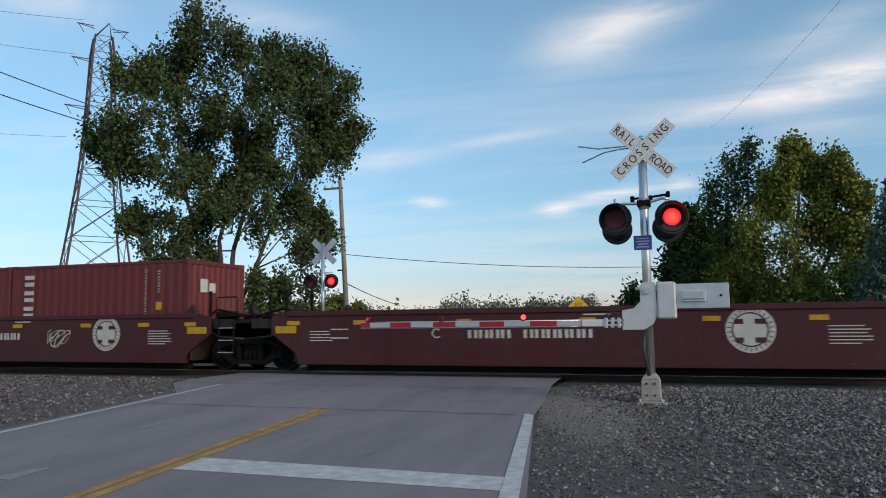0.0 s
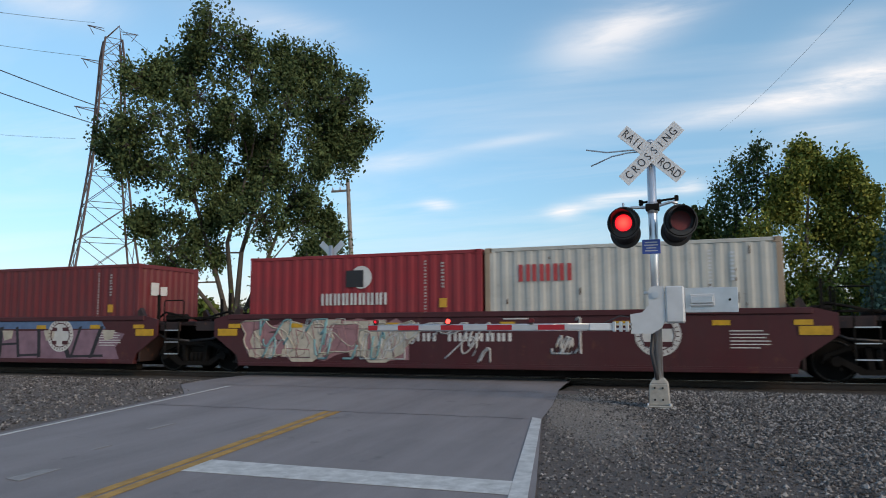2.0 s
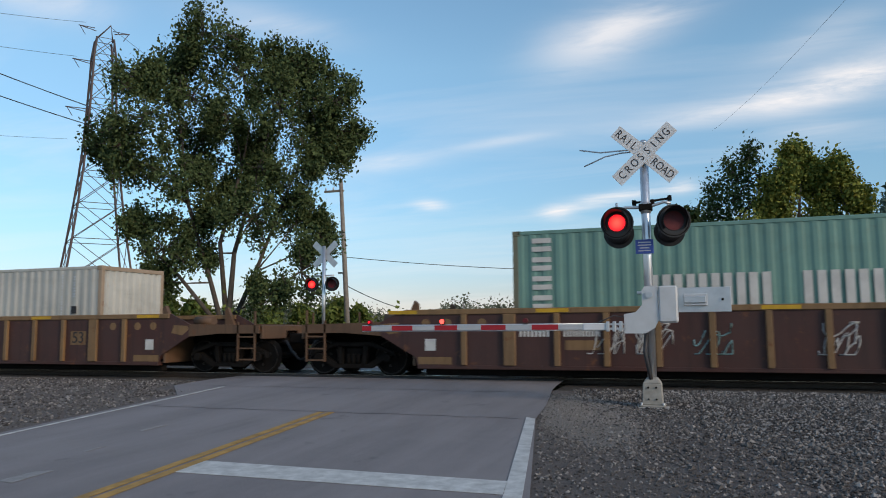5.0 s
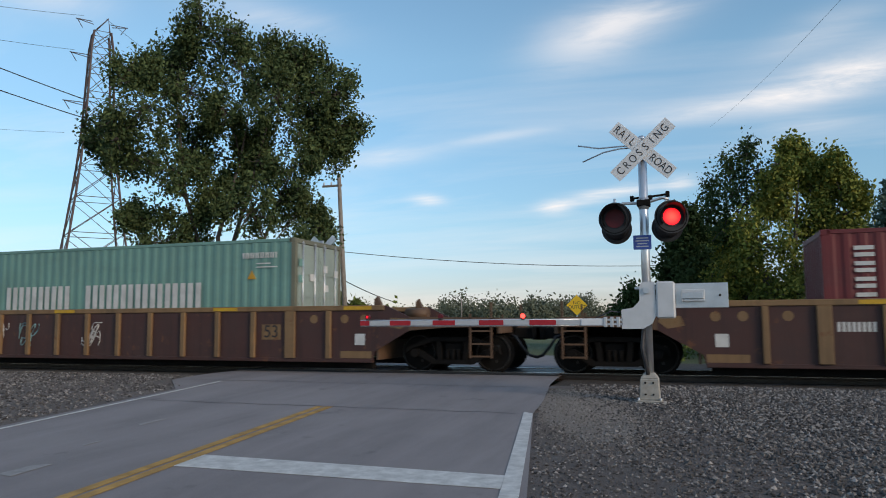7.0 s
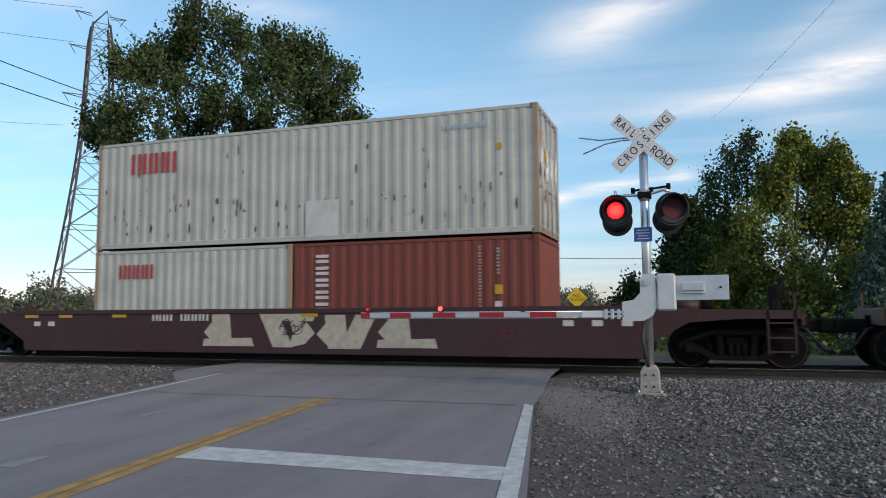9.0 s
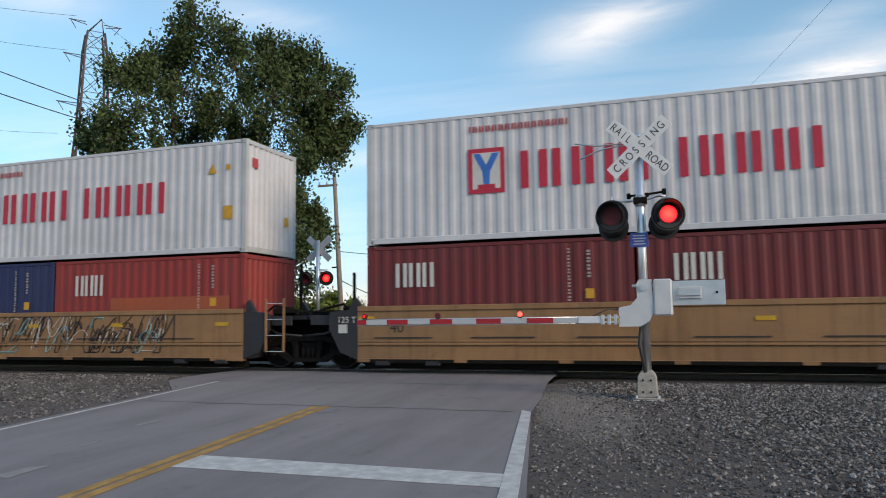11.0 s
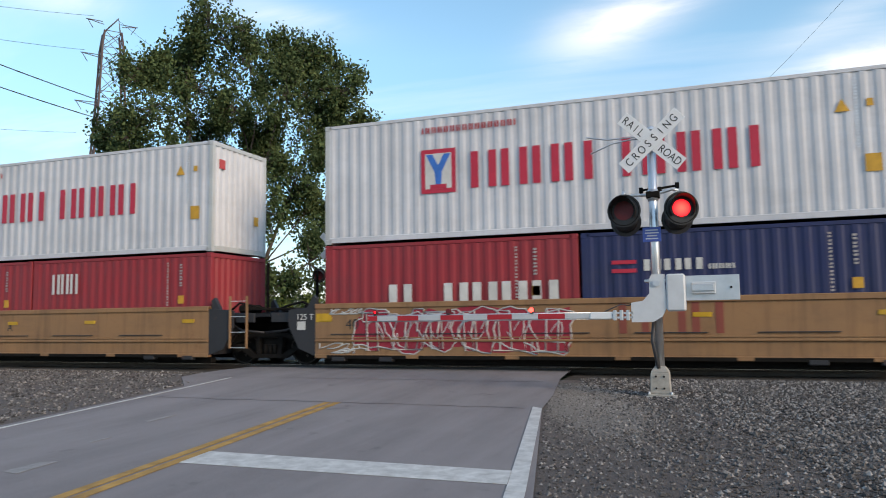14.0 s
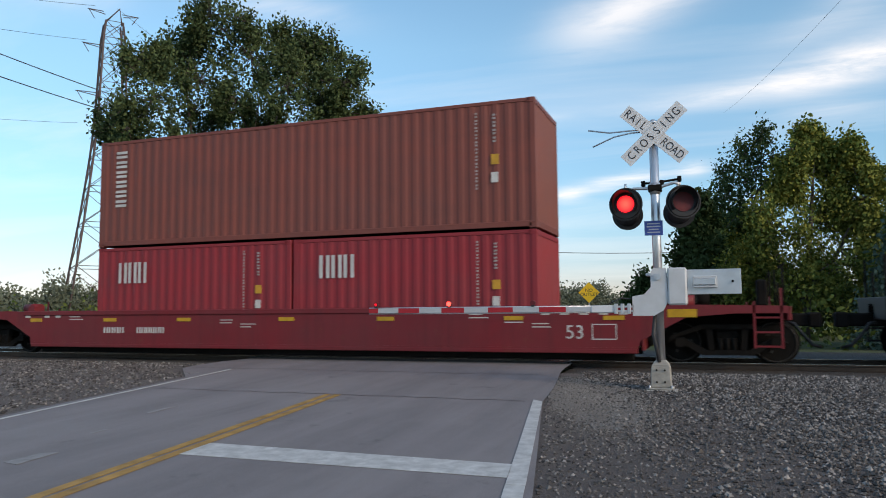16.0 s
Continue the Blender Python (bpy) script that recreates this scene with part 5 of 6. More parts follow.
S_C, S_D, S_E, S_F = -2.75, -18.40, -34.04, -49.70
c1 = maroon_unit(S_C, "C", 7.83, None)
c2 = maroon_unit(S_D, "D", 7.83, None)
c3 = maroon_unit(S_E, "", 7.83, None, label="deep maroon well car with pale sprayed graffiti")
c4 = maroon_unit(S_F, "", 7.65, None, left_joint=False, label="maroon well car sprayed pink and aqua")
graffiti(c3, -6.0, -1.7, 0.32, 1.34, (G_PINK, G_CREAM), G_CREAM, 21, 4, G_PINK)
bold_strokes(c3, -5.9, -1.7, 0.40, 1.32, G_CREAM, G_PINK, 24, 5, 0.012)
scribble(c3, -5.6, -1.8, 0.40, 1.32, G_AQUA, 25, 8, 0.03)
scribble(c3, -5.6, -1.8, 0.40, 1.32, G_WHITE, 26, 10, 0.016)
scribble(c3, -1.9, 0.2, 0.35, 1.2, G_WHITE, 22, 7, 0.02)
scribble(c3, 1.55, 2.15, 0.55, 1.3, G_WHITE, 23, 6, 0.025)
graffiti(c4, -5.2, -1.6, 0.30, 1.26, (G_AQUA,), G_AQUA, 31, 3, G_AQUA)
scribble(c4, -5.0, -2.2, 0.4, 1.2, G_WHITE, 33, 14, 0.014)
part("sprayed_wash", prism(bmesh.new(), [(-1.5, 0.30), (5.75, 0.30), (5.6, 0.62), (5.9, 0.98), (5.2, 1.10), (2.4, 1.06), (-0.2, 1.12), (-1.45, 1.20), (-1.7, 0.75)], -1.4535, -1.4515), G_MAUVE, c4, "pinkish mauve sprayed field")
part("sprayed_shade", prism(bmesh.new(), [(-1.5, 1.122), (5.25, 1.122), (5.1, 1.32), (-1.3, 1.34)], -1.4535, -1.4515), G_BLUE, c4, "dark blue sprayed shade")
for k, (x, lean, wide) in enumerate(((-1.30, 0.30, 0.10), (-0.55, 0.46, 0.26), (0.55, 0.06, 0.10), (1.45, -0.04, 0.14), (2.05, 0.10, 0.10), (2.85, 0.05, 0.12), (3.55, 0.40, 0.16), (4.35, -0.30, 0.10), (5.05, -0.34, 0.14))):
    part("sprayed_stroke", prism(bmesh.new(), [(x, 1.17), (x + wide, 1.19), (x + wide * 0.9 + lean, 0.36), (x + lean, 0.33)], -1.4565 - 0.001 * (k % 2), -1.4515), G_BLACK, c4, "bold black sprayed stroke")
for x0_, x1_, z in ((0.60, 1.50, 0.70), (1.52, 2.10, 0.66), (2.15, 2.90, 0.36), (4.1, 5.2, 0.35), (-1.0, -0.4, 0.34)):
    part("sprayed_stroke", prism(bmesh.new(), [(x0_, z), (x1_, z + 0.03), (x1_, z + 0.09), (x0_, z + 0.06)], -1.4588, -1.4515), G_BLACK, c4, "bold black sprayed stroke")
for x in (0.75, 1.55, 3.1, 5.15):
    part("sprayed_highlight", prism(bmesh.new(), [(x, 1.08), (x + 0.42, 1.08), (x + 0.36, 0.86), (x + 0.1, 0.80)], -1.4605, -1.4515), G_CREAM, c4, "cream sprayed highlight")
scribble(c2, 1.7, 2.5, 0.6, 1.1, G_WHITE, 34, 6, 0.012)


def tex20(label="faded red corrugated container with white vertical lettering"):
    c = container(L20, STD, C_TEX, label, "-x")
    column(c, 3, -2.35, 0.34, 1.05, 2.35, -1.229, W_WHITE, "lettering", "large white upright lettering")
    id_marks(c, L20, STD, W_WHITE, W_AMBER)
    part("end_lettering", boxes((3.028, 3.032, -0.75, -0.45, 1.75, 2.1), (3.028, 3.032, -0.38, -0.12, 1.75, 2.0)), W_WHITE, c, "white mark on the end wall")
    return c


def twin(maker_left, maker_right, s, z=LOW):
    placed(maker_left, s - 3.06, z)
    placed(maker_right, s + 3.06, z)


twin(tex20(), tex20(), S_D)
mag = container(L20, STD, C_MAG, "bright red corrugated container with white lettering", "-x")
bars(mag, "XXXXXXXX", -1.0, 0.75, 1.38, 1.66, -1.229, W_WHITE, "lettering", "white serif lettering", 0.3)
moon = part("emblem", disc(0.27, -1.23, -1.234, 28, 0.06, 2.03), W_WHITE, mag, "white round emblem")
part("emblem_shade", boxes((-0.34, 0.12, -1.238, -1.2345, 1.80, 2.20)), W_BLACK, moon, "dark square over the emblem")
id_marks(mag, L20, STD, W_WHITE, W_AMBER)
oocl = container(L20, STD, C_GREY, "pale grey rust-streaked container with red lettering", "-x", frame_mat=C_RUSTFRAME)
bars(oocl, "XXXX", -2.25, -1.05, 1.83, 2.2, -1.229, W_OOCL, "lettering", "faded red lettering", 0.3)
id_marks(oocl, L20, STD, M_GALV, W_BLACK)
scuffs(oocl, 1.6, 2.9, 0.3, 2.4, 16, 7)
scuffs(oocl, -2.9, 2.9, 0.2, 2.4, 10, 8)
twin(mag, oocl, S_E)
cma = container(L20, STD, C_CMA, "slate blue container with white lettering", "-x")
bars(cma, "XXX XXX", -2.1, 2.1, 1.05, 1.62, -1.229, W_WHITE, "lettering", "large white lettering", 0.28)
part("swoosh", tube(bmesh.new(), [(-1.4, -1.231, 1.80), (-0.9, -1.231, 2.05), (-0.3, -1.231, 2.20), (0.1, -1.231, 2.24)], [0.02, 0.045, 0.05, 0.02], 6), W_WHITE, cma, "white curved stroke")
id_marks(cma, L20, STD, W_WHITE, W_WHITE)
twin(cma, tex20(), S_F)

# brown ribbed cars
S_G, S_H, S_I = -71.45, -95.02, -118.70


def ribbed_car(s, seed):
    car = well_car(s, "ribbed", BROWN, "dull brown ribbed well car with tan top chord and ribs", 8.25, 9.15, 11.25, 1.50, 1.24, TANRIB, WORN_END, 10.05, 10.05, sill_mat=TANRIB)
    for x in (5.34,):
        board = part("stencil_board", boxes((x, x + 0.52, -1.458, -1.452, 0.72, 1.08)), TANRIB, car)
        text_part("53", 0.42, pose(x + 0.26, -1.462, 0.90, 90, 0, 0), W_BLACK, board, "stencilled_number", "stencilled 53")
    part("data_plate", boxes((7.82, 8.07, -1.458, -1.452, 0.60, 0.86)), W_WHITE, car)
    part("data_plate", boxes((-8.07, -7.82, -1.458, -1.452, 0.60, 0.86)), W_WHITE, car)
    part("primer_patch", boxes((7.45, 8.24, -1.458, -1.452, 0.30, 0.46)), TANRIB, car)
    part("primer_patch", boxes((-8.24, -7.45, -1.458, -1.452, 0.30, 0.46)), TANRIB, car)
    part("number_board", boxes((-4.95, -4.22, -1.458, -1.452, 0.62, 0.82)), TANRIB, car)
    for e in (-1, 1):
        part("worn_patch", prism(bmesh.new(), [(e * 8.62, 1.02), (e * 8.95, 0.96), (e * 9.14, 1.10), (e * 9.10, 1.20), (e * 8.70, 1.22)], -1.4555, -1.4515), TANRIB, car, "worn patch of older tan paint")
    bars(car, "XXXX", -5.92, -5.25, 0.9, 1.08, -1.452, W_WHITE, "car_number", "white car number")
    bars(car, "XXXXXX", -4.98, -4.2, 0.9, 1.08, -1.452, W_WHITE, "car_number", "white car number")
    for x in (-8.05, -7.55, -6.75, 8.05, 7.55, 6.75):
        part("round_patch", disc(0.10, -1.452, -1.457, 16, x, 1.2), TANRIB, car)
    for x in (-5.2, -0.8, 4.3, 7.9, -8.6):
        part("reflector", boxes((x - 0.35, x + 0.35, -1.4905, -1.486, 1.41, 1.49)), P_REFLECT, car, "amber reflective strip")
    for k, (a, b, m) in enumerate(((-4.5, -3.75, G_WHITE), (-3.5, -2.8, G_WHITE), (-2.4, -1.7, G_AQUA), (-0.2, 0.5, G_WHITE))):
        scribble(car, a, b, 0.55, 1.15, m, seed + k, 6, 0.014)
    return car


for s, seed in ((S_G, 50), (S_H, 60), (S_I, 70)):
    ribbed_car(s, seed)


def green40(door):
    c = container(L40, HC, C_GREEN, "sea green forty-foot container with big white lettering", "+x", C_GREENFRAME, door)
    bars(c, "XXXXX", -3.2, -0.85, 1.05, 1.85, -1.229, W_WHITE, "lettering", "huge white lettering", 0.22)
    bars(c, "XXXXXXXX", -0.35, 3.45, 1.05, 1.85, -1.229, W_WHITE, "lettering", "huge white lettering", 0.22)
    column(c, 4, -5.45, 0.42, 1.1, 2.75, -1.229, W_WHITE, "lettering", "upright white signs")
    bars(c, "XXXXXXX", 4.6, 5.6, 2.42, 2.56, -1.229, W_WHITE, "code_number", "", 0.3)
    lines_of_writing(c, 5.0, 5.6, 2.3, 2, -1.229, W_WHITE, 0.09, 8)
    part("warning_mark", prism(bmesh.new(), [(4.75, 1.9), (5.0, 1.9), (4.875, 2.12)], -1.233, -1.229), W_AMBER, c, "amber warning triangle")
    for y, z in ((-0.95, 2.3), (-0.95, 1.9), (-0.4, 1.95), (0.3, 2.2), (0.35, 1.7), (0.9, 2.1)):
        part("door_notice", boxes((6.10, 6.104, y - 0.11, y + 0.11, z - 0.09, z + 0.09)), W_WHITE if y > -0.9 else C_GREEN, c)
    return c


placed(green40(C_GREEN), S_G, 0.30)
tri = container(L20, STD, C_TEX, "brick red container with white upright serif lettering", "+x")
column(tri, 6, -2.3, 0.34, 0.5, 2.28, -1.229, W_WHITE, "lettering", "white upright serif lettering")
id_marks(tri, L20, STD, W_WHITE, W_WHITE)
oo2 = container(L20, STD, C_GREY, "pale grey container with red lettering", "-x", frame_mat=C_RUSTFRAME)
bars(oo2, "XXXX", -2.25, -1.05, 1.83, 2.2, -1.229, W_OOCL, "lettering", "red lettering", 0.3)
id_marks(oo2, L20, STD, M_GALV, W_BLACK)
twin(tri, oo2, S_H)
placed(green40(C_DOOR), S_I, 0.30)

# dark plum car, double stacked
S_J = -142.47
c8 = well_car(S_J, "smooth", FECDARK, "dark plum well car with big cream graffiti", 8.2, 9.1, 11.2, 1.27, 1.20, left_truck=10.0, right_truck=10.0, brake_end=1)
reflectors(c8, (-8.0, -6.8, -5.0, 0.6, 4.6, 6.0), 1.08, 0.45, 0.09)
bars(c8, "XXX XXXX", -3.95, -2.2, 0.99, 1.22, -1.452, W_WHITE, "car_number", "white car number", 0.3)
bold_strokes(c8, -2.35, 3.95, 0.30, 1.20, G_CREAM, None, 84, 4)
scribble(c8, -0.2, 0.5, 0.66, 1.05, G_BLACK, 85, 6, 0.012)
text_part("53", 0.34, pose(5.4, -1.456, 0.66, 90, 0, 0), C_TEX, c8, "stencilled_number", "faded red 53")
for x in (6.6, 7.2, 7.8, -7.4, -7.9):
    part("stencil_patch", boxes((x, x + 0.22, -1.457, -1.452, 0.86, 0.98)), W_WHITE, c8)
up1 = container(L40, HC, C_GREY, "pale grey rust-stained forty-foot container with red lettering", "+x", C_RUSTFRAME, C_GREY)
bars(up1, "XXXX", -4.95, -3.45, 2.0, 2.55, -1.229, W_OOCL, "lettering", "red lettering", 0.3)
part("clean_patch", boxes((0.35, 1.25, -1.231, -1.2285, 0.12, 1.0)), W_WHITE, up1, "cleaner square patch")
bars(up1, "XXXXXXX", 3.9, 5.0, 2.45, 2.58, -1.229, M_GALV, "code_number", "", 0.3)
part("notice", boxes((5.15, 5.27, -1.232, -1.229, 1.9, 2.05)), W_AMBER, up1)
for y, z, m in ((-0.8, 2.2, W_AMBER), (-0.35, 1.85, W_AMBER), (-0.85, 1.45, W_BLACK), (-0.3, 1.4, W_WHITE), (-0.35, 0.9, C_RUSTFRAME)):
    part("door_notice", boxes((6.10, 6.104, y - 0.15, y + 0.15, z - 0.15, z + 0.15)), m, up1)
scuffs(up1, -5.2, 5.0, 0.25, 1.1, 46, 5)
scuffs(up1, -5.8, 5.8, 0.2, 2.5, 22, 6)
stacked(up1, S_J)
oo3 = container(L20, STD, C_GREY, "pale grey container with small red lettering", "-x", frame_mat=C_RUSTFRAME)
bars(oo3, "XXXX", -2.2, -1.05, 1.83, 2.2, -1.229, W_OOCL, "lettering", "red lettering", 0.3)
tri2 = container(L20, STD, C_ORANGE, "brick-brown container with white upright lettering", "-x")
column(tri2, 6, -2.25, 0.34, 0.6, 2.32, -1.229, W_WHITE, "lettering", "white upright serif lettering")
id_marks(tri2, L20, STD, W_WHITE, W_AMBER)
twin(oo3, tri2, S_J)


# tan five-unit car
def tan_unit(s, letter, left, left_joint=True, right_joint=True, right=None, number="40", mark=True):
    car = well_car(s, "tan", TAN, "tan well car with dark ends and worn side rails", 6.22, 6.95, 7.745, 1.46, 1.34, None, DARKEND, left, right, left_joint, right_joint, brake_end=-1)
    reflectors(car, (-5.95, -3.1, -0.4, 2.4, 5.6), 1.06, 0.36, 0.09)
    for x in (-6.0,):
        part("end_reflector", boxes((x - 0.2, x + 0.2, -1.456, -1.4515, 1.04, 1.24)), P_REFLECT, car)
        part("white_panel", boxes((x * 1.1 - 0.11, x * 1.1 + 0.11, -1.456, -1.4515, 0.86, 1.06)), W_WHITE, car)
    if left_joint:
        text_part("125 T", 0.20, pose(-6.50, -1.458, 1.16, 90, 0, 0), W_WHITE, car, "stencilled_mark", "white stencilled 125 T")
    text_part("40", 0.34, pose(-5.25, -1.456, 0.97, 90, 0, 0), W_BLACK, car, "stencilled_number", "stencilled 40")
    if letter:
        text_part(letter, 0.28, pose(-2.55, -1.456, 0.98, 90, 0, 0), W_BLACK, car, "unit_letter", "stencilled unit letter")
    if mark:
        bars(car, "XXX", 0.8, 2.9, 0.74, 1.36, -1.452, coat("faded_red_mark", (0.26, 0.06, 0.04), dirt=0.3, rust=0.1), "owner_mark", "large faded red owner mark", 0.5)
    return car


S_T = [-164.20, -179.70, -195.19, -210.67, -226.14]
t1 = tan_unit(S_T[0], "", 7.745, True, False, 7.55, mark=False)
t2 = tan_unit(S_T[1], "", 7.745, mark=False)
t3 = tan_unit(S_T[2], "D", 7.745)
t4 = tan_unit(S_T[3], "", 7.745)
t5 = tan_unit(S_T[4], "", 7.55, False, True, mark=False)
board = part("number_board", boxes((-4.2, -1.35, -1.459, -1.4525, 0.84, 1.12)), W_BLACK, t5, "black number board")
bars(board, "XXXX XXXXXX", -4.1, -1.5, 0.88, 1.08, -1.460, W_WHITE, "car_number", "pale car number", 0.3)
text_part("A", 0.28, pose(-0.5, -1.456, 0.98, 90, 0, 0), W_BLACK, t5, "unit_letter", "stencilled unit letter")
scribble(t5, -4.3, -3.0, 1.12, 1.36, G_WHITE, 91, 7, 0.012)
scribble(t2, -5.8, 4.2, 0.4, 1.38, G_BLACK, 92, 60, 0.016)
scribble(t2, -5.8, 4.2, 0.4, 1.3, G_AQUA, 93, 12, 0.02)
scribble(t2, -5.8, 4.2, 0.45, 1.38, G_WHITE, 94, 22, 0.011)
graffiti(t4, -5.1, -0.2, 0.30, 1.36, (G_RED,), G_WHITE, 95, 6, G_RED)
bold_strokes(t4, -5.0, -0.3, 0.36, 1.32, G_RED, G_WHITE, 96, 6, 0.020)
scribble(t4, -6.1, -4.9, 0.32, 0.55, G_WHITE, 97, 7, 0.016)
scribble(t4, -5.9, -4.8, 1.22, 1.40, G_WHITE, 98, 7, 0.014)


def ym40():
    c = container(L40, HC, C_YM, "light grey-white forty-foot container with crimson lettering", "-x", C_YMF)
    frame_ = part("emblem", boxes((-3.58, -2.74, -1.2315, -1.229, 1.06, 2.08)), W_RED, c, "square red, white and blue emblem")
    part("emblem_field", boxes((-3.48, -2.84, -1.2345, -1.232, 1.16, 1.98)), W_WHITE, frame_)
    bm = prism(bmesh.new(), [(-3.22, 1.16), (-3.10, 1.16), (-3.07, 1.55), (-2.86, 1.96), (-3.02, 1.96), (-3.16, 1.70), (-3.30, 1.96), (-3.46, 1.96), (-3.25, 1.55)], -1.2375, -1.235)
    part("emblem_mark", bm, W_SKY, frame_)
    part("emblem_mark", boxes((-3.36, -2.96, -1.2385, -1.2376, 1.16, 1.26)), W_RED, frame_)
    bars(c, "XXXX", -2.38, 0.45, 1.12, 1.95, -1.229, W_RED, "lettering", "tall crimson lettering", 0.40)
    bars(c, "XXXX", 0.95, 3.72, 1.12, 1.95, -1.229, W_RED, "lettering", "tall crimson lettering", 0.40)
    bars(c, "XXXXXXXXXXXXXXX", -3.55, -1.3, 2.46, 2.60, -1.229, W_OOCL, "lettering", "thin red web address", 0.4)
    part("warning_mark", prism(bmesh.new(), [(4.95, 2.05), (5.22, 2.05), (5.085, 2.30)], -1.233, -1.229), W_AMBER, c, "amber warning triangle")
    part("notice", boxes((5.50, 5.62, -1.232, -1.229, 2.12, 2.26)), W_AMBER, c)
    part("notice", boxes((5.42, 5.70, -1.232, -1.229, 0.86, 1.20)), W_AMBER, c, "amber notice")
    column(c, 11, 5.33, 0.06, 1.3, 2.7, -1.229, M_GALV, "code_number")
    part("end_mark", boxes((6.094, 6.098, -0.95, -0.7, 2.2, 2.45)), W_OOCL, c)
    part("end_notice", boxes((6.094, 6.098, 0.62, 0.82, 0.85, 1.1)), W_AMBER, c)
    return c


def cai20(material=None, stain=False):
    c = container(L20, STD, material or C_CAI, "deep red container with white block lettering", "-x")
    bars(c, "XXX", -2.3, -1.32, 1.63, 2.18, -1.229, W_WHITE, "lettering", "white block lettering", 0.34)
    id_marks(c, L20, STD, W_WHITE, W_AMBER)
    if stain:
        part("repainted_patch", boxes((-1.1, 2.6, -1.2285, -1.2262, 0.2, 1.55)), coat("orange_touch_up", (0.36, 0.085, 0.035), dirt=0.4, rust=0.2), c, "orange repainted patch")
    return c


def marked20(material, label, marks):
    c = container(L20, STD, material, label, "-x", frame_mat=C_RUSTFRAME if material is C_TEAL else None)
    for words, x0, x1, z0, z1, m in marks:
        bars(c, words, x0, x1, z0, z1, -1.229, m, "lettering", "", 0.3)
    id_marks(c, L20, STD, W_WHITE, W_AMBER)
    return c


mol = marked20(C_TEAL, "grey-teal container with a blue and white panel", ())
panel = part("name_panel", boxes((-0.95, 1.2, -1.2315, -1.229, 1.15, 1.76)), W_NAVY, mol, "royal blue name panel")
part("panel_field", boxes((-0.22, 0.52, -1.2345, -1.232, 1.15, 1.76)), W_WHITE, panel)
bars(panel, "X", -0.82, -0.30, 1.25, 1.62, -1.236, W_WHITE)
bars(panel, "X", -0.10, 0.45, 1.25, 1.62, -1.236, W_NAVY)
bars(panel, "X", 0.62, 1.15, 1.25, 1.62, -1.236, W_WHITE)
nyk = marked20(C_NAVY, "navy container with small white lettering", (("XXX", -1.75, -0.55, 1.75, 1.98, W_WHITE), ("XXXX", -0.5, 0.0, 1.75, 1.85, W_WHITE)))
part("emblem", boxes((-2.4, -1.9, -1.232, -1.229, 1.72, 1.80), (-2.4, -1.9, -1.232, -1.229, 1.90, 1.98)), W_RED, nyk)
lower = [
    (cai20(C_TEX), cai20(C_TEX)),
    (marked20(C_NAVY, "navy container with dull gold lettering", (("XXXXX", -2.0, -1.05, 1.98, 2.2, W_GOLD),)), cai20(None, True)),
    (marked20(C_TRITON, "plain brown-red corrugated steel container", ()), mol),
    (marked20(C_KLINE, "crimson container with white serif lettering", (("X XXXX", -1.35, 2.7, 1.1, 1.62, W_WHITE),)), nyk),
    (cai20(C_KLINE), cai20(C_KLINE)),
]
for s, pair in zip(S_T, lower):
    twin(*pair, s)
    stacked(ym40(), s)

# crimson car at the end
S_K = -247.87
c14 = well_car(S_K, "smooth", CRIMSON, "crimson well car with small white stencils", 8.15, 9.1, 11.0, 1.16, 1.18, left_truck=9.85, right_truck=9.85, brake_end=1)
reflectors(c14, (-8.0, -5.4, -3.0, 0.0, 2.6, 5.6, 7.7), 0.88, 0.42, 0.09)
part("end_reflector", boxes((8.75, 9.3, -1.4575, -1.452, 0.93, 1.09)), P_REFLECT, c14)
text_part("53", 0.40, pose(6.9, -1.456, 0.62, 90, 0, 0), W_WHITE, c14, "stencilled_number", "white stencilled 53")
part("data_frame", boxes((7.25, 7.75, -1.456, -1.452, 0.78, 0.80), (7.25, 7.75, -1.456, -1.452, 0.48, 0.50), (7.25, 7.27, -1.456, -1.452, 0.5, 0.78), (7.73, 7.75, -1.456, -1.452, 0.5, 0.78)), W_WHITE, c14)
bars(c14, "XXXX", -5.6, -4.9, 0.58, 0.73, -1.452, W_WHITE, "car_number", "white car number", 0.3)
bars(c14, "XXXXXX", -4.5, -3.6, 0.58, 0.73, -1.452, W_WHITE, "car_number", "white car number", 0.3)
for k, x in enumerate((-6.8, -1.9, -1.3, 4.6, 5.4, 6.0)):
    lines_of_writing(c14, x, x + 0.5, 1.02 - 0.1 * (k % 3), 2, -1.452, W_WHITE, 0.07, 40 + k)
for k, x in enumerate((6.2, 6.6, 7.0, 7.4, 7.8, -8.4, -7.7, -7.3)):
    part("stencil_patch", boxes((x, x + 0.18, -1.457, -1.452, 0.99, 1.09)), W_WHITE, c14)
up2 = container(L40, HC, coat("brown_mauve_container", (0.215, 0.062, 0.047), dirt=0.35, rust=0.12), "brown forty-foot container with white upright lettering", "-x")
column(up2, 6, -5.35, 0.36, 1.02, 2.62, -1.229, W_WHITE, "lettering", "white upright serif lettering")
id_marks(up2, L40, HC, W_WHITE, W_AMBER)
stacked(up2, S_K)
twin(cai20(C_KLINE), cai20(C_KLINE), S_K)

# ---- trees, pylon, poles, wires and distance ----
EYE = Vector((0, -16.76, 1.15))


def far_place(az, depth):
    a = radians(az)
    return EYE.x - depth * math.sin(a), EYE.y + depth * math.cos(a)


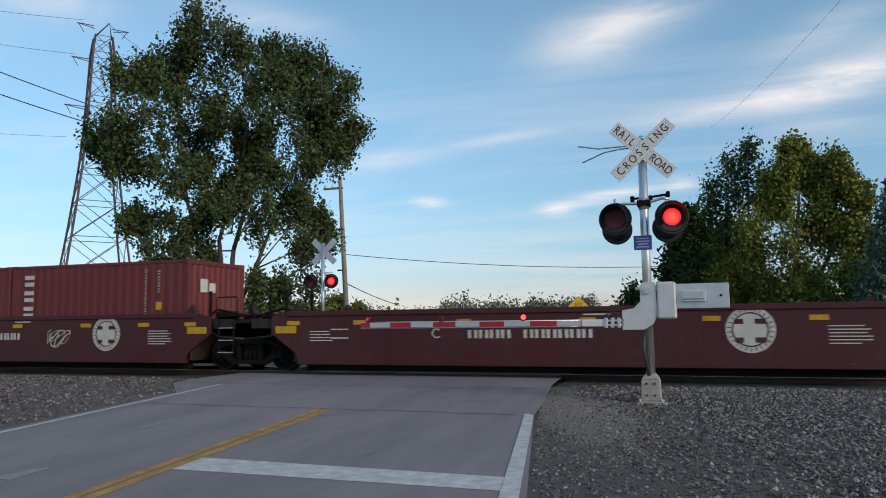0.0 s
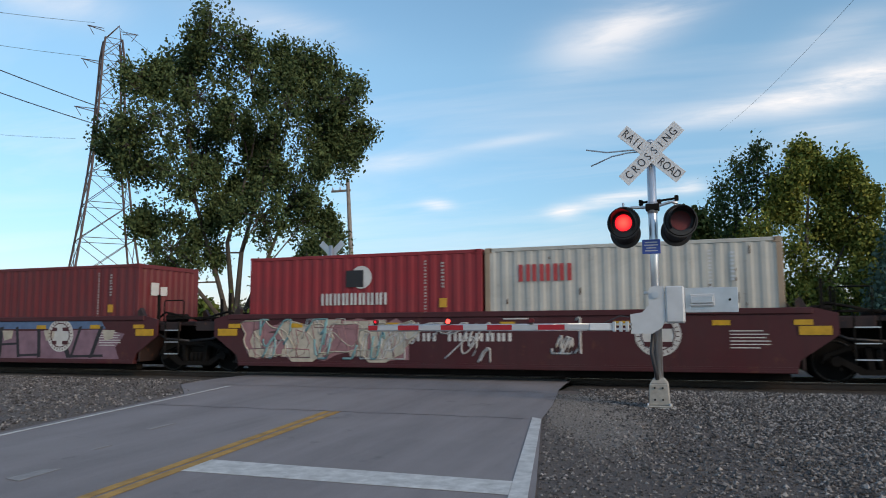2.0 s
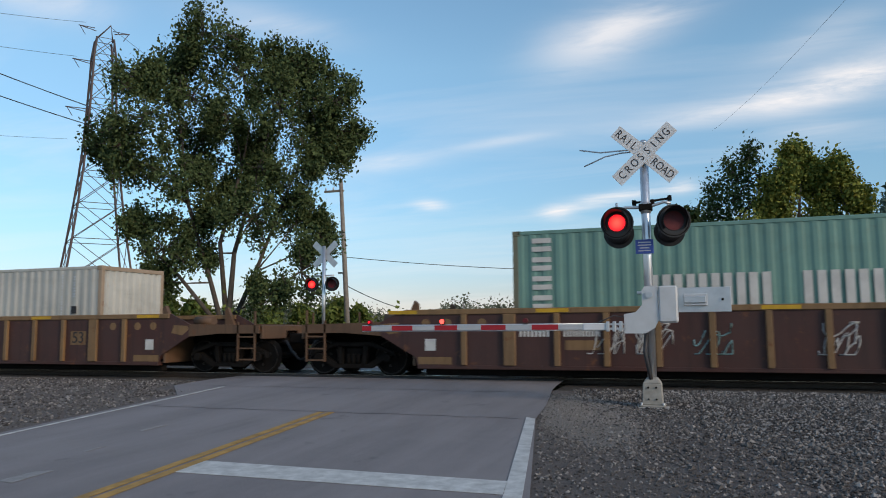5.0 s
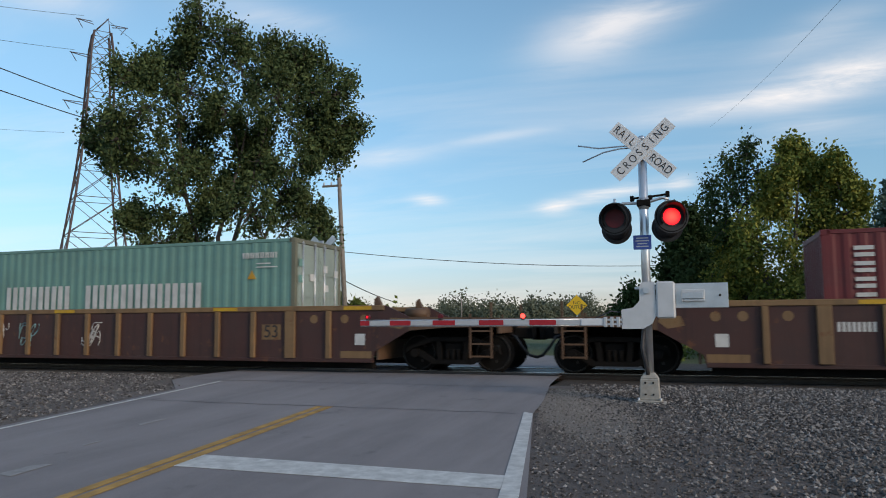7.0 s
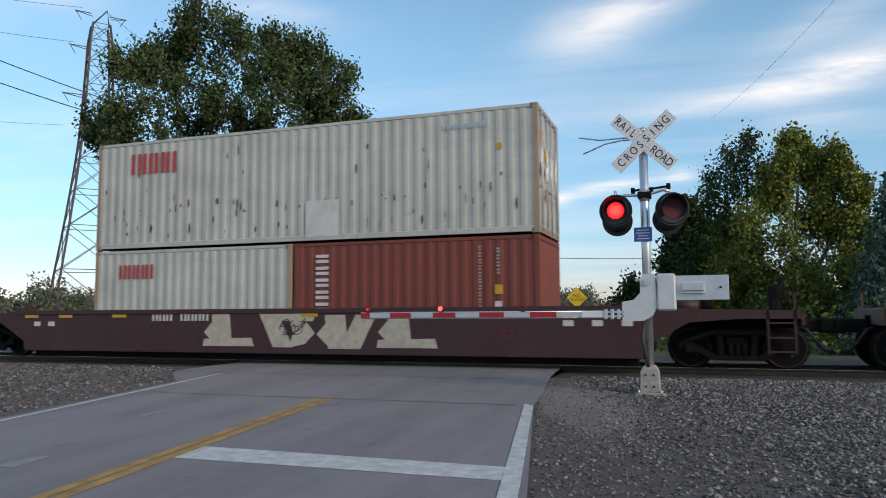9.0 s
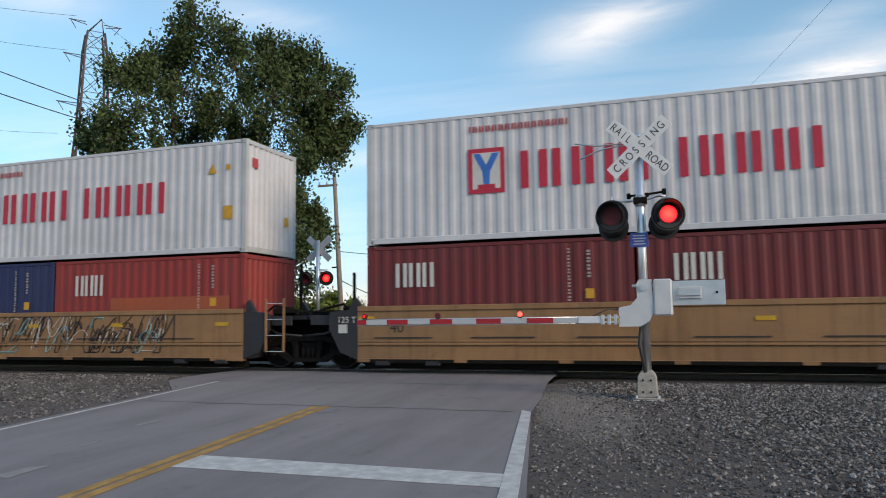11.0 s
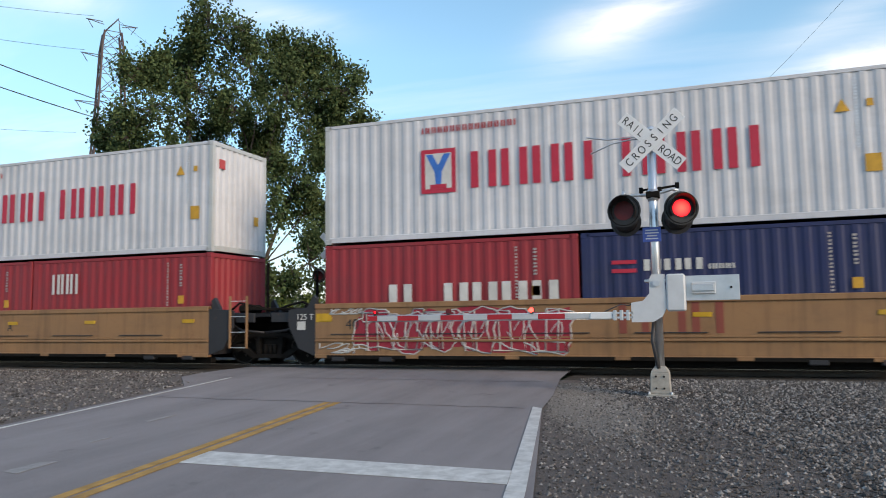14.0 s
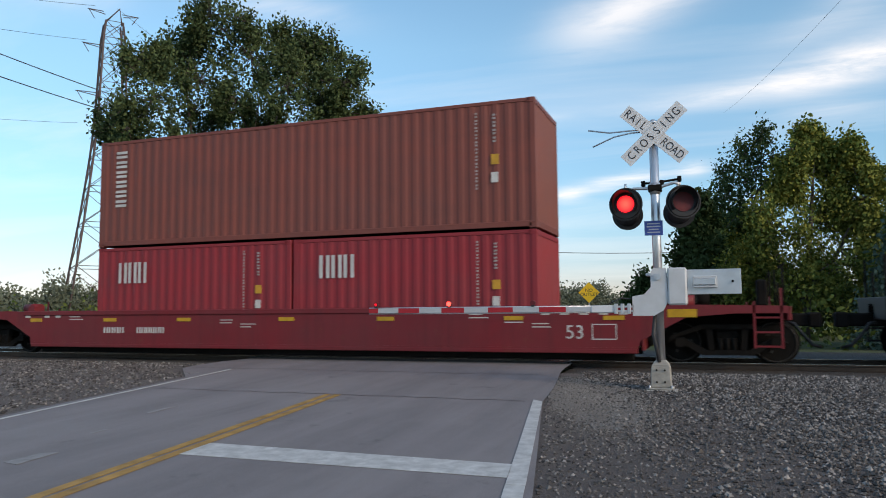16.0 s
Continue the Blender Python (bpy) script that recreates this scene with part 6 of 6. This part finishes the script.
def leaves(name, clumps, per, spread, size, material, parent, seed):
    """Many small folded leaves in clumps; each leaf is two triangles."""
    rng = np.random.default_rng(seed)
    c = np.repeat(np.array(clumps), per, axis=0)
    n = len(c)
    p = c + rng.normal(0, 1, (n, 3)) * spread * np.array((0.9, 0.9, 1.35))
    d = rng.normal(0, 1, (n, 3))
    d /= np.linalg.norm(d, axis=1, keepdims=True)
    e = np.cross(d, rng.normal(0, 1, (n, 3)))
    e /= np.linalg.norm(e, axis=1, keepdims=True)
    s = size * rng.uniform(0.6, 1.3, (n, 1))
    fold = np.cross(d, e) * s * 0.18
    v = np.stack([p - d * s, p + e * s * 0.62 + fold, p + d * s, p - e * s * 0.62 + fold], 1).reshape(-1, 3)
    me = bpy.data.meshes.new(name)
    me.vertices.add(4 * n)
    me.vertices.foreach_set("co", v.ravel())
    idx = np.arange(4 * n).reshape(-1, 4)
    tri = np.concatenate([idx[:, [0, 1, 2]], idx[:, [0, 2, 3]]], 1).reshape(-1)
    me.loops.add(len(tri))
    me.loops.foreach_set("vertex_index", tri)
    me.polygons.add(2 * n)
    me.polygons.foreach_set("loop_start", np.arange(0, len(tri), 3))
    me.update(calc_edges=True)
    me.materials.append(material)
    ob = new(name, me)
    ob.parent = parent
    return ob


def tree(label, az, depth, lobes, stems, leaf, material, seed, clumps_per=30, per=40, trunk_r=0.35, squash=0.85, ground=-0.4, spread=0.25, tufts=4, gap=-0.25, gap_scale=0.9, gap_low=0.0):
    """A tree seen from the road: lobes of the crown as (across, up, radius) in metres, stems as points (across, up)."""
    rng = random.Random(seed)
    x, y = far_place(az, depth)
    thing = base("tree", pose(x, y, ground, 0, 0, az), label, "tree")
    bm = bmesh.new()
    forks = []
    for k, st in enumerate(stems):
        off = rng.uniform(-1.2, 1.2)
        pts = [(u, off * v / 10.0, v) for u, v in st]
        n = len(pts)
        tube(bm, pts, [trunk_r * (1 - 0.80 * i / (n - 1)) * (1.0 if k == 0 else 0.75) for i in range(n)], 8)
        forks += pts[1:]
    centres = []
    fill = list(lobes)
    stalk, heart = {}, {}
    for u, v, r in lobes:       # smaller tufts that close the crown and roughen its outline
        for _ in range(tufts):
            a, k = rng.uniform(0, 6.28), rng.uniform(0.55, 1.05)
            fill.append((u + k * r * math.cos(a), v + k * r * math.sin(a), r * rng.uniform(0.35, 0.55)))
            stalk[fill[-1]] = (u, v, r)
    for u, v, r in fill:
        depth_off = rng.uniform(-0.6, 0.6) * 4.0
        c = Vector((u, depth_off * squash, v))
        if (u, v, r) in stalk:
            pc = heart[stalk[(u, v, r)]]
            c.y = pc.y + rng.uniform(-0.8, 0.8)
            tube(bm, [pc, (pc + c) / 2 + Vector((0, 0, 0.1)), c], [0.045, 0.03, 0.015], 5)
        else:
            heart[(u, v, r)] = c
        near = min(forks, key=lambda f: (Vector(f) - c).length + (4 if f[2] > v else 0))
        if (u, v, r) not in stalk:
            midp = (Vector(near) + c) / 2 + Vector((rng.uniform(-0.3, 0.3), rng.uniform(-0.3, 0.3), -0.15 * r))
            tube(bm, [near, midp, c], [trunk_r * 0.26, trunk_r * 0.17, 0.03], 6)
        for _ in range(int(clumps_per * (1 if (u, v, r) in lobes else 0.35))):
            d = Vector((rng.gauss(0, 1), rng.gauss(0, 1), rng.gauss(0, 1))).normalized()
            q = c + d * r * (0.25 + 0.80 * rng.random() ** 0.7)
            q.y = c.y + (q.y - c.y) * squash * 1.3
            if noise.noise(q * gap_scale + Vector((seed, 0, 0))) < gap + gap_low * max(0.0, 1 - q.z / 9.0):       # gaps between the twigs
                continue
            centres.append(tuple(q))
            if rng.random() < 0.30:
                tube(bm, [c, (c + q) / 2 + Vector((0, 0, -0.1)), q], [0.035, 0.02, 0.008], 4, False)
    part("trunk", bm, M_BARK, thing, "grey-brown trunk and limbs")
    leaves("crown", centres, per, spread, leaf, material, thing, seed)
    return thing


def lobes_px(points, cx, base_px, k, kx=None):
    return [((x - cx) / (kx or k), (base_px - y) / k, r / k) for x, y, r in points]


BIG = lobes_px([(330, 68, 50), (262, 112, 48), (405, 125, 56), (466, 84, 50), (540, 135, 57), (596, 205, 46), (582, 262, 38), (566, 392, 34),
                (520, 460, 48), (465, 505, 36), (203, 150, 38), (158, 235, 36), (232, 220, 54), (308, 170, 58), (318, 240, 44), (478, 185, 58), (282, 312, 46),
                (205, 285, 36), (272, 425, 42), (352, 340, 38), (490, 300, 54), (425, 375, 42), (330, 415, 36), (238, 385, 32), (540, 230, 50), (522, 365, 46), (258, 472, 26), (420, 280, 34), (590, 165, 41), (528, 98, 42), (440, 235, 30), (372, 205, 30), (398, 325, 28)], 384, 607, 32.6, 38.5)
tree("tall leafy poplar with several stems and an airy crown", 35.7, 38.5, BIG,
     [[(0, 0), (0.1, 2.4), (0.3, 5.5), (1.2, 9.0), (2.2, 13)], [(0.0, 1.0), (-0.8, 4), (-2.0, 8.0), (-2.6, 13), (-2.4, 16)], [(0.1, 1.5), (1.4, 4.6), (2.6, 8), (4.2, 12)], [(0, 2), (-0.4, 6), (0.6, 10), (1.0, 12.5)], [(-0.2, 1.6), (-2.4, 4.4), (-4.4, 6.4)]],
     0.100, M_LEAF, 11, 150, 13, 0.19, ground=-0.6, tufts=5, spread=0.20, gap=-0.06, gap_scale=1.25, gap_low=0.24)
RIGHT = lobes_px([(1408, 290, 30), (1450, 325, 36), (1372, 340, 34), (1300, 400, 28), (1478, 395, 38), (1420, 400, 52), (1345, 430, 48), (1290, 470, 40), (1505, 450, 36), (1440, 480, 50), (1370, 510, 50), (1300, 530, 40), (1500, 515, 40), (1406, 258, 14), (1468, 292, 14), (1503, 345, 14), (1382, 290, 16), (1436, 285, 14)], 1390, 610, 38.2)
tree("bushy deciduous tree turning yellow at the tips", -6.4, 37.0, RIGHT,
     [[(0, 0), (0, 2.5), (0.3, 5), (0.6, 8.4)], [(0, 1.5), (-1.2, 4), (-2.2, 6.6)], [(0, 1.6), (1.4, 4), (2.4, 6.2)]], 0.095, M_LEAF_RIGHT, 12, 84, 19, 0.2, tufts=5, spread=0.21, gap=-0.28, gap_scale=0.9)
AIRY = lobes_px([(1330, 252, 18), (1300, 280, 22), (1262, 308, 18), (1345, 300, 26), (1270, 352, 24), (1310, 330, 26), (1285, 400, 28)], 1320, 610, 36.5)
tree("thin leafy tree with loose twigs", -3.6, 39.5, AIRY, [[(0, 0), (0, 3), (0.1, 6), (0.2, 9)], [(0, 3), (-0.6, 6), (-0.9, 8)]], 0.09, M_LEAF_DARK, 13, 26, 12, 0.14)
BACK = lobes_px([(1215, 400, 36), (1190, 460, 40), (1235, 470, 44), (1200, 520, 46), (1250, 540, 46), (1165, 540, 26), (1330, 540, 60), (1440, 550, 60)], 1215, 600, 32.0)
tree("dark dense tree behind the crossing", 0.2, 44.0, BACK, [[(0, 0), (0, 3), (0.2, 6)]], 0.14, M_LEAF_DARK, 14, 60, 45, 0.25, gap=-1)
SMALL = lobes_px([(1118, 520, 16), (1130, 545, 20), (1105, 548, 14)], 1120, 600, 29.5)
tree("small dark shrub by the road", 4.6, 46.0, SMALL, [[(0, 0), (0, 1.2), (0.1, 2.2)]], 0.13, M_LEAF_DARK, 15, 24, 22, 0.08)
BUSH = lobes_px([(260, 525, 22), (300, 530, 26), (345, 530, 22)], 300, 590, 24.5)
tree("low rounded bush beyond the track", 39.6, 58.0, BUSH, [[(0, 0), (0, 1.5), (0.2, 2.4)]], 0.20, M_WEEDS, 16, 26, 30, 0.1)
BUSH = lobes_px([(480, 535, 22), (640, 540, 14), (590, 530, 26), (545, 540, 18)], 570, 590, 24.5)
tree("low rounded bush beyond the track", 28.9, 59.0, BUSH, [[(0, 0), (0, 1.0), (0.2, 1.9)], [(0, 0.3), (-2.0, 1.2), (-3.2, 1.9)], [(0, 0.3), (1.6, 1.2), (2.6, 1.8)]], 0.20, M_WEEDS, 17, 26, 30, 0.08)


def spruce(az, depth, height, half, label, seed):
    rng = random.Random(seed)
    x, y = far_place(az, depth)
    thing = base("spruce_tree", pose(x, y, -0.6), label, "tree")
    bm = tube(bmesh.new(), [(0, 0, 0), (0, 0, height)], [0.18, 0.02], 8)
    clumps = []
    z = 0.5
    while z < height:
        r = half * (1 - z / height) + 0.12
        n = max(4, int(9 * r / half) + 3)
        for i in range(n):
            a = 2 * math.pi * (i + rng.random() * 0.7) / n
            tip = Vector((r * math.cos(a), r * math.sin(a), z - 0.22 * r))
            tube(bm, [(0, 0, z), tuple(tip)], [0.03, 0.01], 4, False)
            for k in range(5):
                clumps.append(tuple(Vector((0, 0, z)).lerp(tip, 0.25 + 0.75 * k / 4)))
        z += 0.42
    part("trunk", bm, M_BARK, thing)
    leaves("crown", clumps, 18, 0.16, 0.10, M_NEEDLE, thing, seed)


spruce(-12.9, 31.0, 6.7, 2.4, "dense blue-green spruce tree", 21)
spruce(-15.3, 34.0, 7.6, 2.6, "dense blue-green spruce tree", 22)


def far_woods():
    rng = random.Random(7)
    clumps = []
    for az in np.arange(-24, 60, 0.16):
        d = 150 + 40 * math.sin(az * 0.35) + rng.uniform(-14, 14)
        x, y = far_place(az, d)
        h = 3.9 + 1.7 * math.sin(az * 1.3) * math.sin(az * 0.61) + rng.uniform(-1.0, 1.0)
        for k in range(14):
            clumps.append((x + rng.uniform(-1.6, 1.6), y + rng.uniform(-1.6, 1.6), h * rng.random() ** 0.8 - 0.6))
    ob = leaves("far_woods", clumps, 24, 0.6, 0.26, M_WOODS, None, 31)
    tagged(ob, "low line of green woods on the horizon, tinted with haze", "woods", "", "stuff")


far_woods()


def near_weeds():
    rng = random.Random(17)
    clumps = []
    for _ in range(2600):
        x = rng.uniform(-60, 24)
        y = rng.uniform(9, 34)
        if -12.5 < x < -2.5 or (y < 11 and rng.random() < 0.7):
            continue
        clumps.append((x, y, ground_z(x, y) + rng.random() ** 1.5 * (1.0 + 1.3 * (0.5 + 0.5 * math.sin(x * 0.7 + y * 0.3))) - 0.1))
    ob = leaves("weeds", clumps, 12, 0.26, 0.12, M_WEEDS, None, 32)
    tagged(ob, "rough green weeds along the far side of the track", "weeds", "", "stuff")


near_weeds()


def pylon():
    """A lattice transmission tower with a pointed cage on top and three pairs of arms."""
    x, y = far_place(44.75, 112)
    t = base("transmission_tower", pose(x, y, -0.8, 0, 0, 44.6 + 8), "tall rusty steel lattice transmission tower", "pylon")
    levels = [(0, 5.3), (8, 4.2), (14, 3.4), (19, 2.8), (23.5, 2.3), (27, 2.0), (30.5, 1.8), (34, 1.65), (37.5, 1.5), (40.5, 1.4), (43, 1.1)]
    corners = ((-1, -1), (1, -1), (1, 1), (-1, 1))
    for a, b in corners:
        part("leg", tube(bmesh.new(), [(a * w, b * w, z) for z, w in levels], 0.16, 5), M_LATTICE, t)
    for (z0, w0), (z1, w1) in zip(levels, levels[1:]):
        bm = bmesh.new()
        for i in range(4):
            (a, b), (c, d) = corners[i], corners[(i + 1) % 4]
            tube(bm, [(a * w0, b * w0, z0), (c * w1, d * w1, z1)], 0.055, 4)
            tube(bm, [(c * w0, d * w0, z0), (a * w1, b * w1, z1)], 0.055, 4)
            tube(bm, [(a * w1, b * w1, z1), (c * w1, d * w1, z1)], 0.055, 4)
        tagged(part("bracing", bm, M_LATTICE, t), kind="stuff")
    part("peak", tube(bmesh.new(), [(-1.1, 0, 43), (0.8, 0, 45.4), (1.1, 0, 43)], 0.12, 5), M_LATTICE, t)
    for z, w in ((44.6, 3.4), (39.6, 4.0), (32.6, 4.6)):
        for e in (-1, 1):
            bm = bmesh.new()
            tube(bm, [(e * 1.2, -0.8, z - 0.7), (e * w, 0, z)], 0.07, 4)
            tube(bm, [(e * 1.2, 0.8, z + 0.3), (e * w, 0, z)], 0.07, 4)
            tube(bm, [(e * (w - 0.2), 0, z - 0.05), (e * (w - 0.9), 0, z - 1.2)], 0.05, 5)
            part("arm", bm, M_LATTICE, t)


pylon()


def cable(name, p, q, sag, r, label):
    p, q = Vector(p), Vector(q)
    pts = [p.lerp(q, i / 16) - Vector((0, 0, sag * 4 * (i / 16) * (1 - i / 16))) for i in range(17)]
    tagged(part(name, tube(bmesh.new(), pts, r, 5), M_WIRE), label, "cable")


def at(az, elev_tan, depth):
    x, y = far_place(az, depth)
    return (x, y, EYE.z + elev_tan * depth)


cable("power_line", at(57, 0.333, 95), at(44.9, 0.275, 112), 0.2, 0.07, "dark overhead power line to the tower")
cable("power_line", at(57, 0.303, 95), at(45.2, 0.253, 112), 0.2, 0.07, "dark overhead power line to the tower")
cable("power_line", at(57, 0.372, 95), at(46.0, 0.387, 111), 0.2, 0.025, "thin overhead line to the tower")
cable("power_line", at(57, 0.336, 95), at(46.5, 0.341, 111), 0.2, 0.025, "thin overhead line to the tower")
cable("power_line", at(57, 0.225, 95), at(46.9, 0.234, 111), 0.2, 0.02, "thin overhead line to the tower")
cable("power_line", at(44.5, 0.387, 112), at(30, 0.235, 190), 2.0, 0.03, "thin overhead line to the tower")
cable("telephone_line", at(27.0, 0.094, 44), at(-3.0, 0.071, 52), 0.5, 0.022, "sagging telephone line from the pole")
cable("telephone_line", at(26.8, 0.055, 44), at(22.6, 0.024, 60), 0.12, 0.03, "short sagging cable from the pole")
cable("power_line", at(-14.5, 0.46, 60), at(-1.5, 0.25, 150), 1.0, 0.016, "thin overhead line high across the sky")



def pole(az, depth, height, label, lean=0.0, r=0.13, arm=True):
    x, y = far_place(az, depth)
    p = base("utility_pole", pose(x, y, -0.6), label, "utility pole")
    part("pole", tube(bmesh.new(), [(lean, 0, 0), (lean / 2, 0, height / 2), (0, 0, height)], [r * 1.25, r * 1.1, r * 0.85], 10), M_WOODPOLE, p)
    if arm:
        part("crossarm", boxes((-1.1, 0.2, -0.06, 0.06, height - 0.75, height - 0.63), bevel=0.01), M_WOODPOLE, p)
        for u in (-1.0, -0.5):
            part("insulator", rod((u, 0, height - 0.63), (u, 0, height - 0.45), 0.05, 8), M_GALV, p)
        part("bracket", boxes((-0.12, 0.35, -0.05, 0.05, height * 0.46, height * 0.46 + 0.09)), M_UNDER, p)


pole(27.25, 44.0, 10.6, "weathered grey wooden utility pole", 0.6)
pole(17.6, 120.0, 5.2, "thin grey post far down the road", 0, 0.10, False)


def outlet_sign():
    x, y = far_place(8.7, 38.5)
    s = base("warning_sign", pose(x, y, -0.85, 0, 0, 9), "yellow diamond road sign on a steel post", "road sign")
    part("post", boxes((-0.03, 0.03, -0.02, 0.02, 0, 2.6)), M_GALV, s)
    bm = boxes((-0.38, 0.38, -0.006, 0.006, -0.38, 0.38), bevel=0.004)
    bmesh.ops.transform(bm, matrix=pose(0, -0.03, 2.74, 0, 45, 0), verts=bm.verts[:])
    d = part("diamond", bm, M_SIGNYELLOW, s, "yellow diamond panel")
    text_part("NO", 0.24, pose(0, -0.0385, 2.85, 90, 0, 0), M_SIGNBLACK, d, "word")
    text_part("OUTLET", 0.24, pose(0, -0.0385, 2.64, 90, 0, 0), M_SIGNBLACK, d, "word")


outlet_sign()


# ---- everything that moves ----
def run(t):
    """How far the train has come after t seconds."""
    return 14.68 * t + 0.0135 * t * t


LEFT_ON = [(0.36, 1.06), (1.76, 2.46), (3.15, 3.86), (4.56, 5.24), (5.92, 6.60), (7.26, 7.96), (8.65, 9.33), (10.03, 10.72), (11.41, 12.10), (12.76, 13.46), (14.13, 14.81), (15.50, 16.3)]


def motions():
    keys = [i * 2.0 for i in range(9)]
    for thing, s, y, z in MOVERS:
        walk(thing, [(t, pose(s + run(t), y, z)) for t in keys])
    # wheels roll while their car is near the crossing
    for ws, x, z, s in WHEELS:
        times = [i / 30 for i in range(481) if -24 < s + x + run(i / 30) < 9]
        if not times:
            times = [8.0]
        turn = {t: math.degrees(run(t) / 0.42) for t in times}
        rows = [(0.0, times[0])] if times[0] > 0 else []
        rows += [(t, t) for t in times]
        rows += [(16.0, times[-1])] if times[-1] < 16 else []
        walk(ws, [(t, pose(x, 0, z, 0, turn[k], 0)) for t, k in rows])
    # the red lights flash in turn: the bulb of a lit lamp stands before its lens
    for bulb, left, m, dy in BULBS:
        lit = [(a, b) for a, b in LEFT_ON] if left else [(b, a2) for (_, b), (a2, _) in zip([(0, -0.4)] + LEFT_ON, LEFT_ON)]
        rows = []
        on, off = m @ pose(0, dy, 0), m
        state = any(a <= 0 < b for a, b in lit)
        rows.append((0.0, on if state else off))
        for a, b in lit:
            if a > 0:
                rows += [(a - 0.034, off), (a, on)]
            if b < 16:
                rows += [(b - 0.034, on), (b, off)]
        rows.append((16.0, rows[-1][1]))
        walk(bulb, rows)


motions()
